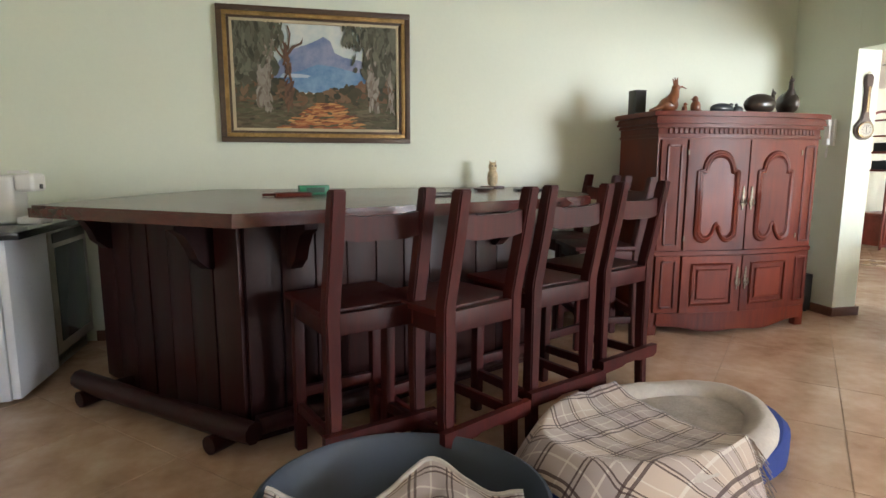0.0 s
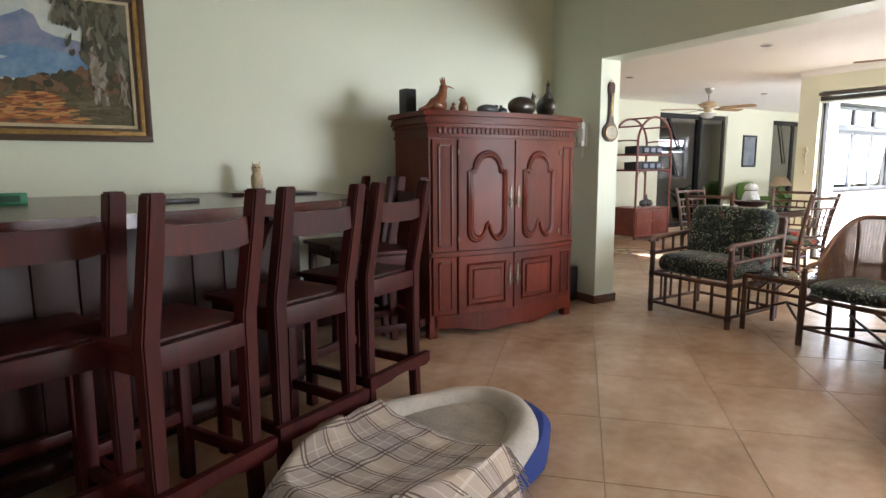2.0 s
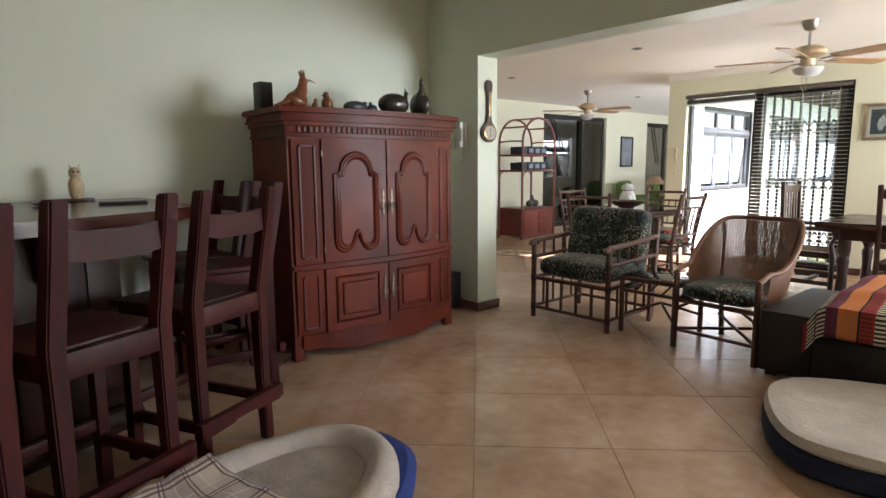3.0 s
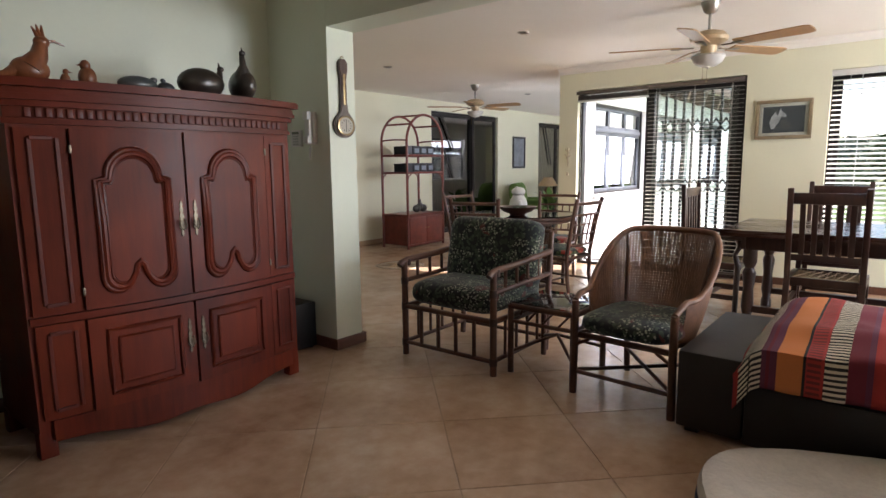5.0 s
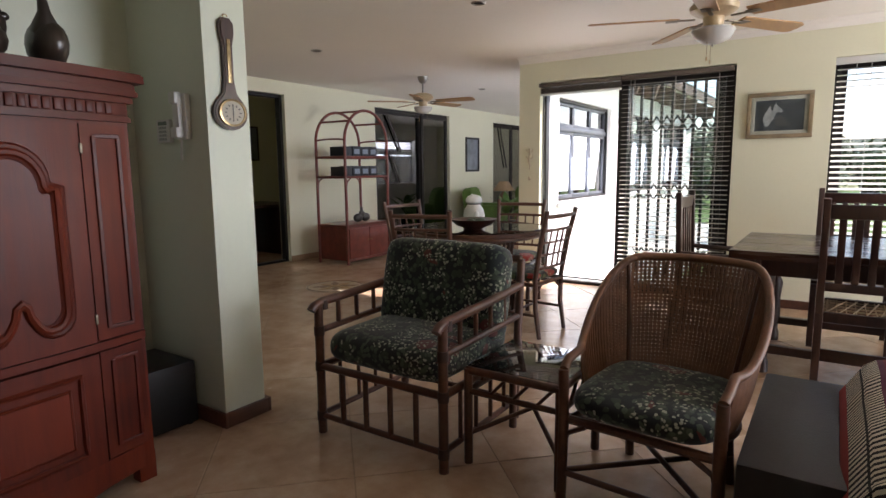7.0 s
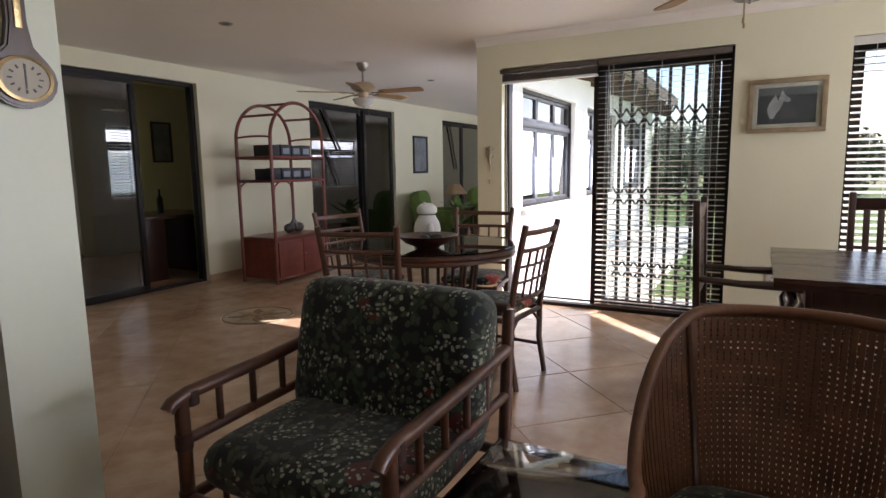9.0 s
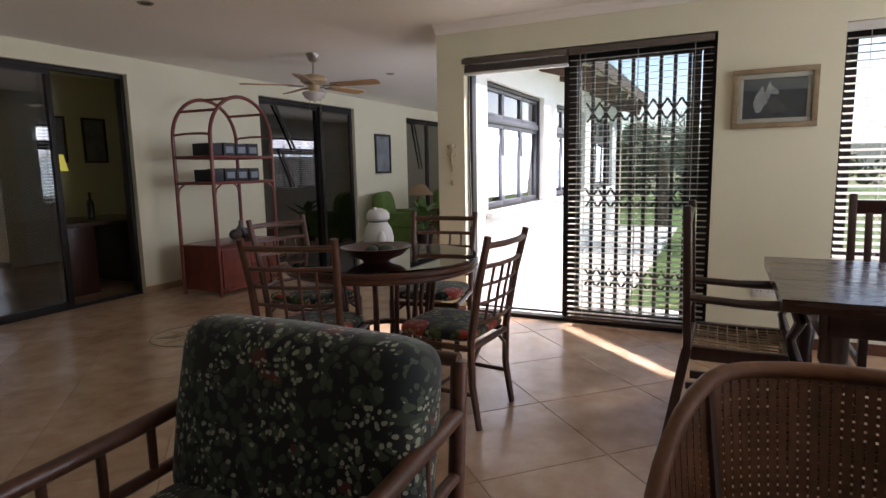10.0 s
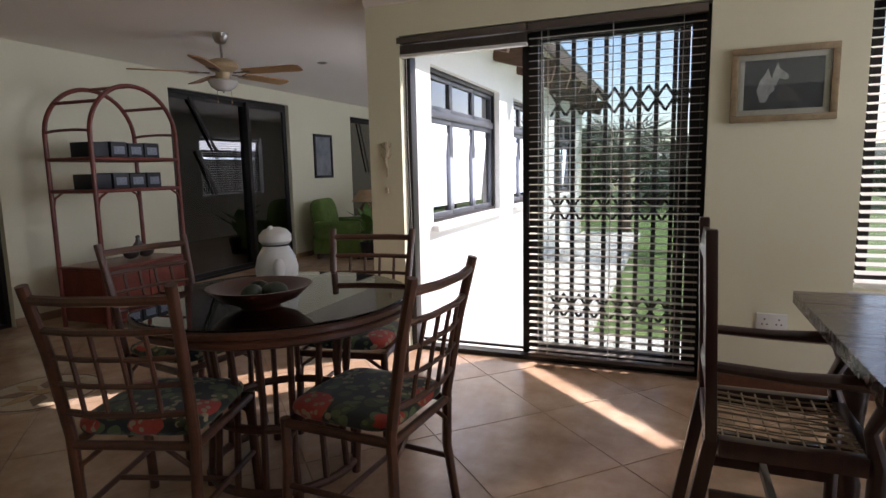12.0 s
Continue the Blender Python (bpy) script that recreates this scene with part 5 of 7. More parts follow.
part("case", box(BM(), -0.16, 0.16, -0.18, 0.18, 0.012, 0.325, 0.008), BLACK_PLASTIC, sw)
for x in (-0.13, 0.13):
    for y in (-0.15, 0.15):
        part("rubber_foot", rod(BM(), (x, y, 0), (x, y, 0.012), 0.015), BLACK_PLASTIC, sw)

# ---- dog beds ----
def oval(a, b, n, p=2.0):
    return [(math.copysign(abs(math.cos(t)) ** (2 / p), math.cos(t)) * a, math.copysign(abs(math.sin(t)) ** (2 / p), math.sin(t)) * b) for t in [2 * math.pi * i / n for i in range(n)]]


def loft(bm, rings, close_top=True, close_bottom=True):
    """Skin rings of points, each a list of the same length."""
    vs = [[bm.verts.new(p) for p in ring] for ring in rings]
    n = len(vs[0])
    for a, b in zip(vs, vs[1:]):
        for j in range(n):
            bm.faces.new((a[j], a[(j + 1) % n], b[(j + 1) % n], b[j]))
    if close_bottom:
        bm.faces.new(vs[0][::-1])
    if close_top:
        bm.faces.new(vs[-1])
    bmesh.ops.recalc_face_normals(bm, faces=bm.faces)
    return bm


def ring(a, b, z, n=48, p=2.0, wob=0.0, seed=0):
    out = []
    for x, y in oval(a, b, n, p):
        k = 1 + wob * noise.noise(Vector((x * 4 + seed, y * 4, z * 6)))
        out.append((x * k, y * k, z + wob * 0.25 * noise.noise(Vector((x * 5, y * 5 + seed, 3)))))
    return out


def cloth(name, material, parent, height, u0, u1, v0, v1, n, m, label="", thick=0.006, keep=None, us=1.0, vs=1.0):
    """A draped sheet: height(u, v) gives the place, and the weave follows u and v."""
    bm = BM()
    uv = bm.loops.layers.uv.new("UVMap")
    grid = [[bm.verts.new(height(u0 + (u1 - u0) * i / n, v0 + (v1 - v0) * j / m)) for j in range(m + 1)] for i in range(n + 1)]
    for i in range(n):
        for j in range(m):
            corners = ((i, j), (i + 1, j), (i + 1, j + 1), (i, j + 1))
            if keep and not all(keep(u0 + (u1 - u0) * a / n, v0 + (v1 - v0) * b / m) for a, b in corners):
                continue
            f = bm.faces.new([grid[a][b] for a, b in corners])
            for loop, (a, b) in zip(f.loops, corners):
                loop[uv].uv = ((u0 + (u1 - u0) * a / n) * us, (v0 + (v1 - v0) * b / m) * vs)
    bmesh.ops.delete(bm, geom=[v for v in bm.verts if not v.link_faces], context="VERTS")
    ob = part(name, bm, material, parent, label, smooth=60)
    mod = ob.modifiers.new("thickness", "SOLIDIFY")
    mod.thickness, mod.offset = thick, 1
    return ob


# slate plastic tub with a plaid blanket
TUB = pose(0.965, 1.825, 0, 0, 0, -12)
tub = thing("dog_basket", "oval slate-grey plastic dog basket", "dog bed", TUB)
A, B = 0.47, 0.425
rim = [ring(A * 0.82, B * 0.82, 0.0), ring(A * 0.86, B * 0.86, 0.02), ring(A * 0.97, B * 0.97, 0.19), ring(A * 1.0, B * 1.0, 0.205), ring(A * 1.0, B * 1.0, 0.222), ring(A * 0.97, B * 0.97, 0.228), ring(A * 0.935, B * 0.935, 0.215), ring(A * 0.86, B * 0.86, 0.06), ring(A * 0.80, B * 0.80, 0.03)]
part("shell", loft(BM(), rim), GREY_PLASTIC, tub)
bk = thing("plaid_blanket", "cream and brown plaid blanket crumpled in the basket", "blanket", TUB)


def hem(u):
    """Where the blanket's upper hem runs across the tub."""
    return 0.0 + 0.20 * math.exp(-((u - 0.09) / 0.15) ** 2) - 0.10 * math.exp(-((u + 0.20) / 0.10) ** 2)


def in_tub(u, w):
    v = -0.37 + (hem(u) + 0.37) * w
    r = min(1.0, math.hypot(u / A, v / B))
    z = 0.16 + 0.09 * r * r + 0.035 * noise.noise(Vector((u * 5, v * 5, 1))) + 0.018 * noise.noise(Vector((u * 13, v * 13, 4)))
    k = 0.93 / max(0.93, math.hypot(u / A, v / B))
    return (u * k, v * k, z + 0.05 * math.exp(-((u - 0.09) / 0.15) ** 2) * w)


cloth("folds", PLAID, bk, in_tub, -0.43, 0.38, 0.0, 1.0, 44, 24, vs=0.45)
bm = BM()
tube(bm, [Vector(in_tub(-0.43 + 0.81 * i / 40, 1.0)) + Vector((0, 0, 0.004)) for i in range(41)], 0.010, 7)
part("fleece_edge", bm, SHERPA, bk, "white fleece lining edge")

# blue bed with sherpa lining, half under a plaid blanket
BED = pose(2.12, 2.195, 0, 0, 0, 20)
bed = thing("dog_bed", "oval blue canvas dog bed with cream sherpa lining", "dog bed", BED)
A2, B2 = 0.69, 0.385
part("base", loft(BM(), [ring(A2 * 0.90, B2 * 0.92, 0.0), ring(A2 * 1.01, B2 * 1.0, 0.03, wob=0.03), ring(A2 * 1.02, B2 * 1.01, 0.075, wob=0.03), ring(A2 * 0.95, B2 * 0.94, 0.115, wob=0.02), ring(A2 * 0.6, B2 * 0.6, 0.12)]), BLUE_CLOTH, bed, at=pose(0.058, 0.0, 0))
bm = BM()
path = [(x, y, 0.135 + 0.012 * noise.noise(Vector((x * 4, y * 4, 0)))) for x, y in oval(A2 * 0.80, B2 * 0.82, 44)]
tube(bm, path, 0.066, 10, closed=True, radii=[0.066 + 0.012 * noise.noise(Vector((x * 6, y * 6, 2))) for x, y, z in path])
part("bolster", bm, SHERPA, bed, "cream sherpa bolster")
part("inner_pad", loft(BM(), [ring(A2 * 0.80, B2 * 0.76, 0.11), ring(A2 * 0.78, B2 * 0.74, 0.145, wob=0.03), ring(A2 * 0.5, B2 * 0.5, 0.155, wob=0.06), ring(A2 * 0.2, B2 * 0.2, 0.15, wob=0.06)]), GREY_FLEECE, bed, "grey fleece inner pad")
pl = thing("plaid_throw", "fringed cream and brown plaid throw over the dog bed", "blanket", BED)


def over_bed(u, v):
    r = math.hypot(u / A2, v / B2)
    if r < 0.86:
        z = 0.178 + 0.045 * (r / 0.86) ** 3
    else:
        z = 0.223 - 1.25 * (r - 0.86) ** 1.3
    z += 0.014 * noise.noise(Vector((u * 6, v * 6, 7))) + 0.008 * noise.noise(Vector((u * 15, v * 15, 2)))
    return (u, v, max(0.02, z))


def throw(s, v):
    """s runs from the bed's end (0) to the throw's free edge (1)."""
    lim = math.sqrt(max(0.0, 1.12 ** 2 - (v / B2) ** 2)) * A2
    lo = max(-lim, -0.70 - 0.2 * v)
    hi = min(lim, 0.085 + 0.05 * v)
    return over_bed(lo + (hi - lo) * s, v)


cloth("weave", PLAID, pl, throw, 0.0, 1.0, -0.43, 0.42, 44, 44, us=0.85)
bm = BM()
rng = random.Random(11)
for k in range(60):
    t = k / 59
    v = -0.42 + 0.28 * t
    u = 0.075 + 0.05 * v
    x, y, z = over_bed(u, v)
    a = rng.uniform(-0.02, 0.02)
    tube(bm, [(x, y, z + 0.004), (x + 0.02, y - 0.02 + a * 0.5, z - 0.012), (x + 0.032, y - 0.045 + a, max(0.012, z - 0.06))], 0.0022, 4)
fringe = part("fringe", bm, plain("fringe_wool", (0.30, 0.24, 0.20), 0.95, var=0.4, scale=30), pl, "twisted wool fringe")
fringe["kind"] = "stuff"

# navy bed with sherpa cushion by the couch
MAT = pose(4.44, 0.93, 0, 0, 0, 24)
nv = thing("dog_mattress", "navy dog mattress with cream sherpa top", "dog bed", MAT)
part("base", loft(BM(), [ring(0.44, 0.50, 0.0, p=3), ring(0.475, 0.535, 0.03, p=3, wob=0.02), ring(0.475, 0.535, 0.085, p=3, wob=0.02), ring(0.45, 0.51, 0.105, p=3)]), NAVY_CLOTH, nv)
part("cushion", loft(BM(), [ring(0.45, 0.51, 0.105, p=3), ring(0.47, 0.53, 0.125, p=3, wob=0.02), ring(0.455, 0.515, 0.160, p=3, wob=0.02), ring(0.37, 0.43, 0.168, p=3, wob=0.03), ring(0.33, 0.39, 0.150, p=3, wob=0.04), ring(0.15, 0.2, 0.152, p=3)]), SHERPA, nv, "cream sherpa cushion")

# ---- couch with a striped blanket ----
co = thing("couch", "dark brown leatherette couch with a low square arm", "couch", pose(0, 0, 0))
part("arm", box(BM(), 5.03, 5.93, 1.462, 1.745, 0.03, 0.395, 0.018), LEATHER, co)
part("base", box(BM(), 5.00, 5.93, -0.85, 1.455, 0.03, 0.30, 0.015), LEATHER, co)
for k in range(2):
    part("seat_cushion", box(BM(), 4.97, 5.90, -0.84 + k * 1.145, 0.295 + k * 1.145, 0.305, 0.475, 0.045, segments=4), LEATHER, co)
for x in (5.1, 5.85):
    for y in (-0.75, 1.68):
        part("foot", box(BM(), x - 0.03, x + 0.03, y - 0.03, y + 0.03, 0.0, 0.029), BLACK_PLASTIC, co)
sb = thing("striped_blanket", "red, orange and maroon striped woven blanket on the couch", "blanket", pose(0, 0, 0))


def on_couch(u, v):
    """u runs along the couch from its arm, v across it from the front hem."""
    y = 1.47 - u
    hem = 0.17
    if v < hem:
        x, z = 4.945 - 0.012 * math.sin(u * 9), 0.50 - (hem - v)
    else:
        x, z = 4.945 + (v - hem), 0.50
        z += 0.05 * min(1, (v - hem) / 0.25) + 0.028 * noise.noise(Vector((u * 3, v * 3, 5)))
    k = 0.06
    if u < k:
        z -= (k - u) * 1.6
    z += 0.010 * noise.noise(Vector((u * 8, v * 8, 1)))
    z -= 0.03 * max(0, 1 - u / 0.35) if v > hem else 0
    return (x, y, z)


cloth("weave", STRIPED, sb, on_couch, -0.02, 2.0, 0.0, 1.05, 60, 34)


# ---- rattan armchair, side table and cane chair ----
def cushion(parent, name, size, at, material, lump=0.02, p=0.28):
    return part(name, pillow(BM(), size, p, seg=36, rings=16, lump=lump), material, parent, at=at, smooth=80)


def rods(bm, pairs, r, seg=8):
    for a, b in pairs:
        rod(bm, a, b, r, seg=seg)
    return bm


ac = thing("rattan_armchair", "brown rattan armchair with dark floral cushions", "armchair", pose(5.445, 3.17, 0, 0, 0, -90))
W, F, K = 0.35, -0.33, 0.33
for s in (-1, 1):
    part("front_leg", tube(BM(), [(s * W, F, 0), (s * W, F, 0.30), (s * W, F, 0.622)], 0.021, 10), RATTAN, ac)
    part("back_leg", tube(BM(), [(s * W, K - 0.02, 0), (s * W, K, 0.35), (s * W, K + 0.04, 0.80)], 0.021, 10), RATTAN, ac)
    part("arm_rail", tube(BM(), [(s * W, F - 0.045, 0.604), (s * W, F - 0.030, 0.620), (s * W, F + 0.02, 0.634), (s * W, 0.0, 0.645), (s * W, K + 0.02, 0.67)], 0.021, 10), RATTAN, ac)
    part("lower_arm_rail", rod(BM(), (s * W, F, 0.50), (s * W, K + 0.01, 0.52), 0.016), RATTAN, ac)
    part("side_rail", rod(BM(), (s * W, F, 0.33), (s * W, K, 0.33), 0.018), RATTAN, ac)
    part("side_stretcher", rod(BM(), (s * W, F, 0.09), (s * W, K - 0.02, 0.09), 0.014), RATTAN, ac)
    for k in range(4):
        y = F + 0.13 + k * 0.13
        part("arm_spindle", rod(BM(), (s * W, y, 0.505), (s * W, y, 0.642), 0.011), RATTAN, ac)
        part("spindle", rod(BM(), (s * W, y, 0.09), (s * W, y, 0.33), 0.010), RATTAN, ac)
for z, r in ((0.33, 0.018), (0.085, 0.014)):
    part("front_rail", rod(BM(), (-W, F, z), (W, F, z), r), RATTAN, ac)
    part("back_rail", rod(BM(), (-W, K, z), (W, K, z), r), RATTAN, ac)
for k in range(4):
    x = -W + 0.14 + k * 0.14
    part("spindle", rod(BM(), (x, F, 0.085), (x, F, 0.33), 0.013), RATTAN, ac)
part("back_top_rail", rod(BM(), (-W, K + 0.04, 0.80), (W, K + 0.04, 0.80), 0.018), RATTAN, ac)
for s in (-1, 1):
    for y, z in ((F, 0.33), (F, 0.50), (F + 0.03, 0.62), (K, 0.33), (F, 0.085)):
        part("binding", rod(BM(), (s * W, y, z - 0.022), (s * W, y, z + 0.022), 0.0245), RATTAN_TIE, ac)
cushion(ac, "seat_cushion", (0.66, 0.64, 0.17), pose(0, -0.01, 0.425), FLORAL_DARK, p=0.22)
cushion(ac, "back_cushion", (0.71, 0.48, 0.22), pose(0, 0.20, 0.65, 78, 0, 0), FLORAL_DARK, p=0.22)

st = thing("rattan_side_table", "square brown rattan side table with a glass top", "side table", pose(5.45, 2.575, 0, 0, 0, -90))
Q, TH = 0.205, 0.42
for sx in (-1, 1):
    for sy in (-1, 1):
        part("leg", rod(BM(), (sx * Q, sy * Q, 0), (sx * Q, sy * Q, TH), 0.019), RATTAN, st)
for z in (TH - 0.01, TH - 0.10):
    for sx in (-1, 1):
        part("rail", rod(BM(), (sx * Q, -Q, z), (sx * Q, Q, z), 0.017 if z > 0.35 else 0.013), RATTAN, st)
        part("rail", rod(BM(), (-Q, sx * Q, z), (Q, sx * Q, z), 0.017 if z > 0.35 else 0.013), RATTAN, st)
for sx in (-1, 1):
    part("brace", rod(BM(), (sx * Q, -Q, 0.13), (0, 0, 0.22), 0.010), RATTAN, st)
    part("brace", rod(BM(), (sx * Q, Q, 0.13), (0, 0, 0.22), 0.010), RATTAN, st)
    for f in (-0.5, 0.0, 0.5):
        part("spindle", rod(BM(), (sx * Q, Q * f, TH - 0.10), (sx * Q, Q * (f + 0.4), TH - 0.01), 0.007), RATTAN, st)
        part("spindle", rod(BM(), (Q * f, sx * Q, TH - 0.10), (Q * (f + 0.4), sx * Q, TH - 0.01), 0.007), RATTAN, st)
for s in (-1, 1):
    part("top_cross", rod(BM(), (-Q, -s * Q, TH - 0.018), (Q, s * Q, TH - 0.018 + 0.004 * s), 0.009), RATTAN, st)
part("glass_top", box(BM(), -Q - 0.005, Q + 0.005, -Q - 0.005, Q + 0.005, TH + 0.0105, TH + 0.0165, 0.002), GLASS, st).visible_shadow = False

# cane tub chair
tc = thing("cane_tub_chair", "barrel-backed woven cane chair with floral cushion", "armchair", pose(5.43, 2.045, 0, 0, 0, -94))
R = 0.298


def rim_point(a):
    """The top rim from the left arm end (0) round the back to the right (1)."""
    t = radians(-28 + 236 * a)
    h = max(0.0, min(1.0, (min(a, 1 - a) - 0.03) / 0.31))
    up = h * h * (3 - 2 * h)
    flare = 1.02 + 0.16 * up
    return Vector((R * flare * math.cos(t), R * flare * math.sin(t) + 0.02 + 0.06 * up, 0.560 + 0.300 * up))


def low_point(a):
    t = radians(-28 + 236 * a)
    return Vector((R * 0.86 * math.cos(t), R * 0.84 * math.sin(t), 0.33))


rim_pts = [rim_point(i / 40) for i in range(41)]
front = [Vector((0.268, -0.27, 0.52)), Vector((R * 0.92, -0.22, 0.545))]
left = [Vector((-p.x, p.y, p.z)) for p in front]
part("arm_rim", tube(BM(), front + rim_pts + left[::-1], 0.0165, 10), CANE, tc)
part("seat_rim", tube(BM(), [low_point(i / 30) for i in range(31)] + [Vector((-0.25, -0.26, 0.33)), Vector((0.25, -0.26, 0.33))], 0.017, 8, closed=True), RATTAN, tc)
for s in (-1, 1):
    part("front_leg", tube(BM(), [(s * 0.27, -0.275, 0), (s * 0.265, -0.27, 0.33), (s * 0.268, -0.27, 0.52)], 0.020, 10), RATTAN, tc)
    part("back_leg", tube(BM(), [(s * 0.20, 0.25, 0), (s * 0.19, 0.20, 0.33)], 0.019, 10), RATTAN, tc)
    part("curved_brace", tube(BM(), [(s * 0.267, -0.272, 0.20), (s * 0.25, -0.272, 0.28), (s * 0.18, -0.268, 0.32)], 0.010, 8), RATTAN, tc)
    part("cross_stretcher", rod(BM(), (s * 0.27, -0.272, 0.13), (-s * 0.21, 0.22, 0.15 + 0.012 * s), 0.011), RATTAN, tc)
part("front_stretcher", rod(BM(), (-0.27, -0.272, 0.125), (0.27, -0.272, 0.125), 0.012), RATTAN, tc)
# cane weave: flat strips both ways round the back
for name, count in (("upright_strip", 78), ("round_strip", 34)):
    bm = BM()
    for k in range(count):
        if name == "upright_strip":
            a = (k + 0.5) / count
            p, q = low_point(a), rim_point(a)
            d = (low_point(min(1, a + 0.004)) - low_point(max(0, a - 0.004))).normalized() * 0.0066
            steps = 6
            prev = None
            for i in range(steps + 1):
                c = p.lerp(q, i / steps)
                c = c + Vector((c.x, c.y, 0)).normalized() * 0.012 * math.sin(math.pi * i / steps)
                pair = (bm.verts.new(c - d), bm.verts.new(c + d))
                if prev:
                    bm.faces.new((prev[0], prev[1], pair[1], pair[0]))
                prev = pair
        else:
            f = (k + 0.7) / (count + 0.6)
            prev = None
            for i in range(49):
                a = i / 48
                c = low_point(a).lerp(rim_point(a), f)
                c = c + Vector((c.x, c.y, 0)).normalized() * (0.012 * math.sin(math.pi * f) + 0.0012)
                h = 0.0060 if rim_point(a).z > 0.7 else 0.0040
                pair = (bm.verts.new(c - Vector((0, 0, h))), bm.verts.new(c + Vector((0, 0, h))))
                if prev:
                    bm.faces.new((prev[0], prev[1], pair[1], pair[0]))
                prev = pair
    o = part(name, bm, CANE, tc, "woven cane strips", smooth=0)
    o["kind"] = "stuff"
    mod = o.modifiers.new("thickness", "SOLIDIFY")
    mod.thickness = 0.0016
for a in (0.30, 0.70):
    part("back_upright", tube(BM(), [low_point(a), low_point(a).lerp(rim_point(a), 0.5) + Vector((0, 0.010, 0)), rim_point(a)], 0.010, 8), RATTAN, tc)
cushion(tc, "seat_cushion", (0.525, 0.56, 0.125), pose(0, -0.03, 0.40), FLORAL_DARK, p=0.45)

# ---- round table with four rattan chairs ----
RT = (7.42, 4.02)
rt = thing("round_table", "round rattan table with a glass top", "table", pose(*RT, 0))
TR = 0.545
part("rim", lathe(BM(), [(TR - 0.10, 0.690), (TR - 0.01, 0.690), (TR + 0.004, 0.70), (TR + 0.004, 0.715), (TR - 0.006, 0.722), (TR + 0.004, 0.729), (TR + 0.004, 0.745), (TR - 0.01, 0.752), (TR - 0.10, 0.752)], 48), RATTAN, rt)
part("top_panel", lathe(BM(), [(0, 0.715), (TR - 0.11, 0.715), (TR - 0.11, 0.75), (0, 0.75)], 48), plain("dark_cane_panel", (0.055, 0.028, 0.018), 0.3, var=0.3, scale=20), rt)
gl = part("glass_top", lathe(BM(), [(0, 0.7535), (TR - 0.004, 0.7535), (TR - 0.001, 0.758), (TR - 0.004, 0.7625), (0, 0.7625)], 48), GLASS, rt)
gl.visible_shadow = False
for k in range(16):
    a = 2 * math.pi * k / 16
    part("spindle", tube(BM(), [(0.30 * math.cos(a), 0.30 * math.sin(a), 0.69), (0.27 * math.cos(a), 0.27 * math.sin(a), 0.42), (0.30 * math.cos(a), 0.30 * math.sin(a), 0.05)], 0.013, 8), RATTAN, rt)
for z, r in ((0.055, 0.30), (0.30, 0.275), (0.665, 0.30)):
    part("hoop", tube(BM(), arc((0, 0, z), r, 0, 349, 31, v=(0, 1, 0)), 0.018, 8, closed=True), RATTAN, rt)
for k in range(4):
    a = math.pi / 4 + math.pi / 2 * k
    part("foot", rod(BM(), (0.30 * math.cos(a), 0.30 * math.sin(a), 0.0), (0.30 * math.cos(a), 0.30 * math.sin(a), 0.06), 0.02), RATTAN, rt)
bo = thing("wooden_bowl", "wide shallow dark red wooden bowl", "bowl", pose(7.22, 3.94, 0.7635))
part("bowl", lathe(BM(), [(0, 0.0), (0.07, 0.0), (0.08, 0.012), (0.14, 0.035), (0.185, 0.075), (0.192, 0.082), (0.182, 0.082), (0.13, 0.048), (0.06, 0.026), (0, 0.024)], 36), wood("bowl_wood", (0.035, 0.010, 0.007), (0.10, 0.028, 0.016), 0.3, "x", 0.5), bo)
AVO = plain("avocado_skin", (0.022, 0.035, 0.018), 0.45, var=0.4, scale=40, relief=0.4)
for x, y, a in ((-0.045, 0.0, 10), (0.035, 0.03, 70), (0.02, -0.05, -30)):
    solid("avocado", ball(BM(), (0, 0, 0), (0.052, 0.036, 0.034)), AVO, "dark green avocado lying in the bowl", "fruit", pose(7.22 + x, 3.94 + y, 0.822, 0, 0, a), group="fruit in the bowl")
jar = thing("white_jar", "white ceramic jar shaped like a plump figure with a cap", "jar", pose(7.66, 4.20, 0.7635) @ Matrix.Diagonal((0.86, 0.86, 0.92, 1)))
CER = plain("white_ceramic", (0.74, 0.74, 0.72), 0.3, var=0.04, scale=6, relief=0.1)
part("body", lathe(BM(), [(0.0, 0.0), (0.085, 0.0), (0.108, 0.03), (0.112, 0.075), (0.098, 0.13), (0.076, 0.165), (0.066, 0.182), (0, 0.182)], 28), CER, jar)
part("lid", lathe(BM(), [(0.0, 0.19), (0.068, 0.19), (0.085, 0.205), (0.084, 0.235), (0.062, 0.26), (0.03, 0.272), (0, 0.274)], 28), CER, jar)
part("band", lathe(BM(), [(0.060, 0.1825), (0.072, 0.1825), (0.072, 0.1895), (0.060, 0.1895)], 28), BLACK_PLASTIC, jar, "dark neck band")
part("paw", ball(BM(), (-0.08, -0.075, 0.08), (0.035, 0.03, 0.05)), CER, jar)
part("ear", ball(BM(), (-0.035, 0, 0.268), (0.018, 0.014, 0.016)), CER, jar)


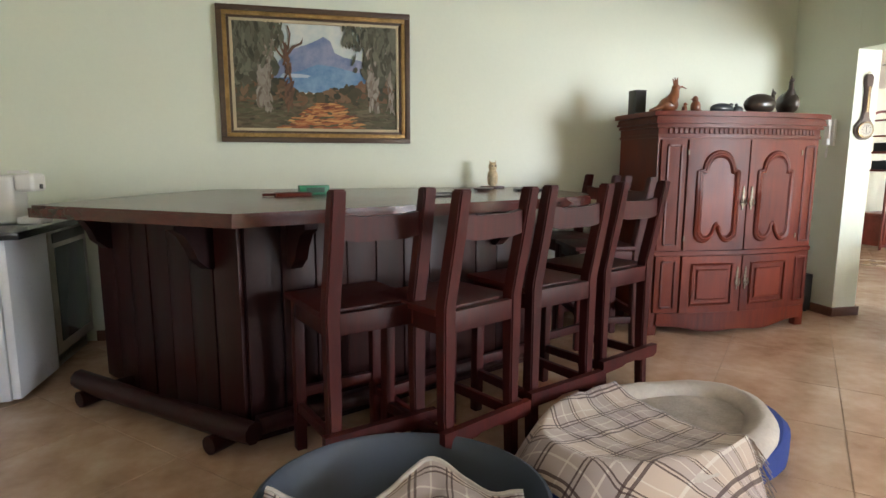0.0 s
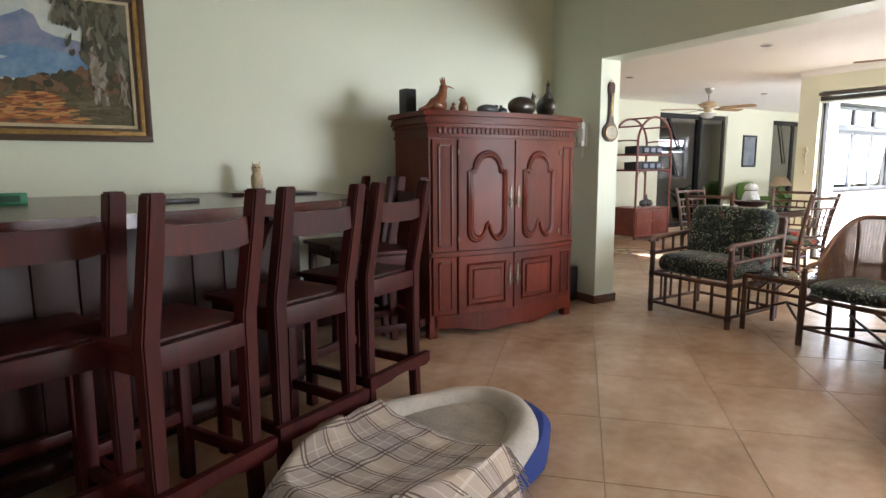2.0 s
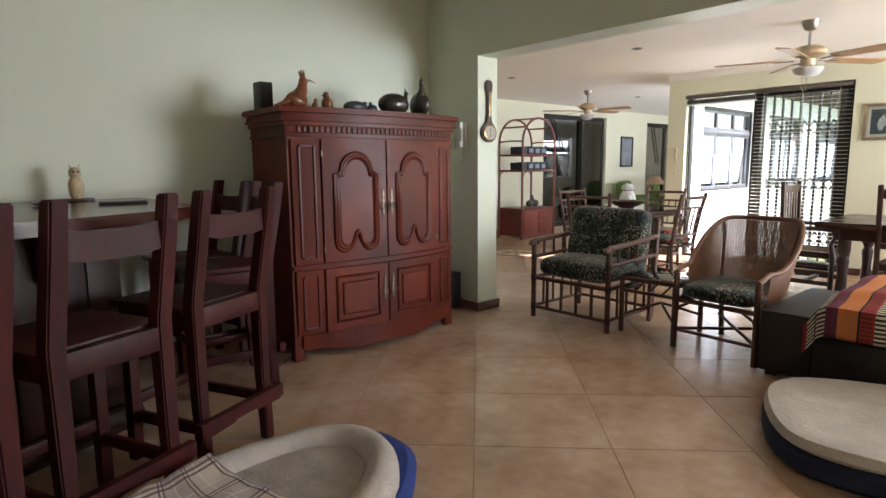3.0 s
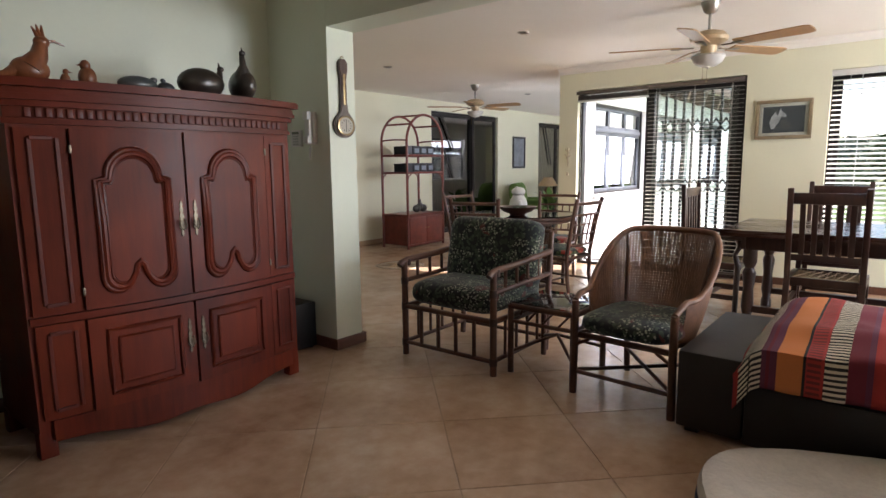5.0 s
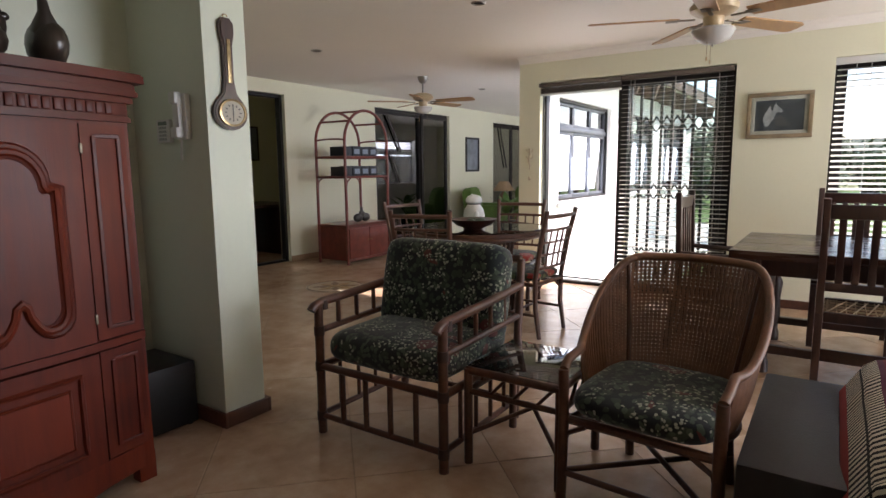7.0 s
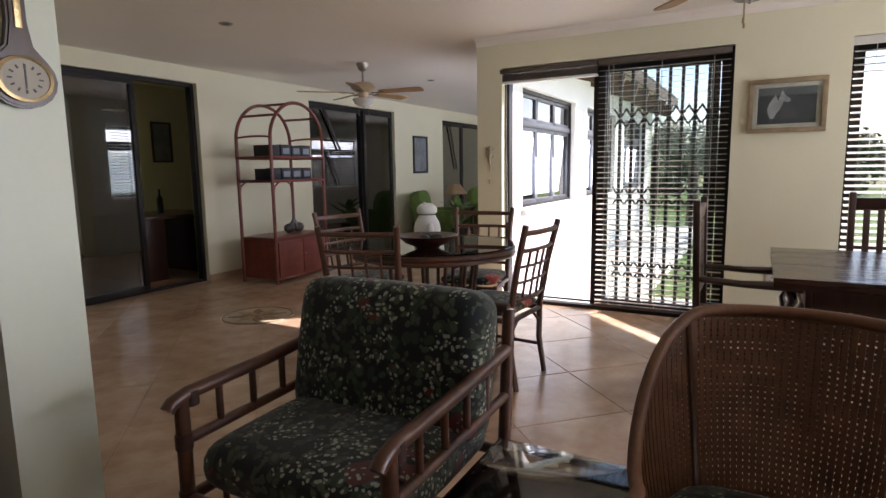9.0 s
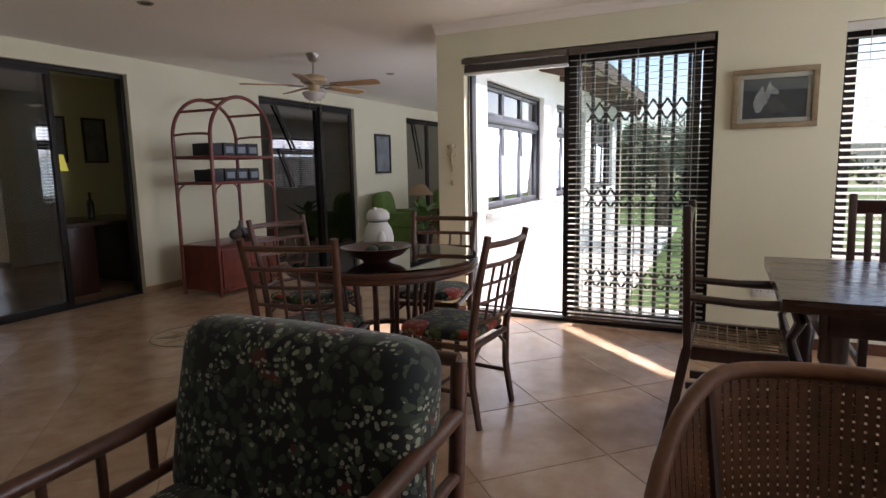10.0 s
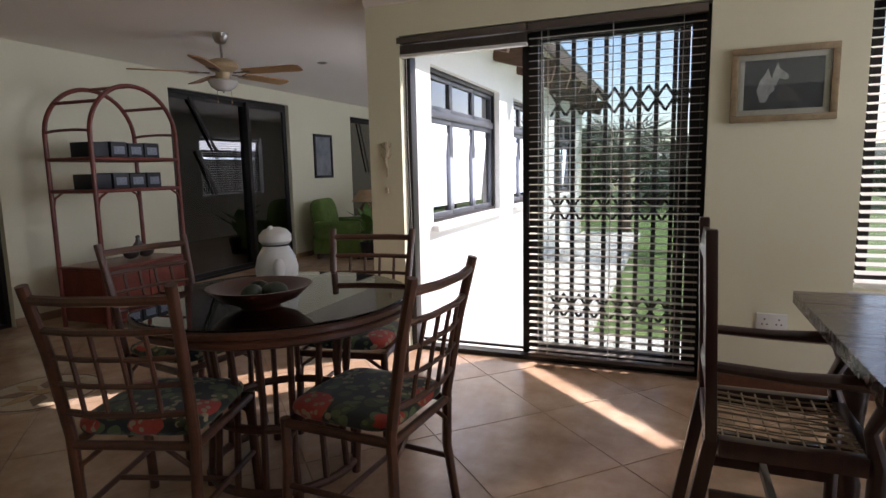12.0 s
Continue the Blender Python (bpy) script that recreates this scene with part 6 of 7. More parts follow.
def rattan_chair(at):
    c = thing("rattan_dining_chair", "dark rattan dining chair with grid back and tropical cushion", "chair", at, "chairs round the glass table")
    w, f, b = 0.215, 0.22, -0.20
    for s in (-1, 1):
        part("back_post", tube(BM(), [(s * w * 0.92, b - 0.035, 0), (s * w * 0.92, b, 0.22), (s * w * 0.96, b, 0.43), (s * w, b - 0.05, 0.72), (s * w * 1.06, b - 0.105, 0.945)], 0.019, 9, radii=[0.016, 0.018, 0.019, 0.019, 0.018]), RATTAN, c)
        part("front_leg", tube(BM(), [(s * w * 1.02, f + 0.02, 0), (s * w, f, 0.25), (s * w, f, 0.42)], 0.018, 9), RATTAN, c)
        part("side_stretcher", rod(BM(), (s * w, f + 0.005, 0.17), (s * w * 0.93, b, 0.17), 0.011), RATTAN, c)
        part("seat_rail", rod(BM(), (s * w, f, 0.40), (s * w * 0.96, b, 0.40), 0.016), RATTAN, c)
        part("curved_brace", tube(BM(), [(s * w, f - 0.004, 0.24), (s * w * 0.93, f - 0.004, 0.34), (s * w * 0.6, f - 0.004, 0.39)], 0.009, 7), RATTAN, c)
        part("curved_brace", tube(BM(), [(s * w * 0.93, b, 0.22), (s * w * 0.86, b, 0.33), (s * w * 0.5, b, 0.39)], 0.009, 7), RATTAN, c)
    part("front_rail", rod(BM(), (-w, f, 0.40), (w, f, 0.40), 0.016), RATTAN, c)
    part("back_rail", rod(BM(), (-w * 0.96, b, 0.40), (w * 0.96, b, 0.40), 0.016), RATTAN, c)
    part("cross_stretcher", rod(BM(), (-w * 0.97, 0.01, 0.17), (w * 0.97, 0.01, 0.17), 0.010), RATTAN, c)

    def back_y(z):
        return b - 0.05 * max(0, z - 0.43) / 0.29 if z < 0.72 else b - 0.05 - 0.055 * (z - 0.72) / 0.225
    for z, r in ((0.52, 0.012), (0.62, 0.009), (0.71, 0.009), (0.80, 0.012), (0.90, 0.016)):
        y = back_y(z)
        k = 0.98 + 0.06 * (z - 0.5)
        part("back_slat", tube(BM(), [(-w * k, y, z), (-w * 0.4, y - 0.028, z), (w * 0.4, y - 0.028, z), (w * k, y, z)], r, 8), RATTAN, c)
    for x in (-0.125, -0.042, 0.042, 0.125):
        dy = -0.028 if abs(x) < 0.1 else -0.02
        part("back_spindle", tube(BM(), [(x, back_y(0.52) + dy, 0.52), (x, back_y(0.66) + dy, 0.66), (x, back_y(0.80) + dy, 0.80)], 0.008, 7), RATTAN, c)
    part("seat_cushion", pillow(BM(), (0.44, 0.43, 0.075), 0.35, seg=32, rings=12, lump=0.02), FLORAL_RED, c, "tropical floral seat cushion", at=pose(0, 0.015, 0.45), smooth=80)
    return c


k1 = rattan_chair(pose(7.26, 3.50, 0, 0, 0, -4))
for x, y, a in ((6.95, 4.16, -72), (7.58, 4.68, 172), (7.99, 3.99, 100)):
    copy_thing(k1, pose(x, y, 0, 0, 0, a))

# ---- dining table and slatted chairs ----
DX0, DX1, DY0, DY1 = 7.02, 8.11, 0.15, 2.055
dt = thing("dining_table", "heavy dark wooden dining table with a worn plank top", "table", pose(0, 0, 0))
n = 5
for k in range(n):
    a = DX0 + (DX1 - DX0) * k / n
    part("top_plank", box(BM(), a + 0.001, a + (DX1 - DX0) / n - 0.001, DY0, DY1, 0.705, 0.752 - 0.0006 * (k % 2), 0.0), DINING_TOP, dt, smooth=0)
part("apron", box(BM(), DX0 + 0.10, DX1 - 0.10, DY1 - 0.16, DY1 - 0.13, 0.60, 0.704, 0.004), DINING_WOOD, dt)
part("apron", box(BM(), DX0 + 0.10, DX0 + 0.13, DY0 + 0.13, DY1 - 0.165, 0.60, 0.704, 0.004), DINING_WOOD, dt)
part("apron", box(BM(), DX1 - 0.13, DX1 - 0.10, DY0 + 0.13, DY1 - 0.165, 0.60, 0.704, 0.004), DINING_WOOD, dt)
leg_profile = [(0.042, 0.0), (0.042, 0.06), (0.032, 0.09), (0.045, 0.16), (0.036, 0.30), (0.048, 0.42), (0.032, 0.46), (0.050, 0.50), (0.050, 0.704)]
for x in (DX0 + 0.15, DX1 - 0.15):
    for y in (DY0 + 0.16, DY1 - 0.19):
        part("turned_leg", lathe(BM(), leg_profile, 16, pose(x, y, 0)), DINING_WOOD, dt)
for x in (DX0 + 0.15, DX1 - 0.15):
    part("stretcher", box(BM(), x - 0.025, x + 0.025, DY0 + 0.16, DY1 - 0.19, 0.12, 0.17, 0.005), DINING_WOOD, dt)
THONG = plain("leather_thong", (0.42, 0.33, 0.22), 0.7, var=0.25, scale=30)


def slat_chair(at, arms, label, rake=0.085):
    c = thing("dining_chair", label, "chair", at, "chairs at the dining table")
    w, f, b, h = 0.215, 0.21, -0.20, 1.075

    def lean(z):
        return b - rake * max(0.0, z - 0.45) / 0.6
    for s in (-1, 1):
        bm = BM()
        bar(bm, (s * w, b - (0.03 if rake > 0.05 else 0.075), 0), (s * w, b, 0.45), 0.038, 0.042, 0.005)
        bar(bm, (s * w, b, 0.44), (s * w, lean(h), h), 0.036, 0.034, 0.006)
        part("back_post", bm, DINING_WOOD, c)
        if arms:
            bm = BM()
            tube(bm, [(s * w, f, 0.0), (s * w, f, 0.30), (s * w, f + 0.005, 0.44), (s * w, f - 0.02, 0.53), (s * w, f + 0.012, 0.60), (s * w, f - 0.01, 0.665)], 0.022, 9, radii=[0.020, 0.022, 0.026, 0.018, 0.024, 0.022])
            part("front_leg", bm, DINING_WOOD, c)
            part("arm", tube(BM(), [(s * w, lean(0.68), 0.675), (s * (w + 0.01), 0.0, 0.665), (s * (w + 0.012), f - 0.02, 0.668), (s * (w + 0.012), f + 0.05, 0.660)], 0.02, 9, radii=[0.017, 0.018, 0.024, 0.020]), DINING_WOOD, c)
        else:
            part("front_leg", bar(BM(), (s * w, f, 0), (s * w, f, 0.44), 0.038, 0.038, 0.005), DINING_WOOD, c)
        part("seat_rail", box(BM(), s * w - 0.019, s * w + 0.019, b + 0.02, f - 0.02, 0.405, 0.46, 0.005), DINING_WOOD, c)
        part("stretcher", box(BM(), s * w - 0.012, s * w + 0.012, b + 0.0, f - 0.015, 0.16, 0.20, 0.004), DINING_WOOD, c)
        part("stretcher", box(BM(), s * w - 0.012, s * w + 0.012, b + 0.0, f - 0.015, 0.26, 0.29, 0.004), DINING_WOOD, c)
    part("seat_rail", box(BM(), -w + 0.02, w - 0.02, f - 0.02, f + 0.018, 0.405, 0.46, 0.005), DINING_WOOD, c)
    part("seat_rail", box(BM(), -w + 0.02, w - 0.02, b - 0.015, b + 0.019, 0.405, 0.46, 0.005), DINING_WOOD, c)
    part("cross_stretcher", box(BM(), -w + 0.013, w - 0.013, -0.012, 0.012, 0.165, 0.20, 0.004), DINING_WOOD, c)
    for z, t in ((1.005, 0.075), (0.60, 0.045)):
        bm = BM()
        bar(bm, (-w + 0.018, lean(z), z), (w - 0.018, lean(z), z), t, 0.022, 0.004, (0, 1, -0.14))
        part("back_rail", bm, DINING_WOOD, c)
    for k in range(5):
        x = -w + 0.075 + k * (2 * w - 0.15) / 4
        bm = BM()
        bar(bm, (x, lean(0.60), 0.62), (x, lean(0.99), 0.975), 0.034, 0.012, 0.003)
        part("back_slat", bm, DINING_WOOD, c)
    bm = BM()
    for k in range(9):
        x = -w + 0.035 + k * (2 * w - 0.07) / 8
        tube(bm, [(x, b + 0.02, 0.452), (x, 0, 0.443 - 0.003 * (k % 2)), (x, f - 0.02, 0.452)], 0.0035, 5)
        y = b + 0.035 + k * (f - b - 0.07) / 8
        tube(bm, [(-w + 0.02, y, 0.452), (0, y, 0.446 - 0.003 * (k % 2)), (w - 0.02, y, 0.452)], 0.0035, 5)
    for k in range(6):
        tube(bm, [(-w + 0.03 + k * 0.06, b + 0.02, 0.455), (-w + 0.13 + k * 0.05, f - 0.02, 0.455)], 0.0033, 5)
    part("thong_seat", bm, THONG, c, "laced pale leather thong seat")["kind"] = "stuff"
    return c


slat_chair(pose(7.51, 2.185, 0, 0, 0, 180), True, "dark wooden carver chair with curved arms and laced seat", 0.02)
side = slat_chair(pose(7.13, 1.37, 0, 0, 0, -90), False, "dark wooden dining chair with slatted back and laced seat")
for x, y, a in ((8.10, 1.42, 90), (7.13, 0.62, -90), (8.10, 0.62, 90)):
    copy_thing(side, pose(x, y, 0, 0, 0, a))

# ---- pictures, socket ----
hp = thing("horse_picture", "gilt-framed print of two white horses", "picture", pose(WX, 1.995, 1.668, 0, 0, -90))
HW, HH = 0.247, 0.192
moulding(hp, "outer_frame", HW, HH, 0.034, -0.028, 0.0, plain("pale_gold_frame", (0.33, 0.25, 0.155), 0.4, metal=0.3, var=0.3, scale=20))
moulding(hp, "mount", HW - 0.034, HH - 0.034, 0.030, -0.016, 0.0, plain("cream_mount", (0.74, 0.66, 0.53), 0.8))
dark = plain("dark_print", (0.085, 0.085, 0.092), 0.6, var=0.5, scale=9)
part("print", box(BM(), -HW + 0.062, HW - 0.062, -0.011, -0.002, -HH + 0.062, HH - 0.062), dark, hp)
pale = plain("pale_print", (0.60, 0.57, 0.53), 0.6, var=0.35, scale=25)
for name, o in (("horse_head", [(-0.11, -0.09), (-0.13, -0.03), (-0.115, 0.02), (-0.09, 0.055), (-0.075, 0.085), (-0.065, 0.05), (-0.045, 0.01), (-0.04, -0.03), (-0.065, -0.05), (-0.08, -0.09)]),
                ("horse_head", [(-0.06, 0.02), (-0.045, 0.075), (-0.03, 0.11), (-0.018, 0.08), (0.02, 0.05), (0.028, 0.03), (0.01, 0.02), (-0.02, 0.03), (-0.035, -0.01)]),
                ("mane", [(-0.02, -0.09), (-0.03, -0.03), (0.0, 0.0), (0.05, -0.03), (0.09, -0.09)])):
    prism_bm = prism(BM(), [(x * 0.95, z * 1.0) for x, z in o], 0.0, 0.001 if name != "mane" else 0.0006, pose(0, -0.0112, 0, 90, 0, 0))
    part(name, prism_bm, pale if name != "mane" else plain("grey_print", (0.16, 0.14, 0.13), 0.6, var=0.4, scale=25), hp, smooth=0)
glz = part("glazing", box(BM(), -HW + 0.03, HW - 0.03, -0.020, -0.0185, -HH + 0.03, HH - 0.03), GLASS, hp, smooth=0)
glz.visible_shadow = False
sp2 = thing("small_picture", "small dark-framed grey print on the wall", "picture", pose(13.42, NY, 1.52))
moulding(sp2, "outer_frame", 0.255, 0.34, 0.04, -0.025, 0.0, BLACK_PLASTIC)
part("print", box(BM(), -0.216, 0.216, -0.010, -0.001, -0.301, 0.301), plain("grey_blue_print", (0.20, 0.22, 0.25), 0.5, var=0.5, scale=5), sp2)
so = thing("wall_socket", "white double wall socket", "socket", pose(WX, 1.985, 0.385, 0, 0, -90))
part("plate", box(BM(), -0.075, 0.075, -0.010, 0.0, -0.05, 0.05, 0.003), WHITE_PLASTIC, so)
for x in (-0.035, 0.035):
    for dx, dz in ((0, 0.018), (-0.012, -0.01), (0.012, -0.01)):
        part("pin_hole", box(BM(), x + dx - 0.004, x + dx + 0.004, -0.0106, -0.0101, dz - 0.004, dz + 0.004), BLACK_PLASTIC, so, smooth=0)
gk = thing("wall_plaque", "small pale wrought gecko ornament on the pier", "ornament", pose(WX, 4.33, 1.36, 0, 0, -90))
pal = plain("pale_iron", (0.55, 0.47, 0.33), 0.5, var=0.3, scale=30)
part("body", tube(BM(), [(0.0, -0.01, 0.09), (0.01, -0.012, 0.03), (-0.008, -0.012, -0.03), (0.006, -0.01, -0.09), (0.0, -0.008, -0.14)], 0.01, 7, radii=[0.014, 0.016, 0.013, 0.008, 0.004]), pal, gk)
for s in (-1, 1):
    for z in (0.05, -0.02):
        part("leg", tube(BM(), [(0.0, -0.008, z), (s * 0.03, -0.008, z + 0.012), (s * 0.04, -0.008, z + 0.035)], 0.005, 6), pal, gk)
kd = thing("wall_hook", "small pale hook under the gecko ornament", "hook", pose(WX, 4.33, 1.13, 0, 0, -90))
part("hook", box(BM(), -0.012, 0.012, -0.02, 0.0, -0.02, 0.02, 0.004), pal, kd)


# ---- ceiling fans and downlights ----
def ceiling_fan(at, turn):
    f = thing("ceiling_fan", "cream ceiling fan with five pale wooden blades and a lamp", "ceiling fan", at, "ceiling fans")
    part("canopy", lathe(BM(), [(0.02, -0.085), (0.045, -0.07), (0.065, -0.02), (0.068, 0.0)], 24), CHROME, f)
    part("rod", rod(BM(), (0, 0, -0.205), (0, 0, -0.08), 0.011), CHROME, f)
    part("motor", lathe(BM(), [(0.0, -0.20), (0.06, -0.203), (0.11, -0.22), (0.135, -0.25), (0.128, -0.275), (0.09, -0.30), (0.058, -0.31), (0.052, -0.37), (0, -0.37)], 28), FAN_CREAM, f)
    part("lamp_bowl", lathe(BM(), [(0.06, -0.372), (0.112, -0.375), (0.120, -0.385), (0.098, -0.428), (0.055, -0.455), (0, -0.462)], 28), FROSTED, f, "frosted glass lamp bowl")
    part("finial", ball(BM(), (0, 0, -0.466), 0.009, 8, 6), CHROME, f)
    for k in range(5):
        m = pose(0, 0, 0, 0, 0, turn + 72 * k)
        bm = BM()
        box(bm, 0.10, 0.24, -0.012, 0.012, -0.323, -0.315, 0.003, m)
        box(bm, 0.19, 0.26, -0.04, 0.04, -0.321, -0.316, 0.002, m)
        part("blade_arm", bm, TARNISHED, f)
        tilt = m @ pose(0, 0, -0.312, -11, 0, 0)
        o = [(0.20, -0.052), (0.66, -0.066), (0.70, -0.05), (0.708, 0.0), (0.70, 0.05), (0.66, 0.066), (0.20, 0.052)]
        part("blade", prism(BM(), o, -0.004, 0.004, tilt), LIGHT_WOOD, f)
    for x in (-0.05, 0.06):
        part("pull_chain", tube(BM(), [(x, 0.02, -0.36), (x, 0.02, -0.54)], 0.0018, 5), BRASS, f)
        part("chain_bob", rod(BM(), (x, 0.02, -0.56), (x, 0.02, -0.54), 0.005), BRASS, f)
    return f


cf = ceiling_fan(pose(7.05, 2.21, CEIL), -33)
copy_thing(cf, pose(9.43, 6.02, CEIL, 0, 0, -48))
for x, y in ((6.98, 3.75), (7.46, 5.88), (10.9, 6.0)):
    d = thing("downlight", "small round recessed ceiling downlight", "downlight", pose(x, y, CEIL), "downlights")
    part("trim", lathe(BM(), [(0.032, -0.002), (0.045, -0.008), (0.055, -0.002), (0.055, 0.0), (0.032, 0.0)], 20), CHROME, d)
    part("reflector", lathe(BM(), [(0.0, -0.003), (0.032, -0.003), (0.032, -0.001), (0, -0.001)], 20), BLACK_PLASTIC, d)

# ---- rattan shelf against the north wall ----
SH = pose(8.78, 6.80, 0, 0, 0, 2)
SW, SD = 0.88, 0.50
sh = thing("rattan_shelf", "tall red rattan shelf unit with arched top and low cabinet", "shelf", SH)
for x in (0.0, SW):
    for y in (0.0, SD):
        part("post", rod(BM(), (x, y, 0.0), (x, y, 1.62), 0.019, seg=10), RATTAN_RED, sh)
for y in (0.0, SD):
    part("arch", tube(BM(), arc((SW / 2, y, 1.60), SW / 2, 0, 180, 24, ry=0.42), 0.019, 9), RATTAN_RED, sh)
for x in (0.0, SW):
    part("arch", tube(BM(), arc((x, SD / 2, 1.62), SD / 2, 0, 180, 14, u=(0, 1, 0), ry=0.02), 0.012, 7), RATTAN_RED, sh)
for a in (40, 90, 140):
    x, z = SW / 2 + SW / 2 * math.cos(radians(a)), 1.60 + 0.42 * math.sin(radians(a))
    part("cross_rod", rod(BM(), (x, 0, z), (x, SD, z), 0.014), RATTAN_RED, sh)
for z in (1.16, 1.42):
    part("shelf_board", box(BM(), 0.0, SW, 0.0, SD, z - 0.012, z, 0.003), RATTAN_RED, sh)
    for y in (0.0, SD):
        part("rail", rod(BM(), (0, y, z - 0.012), (SW, y, z - 0.012), 0.016), RATTAN_RED, sh)
    for x in (0.0, SW):
        part("rail", rod(BM(), (x, 0, z - 0.012), (x, SD, z - 0.012), 0.016), RATTAN_RED, sh)
for y in (0.0, SD):
    for s, x in ((1, 0.0), (-1, SW)):
        part("corner_brace", tube(BM(), [(x, y, 0.98), (x + s * 0.03, y, 1.09), (x + s * 0.10, y, 1.135)], 0.010, 7), RATTAN_RED, sh)
body = part("cabinet_body", box(BM(), 0.005, SW - 0.005, 0.006, SD, 0.05, 0.52, 0.006), RATTAN_RED, sh)
for k in range(2):
    a = 0.03 + k * (SW - 0.06) / 2
    d = part("cabinet_door", box(BM(), a + 0.004, a + (SW - 0.06) / 2 - 0.004, -0.012, 0.005, 0.08, 0.47, 0.004), RATTAN_RED, sh)
    part("knob", ball(BM(), (SW / 2 + (-0.03 if k == 0 else 0.03), -0.018, 0.30), 0.009, 8, 6), BRASS, d)
part("rail", rod(BM(), (0, 0, 0.51), (SW, 0, 0.51), 0.016), RATTAN_RED, sh)
part("rail", rod(BM(), (0, 0, 0.51), (0, SD, 0.51), 0.016), RATTAN_RED, sh)
part("rail", rod(BM(), (0, 0, 0.05), (SW, 0, 0.05), 0.016), RATTAN_RED, sh)
BOXCARD = plain("black_card", (0.012, 0.014, 0.020), 0.35, var=0.3, scale=20)
PRINT = plain("pale_blue_print", (0.22, 0.26, 0.32), 0.5, var=0.5, scale=60)
rng = random.Random(3)
for row, z in ((0, 1.161), (1, 1.421)):
    for k in range(4):
        w = 0.155
        b = thing("gift_box", "black printed carton on the rattan shelf", "box", SH @ pose(0.14 + k * 0.175 + rng.uniform(-0.005, 0.005), 0.17, z, 0, 0, rng.uniform(-3, 3)), "cartons on the shelf")
        part("carton", box(BM(), -w / 2, w / 2, -0.10, 0.14, 0, 0.125 + 0.008 * (k % 2), 0.003), BOXCARD, b)
        if k != 0:
            part("printed_label", box(BM(), -w / 2 + 0.025, w / 2 - 0.025, -0.1025, -0.1005, 0.03, 0.095), PRINT, b, smooth=0)
for x, s in ((0.48, 1), (0.64, -1)):
    b = BM()
    ball(b, (0, 0, 0.06), (0.085, 0.05, 0.06))
    tube(b, [(0.04 * s, 0, 0.09), (0.07 * s, 0, 0.15), (0.075 * s, 0, 0.19)], 0.02, 8, radii=[0.035, 0.016, 0.011])
    ball(b, (0.082 * s, 0, 0.195), (0.022, 0.014, 0.014))
    solid("dark_bird_carving", b, EBONY, "dark carved bird on the rattan cabinet", "carved bird", SH @ pose(x, 0.22, 0.5215, 0, 0, 0), group="carved birds on the shelf")

# mosaic medallion let into the floor
md = thing("floor_medallion", "round pale mosaic medallion let into the tiled floor", "floor inlay", pose(7.67, 5.95, 0.0005), kind="structure")
ST1, ST2, ST3 = plain("pale_stone", (0.52, 0.42, 0.30), 0.4, var=0.2, scale=20), plain("brown_stone", (0.22, 0.13, 0.08), 0.4, var=0.3, scale=20), plain("ochre_stone", (0.42, 0.27, 0.13), 0.4, var=0.2, scale=20)
part("ground", prism(BM(), oval(0.31, 0.31, 40), 0.0, 0.003), ST1, md)
for k in range(8):
    a = 45 * k
    part("petal", prism(BM(), [(0.05, 0.0), (0.13, 0.045), (0.25, 0.0), (0.13, -0.045)], 0.0032, 0.0062, pose(0, 0, 0, 0, 0, a)), ST2 if k % 2 else ST3, md)
part("centre", prism(BM(), oval(0.05, 0.05, 20), 0.0032, 0.007), ST3, md)
part("ring", tube(BM(), [(x, y, 0.002) for x, y in oval(0.295, 0.295, 40)], 0.006, 6, closed=True), ST2, md)

# ---- the far sitting corner ----
GREEN = plain("green_upholstery", (0.10, 0.17, 0.035), 0.9, var=0.3, scale=8, relief=0.4)


def easy_chair(at):
    c = thing("green_armchair", "green upholstered armchair in the far corner", "armchair", at, "green chairs")
    part("base", box(BM(), -0.38, 0.38, -0.36, 0.36, 0.08, 0.36, 0.03), GREEN, c)
    part("seat_cushion", pillow(BM(), (0.56, 0.60, 0.16), 0.3), GREEN, c, at=pose(0, -0.03, 0.43))
    part("back", pillow(BM(), (0.74, 0.22, 0.56), 0.3), GREEN, c, at=pose(0, 0.28, 0.60, -10, 0, 0))
    for s in (-1, 1):
        part("arm", box(BM(), s * 0.38 - 0.07, s * 0.38 + 0.07, -0.36, 0.32, 0.30, 0.56, 0.05, segments=3), GREEN, c)
        for y in (-0.3, 0.3):
            part("foot", rod(BM(), (s * 0.32, y, 0), (s * 0.32, y, 0.085), 0.022), DINING_WOOD, c)
    return c


g1 = easy_chair(pose(13.05, 7.15, 0, 0, 0, 15))
copy_thing(g1, pose(14.9, 6.9, 0, 0, 0, -25))
et = thing("end_table", "dark wooden end table between the green chairs", "side table", pose(13.85, 7.2, 0))
part("top", box(BM(), -0.28, 0.28, -0.28, 0.28, 0.50, 0.535, 0.006), DINING_WOOD, et)
for x in (-0.24, 0.24):
    for y in (-0.24, 0.24):
        part("leg", box(BM(), x - 0.02, x + 0.02, y - 0.02, y + 0.02, 0, 0.50, 0.004), DINING_WOOD, et)
part("shelf", box(BM(), -0.24, 0.24, -0.24, 0.24, 0.15, 0.17), DINING_WOOD, et)
lp = thing("table_lamp", "table lamp with a brown cone shade and round pot base", "lamp", pose(13.85, 7.2, 0.5355))
part("base", lathe(BM(), [(0, 0), (0.07, 0), (0.10, 0.05), (0.11, 0.11), (0.08, 0.18), (0.035, 0.22), (0.02, 0.26), (0, 0.26)], 20), plain("brown_pottery", (0.16, 0.09, 0.05), 0.5, var=0.3, scale=12), lp)
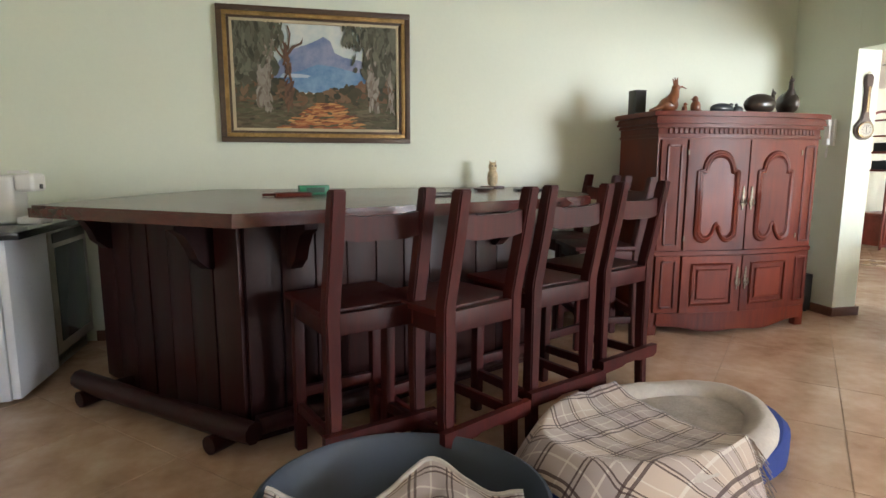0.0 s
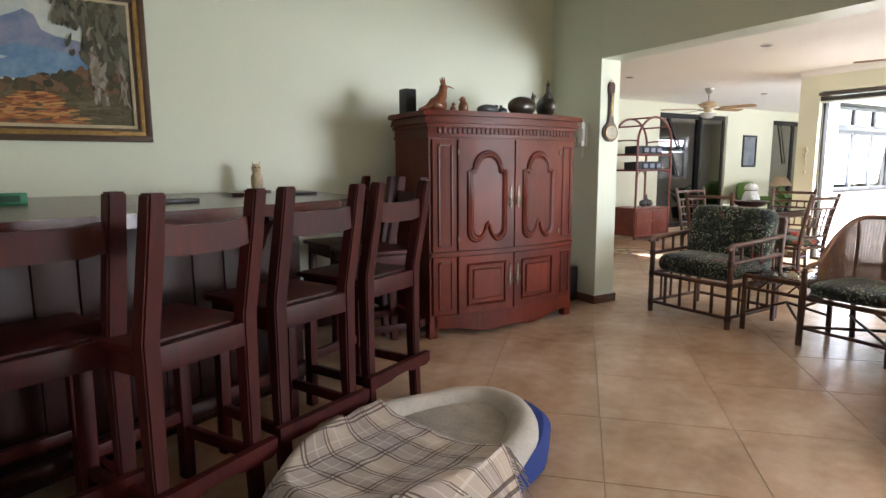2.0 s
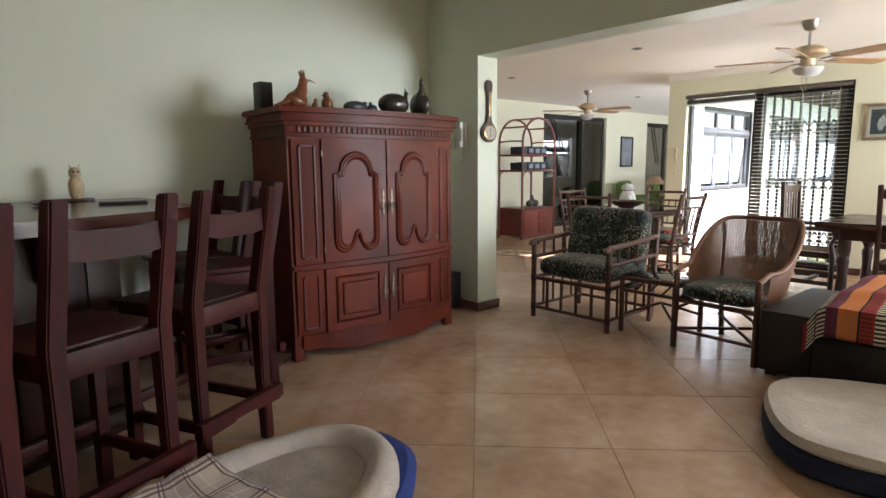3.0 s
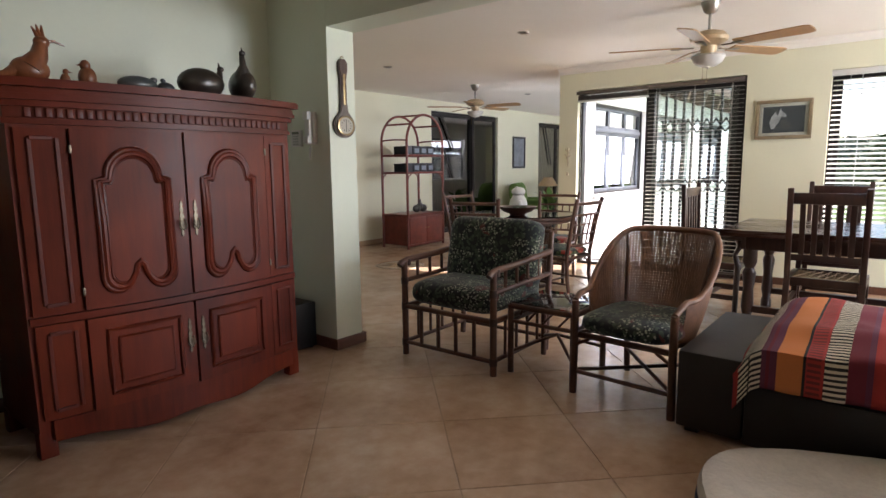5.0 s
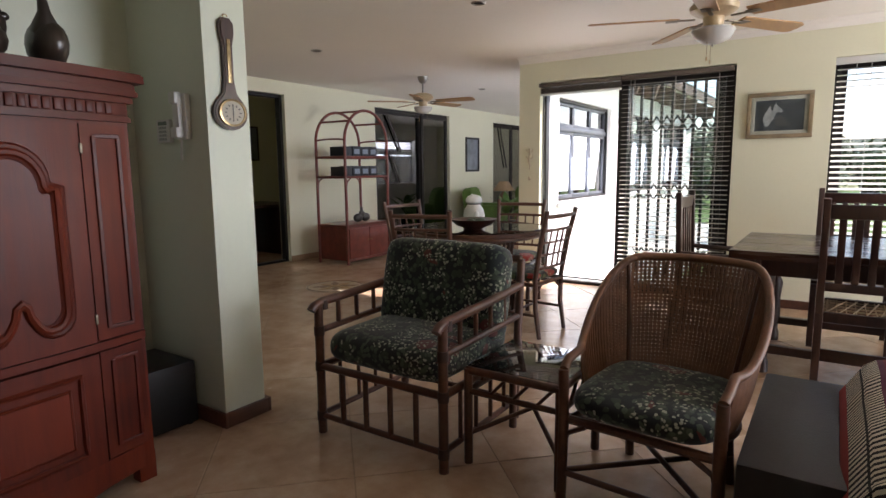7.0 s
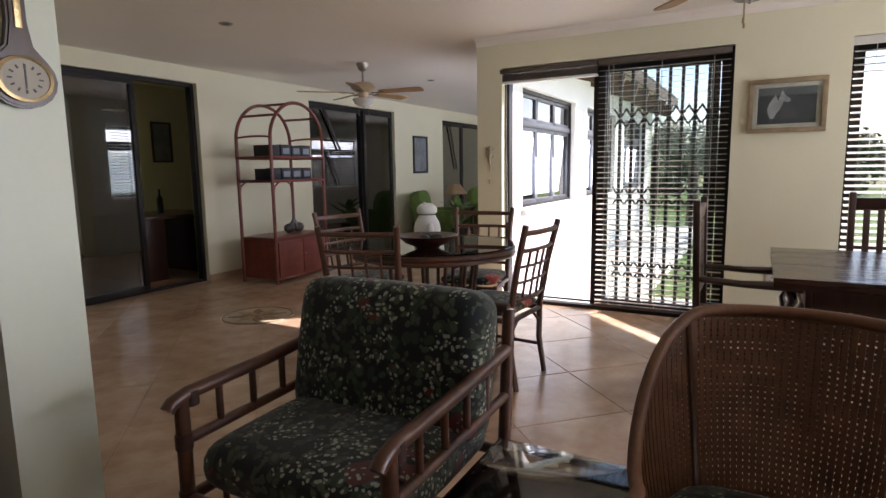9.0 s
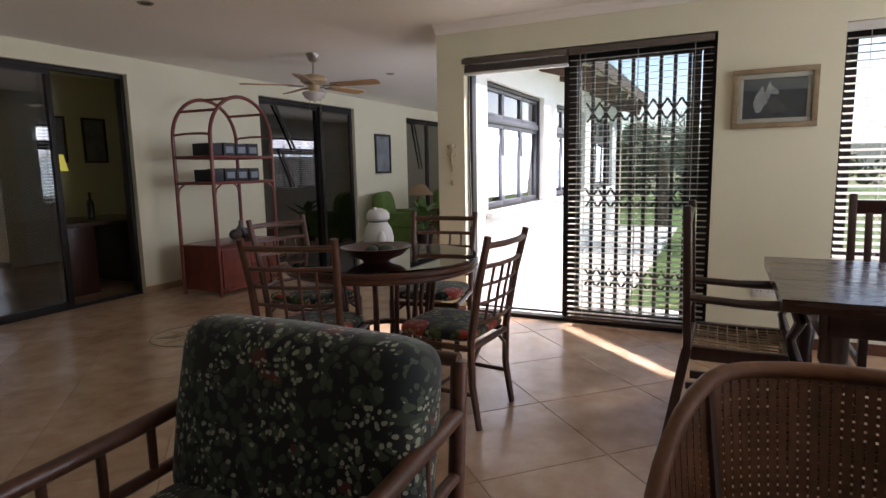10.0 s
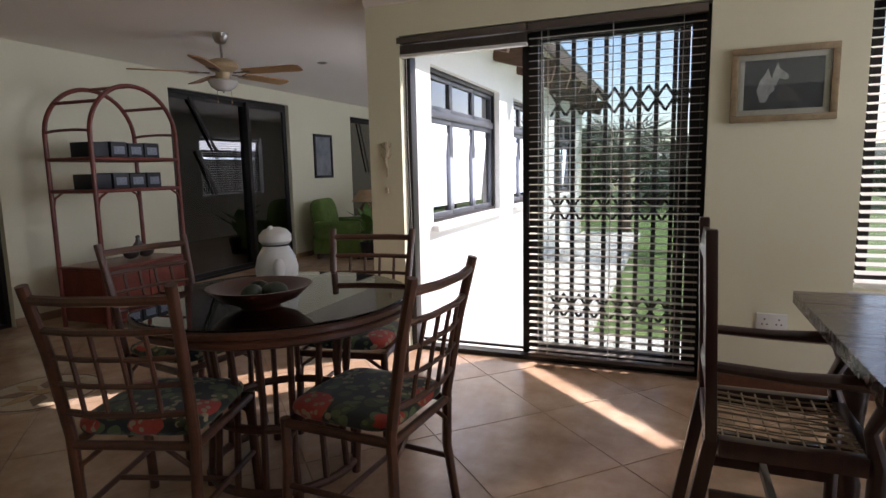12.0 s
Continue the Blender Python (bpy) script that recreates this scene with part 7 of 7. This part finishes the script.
part("shade", lathe(BM(), [(0.23, 0.25), (0.09, 0.44), (0.086, 0.44), (0.226, 0.252)], 28), plain("tan_shade", (0.30, 0.20, 0.11), 0.8, var=0.15, scale=20), lp, "tan cone shade")
GP = thing("leafy_plant", "broad-leaved green plant in a dark pot", "plant", pose(12.85, 6.6, 0))
part("pot", lathe(BM(), [(0, 0), (0.11, 0), (0.15, 0.26), (0.14, 0.26), (0.10, 0.22), (0, 0.22)], 20), BLACK_PLASTIC, GP)
LEAF = plain("leaf_green", (0.07, 0.16, 0.03), 0.5, var=0.35, scale=10)
rng = random.Random(8)
for k in range(15):
    a, t, L = rng.uniform(0, 360), rng.uniform(15, 65), rng.uniform(0.30, 0.50)
    o = [(0, -0.012), (L * 0.3, -0.05), (L * 0.65, -0.055), (L, 0.0), (L * 0.65, 0.055), (L * 0.3, 0.05), (0, 0.012)]
    bm = prism(BM(), o, -0.001, 0.001)
    for v in bm.verts:
        v.co.z -= 0.5 * v.co.x ** 2
    bmesh.ops.transform(bm, matrix=pose(0, 0, 0.30 + rng.uniform(0, 0.25), 0, -t, a), verts=bm.verts)
    part("leaf", bm, LEAF, GP)
part("stem", tube(BM(), [(0, 0, 0.2), (0.01, 0.0, 0.4), (-0.01, 0.01, 0.58)], 0.012, 7), LEAF, GP)

# ---- the dim study ----
dk = thing("desk", "dark wooden desk against the study wall", "desk", pose(8.75, 8.72, 0, 0, 0, 90))
part("top", box(BM(), -0.5, 0.5, -0.6, 0.6, 0.72, 0.76, 0.006), DINING_WOOD, dk)
for y in (-0.42, 0.42):
    part("pedestal", box(BM(), -0.45, 0.45, y - 0.16, y + 0.16, 0.0, 0.72, 0.006), DINING_WOOD, dk)
dl = thing("desk_lamp", "lit desk lamp with a yellow-green shade", "lamp", pose(8.52, 8.88, 0.7605))
part("base", lathe(BM(), [(0, 0), (0.07, 0), (0.07, 0.02), (0.015, 0.04), (0.012, 0.58), (0, 0.58)], 18), BRASS, dl)
part("shade", lathe(BM(), [(0.12, 0.54), (0.085, 0.72), (0.082, 0.72), (0.117, 0.542)], 24), glow("lit_lampshade", (0.75, 0.72, 0.12), 0.22), dl, "glowing yellow-green shade")
bt = solid("wine_bottle", lathe(BM(), [(0, 0), (0.037, 0), (0.037, 0.18), (0.014, 0.23), (0.014, 0.30), (0, 0.30)], 16), plain("dark_bottle_glass", (0.01, 0.015, 0.01), 0.1, relief=0), "dark wine bottle standing on the desk", "bottle", pose(8.75, 8.7, 0.7605))
for x in (8.77, 9.27):
    q = thing("study_picture", "dark-framed picture on the study wall", "picture", pose(x, 9.3, 1.67), "pictures in the study")
    moulding(q, "outer_frame", 0.15, 0.27, 0.025, -0.022, 0.0, DINING_WOOD)
    part("print", box(BM(), -0.126, 0.126, -0.009, -0.001, -0.246, 0.246), bpy.data.materials["grey_blue_print"], q)

# ---- outside ----
SOFFIT = plain("cream_soffit", (0.70, 0.64, 0.48), 0.7, var=0.05, scale=2)
ROOF = plain("grey_roof_sheet", (0.20, 0.20, 0.20), 0.7, var=0.2, scale=2)
RAFTER = wood("rafter_wood", (0.045, 0.025, 0.015), (0.11, 0.065, 0.04), 0.6, "y", 0.0)
rf = thing("wing_roof", "overhanging roof of the wing with dark rafters", "roof", pose(0, 0, 0))
part("roof_sheet", prism(BM(), [(3.80, 2.60), (4.46, 2.80), (8.2, 3.2), (8.2, 3.25), (4.46, 2.86), (3.76, 2.65)], 9.32, 17.6, pose(0, 0, 0, 90, 0, 90)), ROOF, rf)
part("soffit", prism(BM(), [(3.83, 2.585), (4.21, 2.70), (4.21, 2.715), (3.83, 2.60)], 9.32, 17.5, pose(0, 0, 0, 90, 0, 90)), SOFFIT, rf)
part("fascia", box(BM(), 9.32, 17.6, 3.77, 3.80, 2.47, 2.62, 0.004), RAFTER, rf)
for k in range(8):
    x = 10.32 + k * 0.92
    bm = BM()
    bar(bm, (x, 3.79, 2.33), (x, 4.20, 2.45), 0.08, 0.24, 0.004, (0, 0, 1))
    part("rafter", bm, RAFTER, rf)
part("wall_head", box(BM(), 9.32, 17.2, 4.216, 4.45, 2.62, 2.86), OUTER_PAINT, rf)


def leaf_mesh(name, L, W):
    bm = prism(BM(), [(0, -W * 0.2), (L * 0.5, -W), (L, 0), (L * 0.5, W), (0, W * 0.2)], -0.001, 0.001)
    return bm


PALM = plain("grey_green_frond", (0.075, 0.10, 0.070), 0.6, var=0.35, scale=6)
TRUNK = plain("palm_trunk", (0.10, 0.075, 0.05), 0.9, var=0.4, scale=8, relief=0.8)


def palm(at, height, reach, seed, label):
    rng = random.Random(seed)
    t = thing("palm_tree", label, "tree", at, "palms in the garden")
    part("trunk", tube(BM(), [(0, 0, -0.02), (0.02, 0, height * 0.5), (0.0, 0.02, height)], 0.1, 10, radii=[0.14, 0.11, 0.10]), TRUNK, t)
    bm = BM()
    for k in range(26):
        a, up = rng.uniform(0, 2 * math.pi), rng.uniform(-0.35, 1.1)
        d = Vector((math.cos(a) * math.cos(up), math.sin(a) * math.cos(up), math.sin(up)))
        stem = reach * rng.uniform(0.45, 0.6)
        hub = Vector((0, 0, height)) + d * stem
        tube(bm, [(0, 0, height), hub], 0.012, 5)
        side = d.cross(Vector((0, 0, 1))).normalized()
        up2 = side.cross(d)
        for j in range(15):
            f = radians(-80 + 160 * j / 14)
            w = d * math.cos(f) + side * math.sin(f)
            tip = hub + w * reach * 0.5 - Vector((0, 0, 0.10 * reach)) * rng.uniform(0.3, 1.2)
            n = w.cross(up2).normalized() * 0.014
            mid = hub + (tip - hub) * 0.5
            bm.faces.new([bm.verts.new(p) for p in (hub, mid - n, tip, mid + n)])
    o = part("crown", bm, PALM, t, "fan-shaped grey-green fronds", smooth=0)
    return t


palm(pose(15.3, 2.35, -0.1), 1.0, 1.25, 2, "grey-green fan palm with a short trunk")
palm(pose(17.6, 3.4, -0.1), 1.5, 1.3, 5, "taller grey-green fan palm by the wing")

BUSH = plain("bush_leaf", (0.045, 0.075, 0.025), 0.7, var=0.5, scale=4)


def bush(at, size, seed, label, name="shrub"):
    rng = random.Random(seed)
    t = thing(name, label, "bush", at, "shrubs and trees beyond the lawn")
    bm = BM()
    for k in range(5):
        a = rng.uniform(0, 6.28)
        tube(bm, [(0, 0, -0.05), (0.2 * size * math.cos(a), 0.2 * size * math.sin(a), size * 0.4), (0.45 * size * math.cos(a), 0.45 * size * math.sin(a), size * 0.8)], 0.05, 6, radii=[0.05 * size, 0.03 * size, 0.01 * size])
    part("trunk", bm, TRUNK, t)
    bm = BM()
    clumps = [(Vector((rng.gauss(0, 0.42), rng.gauss(0, 0.42), rng.uniform(0.25, 1.0))) * size, rng.uniform(0.18, 0.34) * size) for k in range(16)]
    for c, r in clumps:
        for j in range(110):
            d = Vector((rng.gauss(0, 1), rng.gauss(0, 1), rng.gauss(0, 1))).normalized()
            p = c + d * r * rng.uniform(0.6, 1.05)
            u = d.orthogonal().normalized()
            u = (Matrix.Rotation(rng.uniform(0, 6.28), 3, d) @ u) * 0.055 * size
            v = (d.cross(u).normalized() + d * 0.5) * 0.03 * size
            bm.faces.new([bm.verts.new(q) for q in (p - u, p - v, p + u, p + v)])
    part("crown", bm, BUSH, t, smooth=0)
    return t


b0 = bush(pose(24, 5.5, -0.1), 2.2, 1, "dark green leafy shrub beyond the lawn")
for k, (x, y, s) in enumerate(((27, 3.0, 1.1), (22, 7.6, 0.9), (30, 0.5, 1.2), (26, -3.5, 0.8), (34, 6.5, 1.6), (31, -8.0, 0.9), (36, -1.5, 1.0), (29, 9.5, 1.5), (40, -14, 1.3), (38, 3.2, 1.3), (24, -9, 0.7))):
    o = copy_thing(b0, pose(x, y, -0.1, 0, 0, 50 * k))
    o.scale = (s, s, s * 0.9)
FIELD = plain("dry_veld", (0.20, 0.21, 0.08), 0.95, var=0.35, scale=0.05, fine=0.6, relief=0)
WOODS = plain("far_woods", (0.045, 0.065, 0.035), 0.95, var=0.4, scale=0.06, fine=0.5, relief=0)
bm = BM()
rows = []
for i in range(61):
    a = radians(-95 + 190 * i / 60)
    r = 240
    h = 9 + 6 * noise.noise(Vector((i * 0.21, 2, 0))) + 2.5 * noise.noise(Vector((i * 0.9, 5, 0)))
    rows.append([bm.verts.new((r * k * math.cos(a), r * k * math.sin(a), z)) for k, z in ((0.5, -0.12), (0.8, h * 0.45), (1.0, h), (1.2, h * 0.8))])
for p, q in zip(rows, rows[1:]):
    for j in range(3):
        bm.faces.new((p[j], q[j], q[j + 1], p[j + 1]))
solid("backdrop_hills", bm, WOODS, "low wooded hills on the horizon", "hills", kind="structure")
slab("ground_veld", 40, 500, -300, 300, -0.098, -0.06, FIELD, "dry grassland beyond the garden", "field")

# ---- floor tiles, laid diagonally ----
SIDE = 0.612
STEP = SIDE / math.sqrt(2)
ORIGIN = (3.587, 1.809)


def tile_mesh(points, name):
    bm = BM()
    low = [bm.verts.new((x, y, -0.006)) for x, y in points]
    cx, cy = sum(p[0] for p in points) / len(points), sum(p[1] for p in points) / len(points)
    edge = [bm.verts.new((x, y, -0.0012)) for x, y in points]

    def inward(x, y):
        d = math.hypot(x - cx, y - cy) or 1
        return (x - (x - cx) / d * 0.003, y - (y - cy) / d * 0.003, 0.0)
    top = [bm.verts.new(inward(x, y)) for x, y in points]
    n = len(points)
    for a, b in ((low, edge), (edge, top)):
        for i in range(n):
            bm.faces.new((a[i], a[(i + 1) % n], b[(i + 1) % n], b[i]))
    bm.faces.new(top)
    return bm


def clip(points, keep):
    for axis, sign, limit in keep:
        out = []
        for i, p in enumerate(points):
            q = points[(i + 1) % len(points)]
            dp, dq = sign * (p[axis] - limit), sign * (q[axis] - limit)
            if dp >= 0:
                out.append(p)
            if dp * dq < 0:
                k = dp / (dp - dq)
                out.append((p[0] + (q[0] - p[0]) * k, p[1] + (q[1] - p[1]) * k))
        points = out
        if len(points) < 3:
            return []
    return points


floor_ob = bpy.data.objects["floor"]
half = STEP - 0.0030
diamond = [(half, 0), (0, half), (-half, 0), (0, -half)]
whole = mesh_from("tile", tile_mesh(diamond, "tile"))
whole.materials.append(TILE)
ROOMS = [((0, 1, -2.6), (0, -1, WX + 0.12), (1, 1, -2.6), (1, -1, NY + 0.1)), ((0, 1, WX + 0.12), (0, -1, FAR), (1, 1, 4.46), (1, -1, NY + 0.1)), ((0, 1, 6.4), (0, -1, 16.8), (1, 1, NY + 0.1), (1, -1, 11.0))]
rest, count = BM(), 0
for i in range(-24, 40):
    for j in range(-24, 40):
        cx, cy = ORIGIN[0] + (i - j) * STEP, ORIGIN[1] + (i + j) * STEP + STEP
        for k, room in enumerate(ROOMS):
            pts = [(cx + x, cy + y) for x, y in diamond]
            cut = clip(pts, room)
            if not cut or len(cut) < 3:
                continue
            uncut = k == 0 and all(s * (p[a] - l) >= 0 for p in pts for a, s, l in room)
            if uncut and -0.9 < cx < 9.3 and 0.2 < cy < 7.4 and count < 300:
                t = new("tile", whole)
                t.parent = floor_ob
                t.matrix_basis = Matrix.Translation((cx, cy, 0))
                count += 1
            else:
                one = mesh_from("cut_tile", tile_mesh(cut, "cut"))
                rest.from_mesh(one)
                bpy.data.meshes.remove(one)
part("further_tiles", rest, TILE, floor_ob, "beige stone-look floor tiles", smooth=0)["kind"] = "stuff"
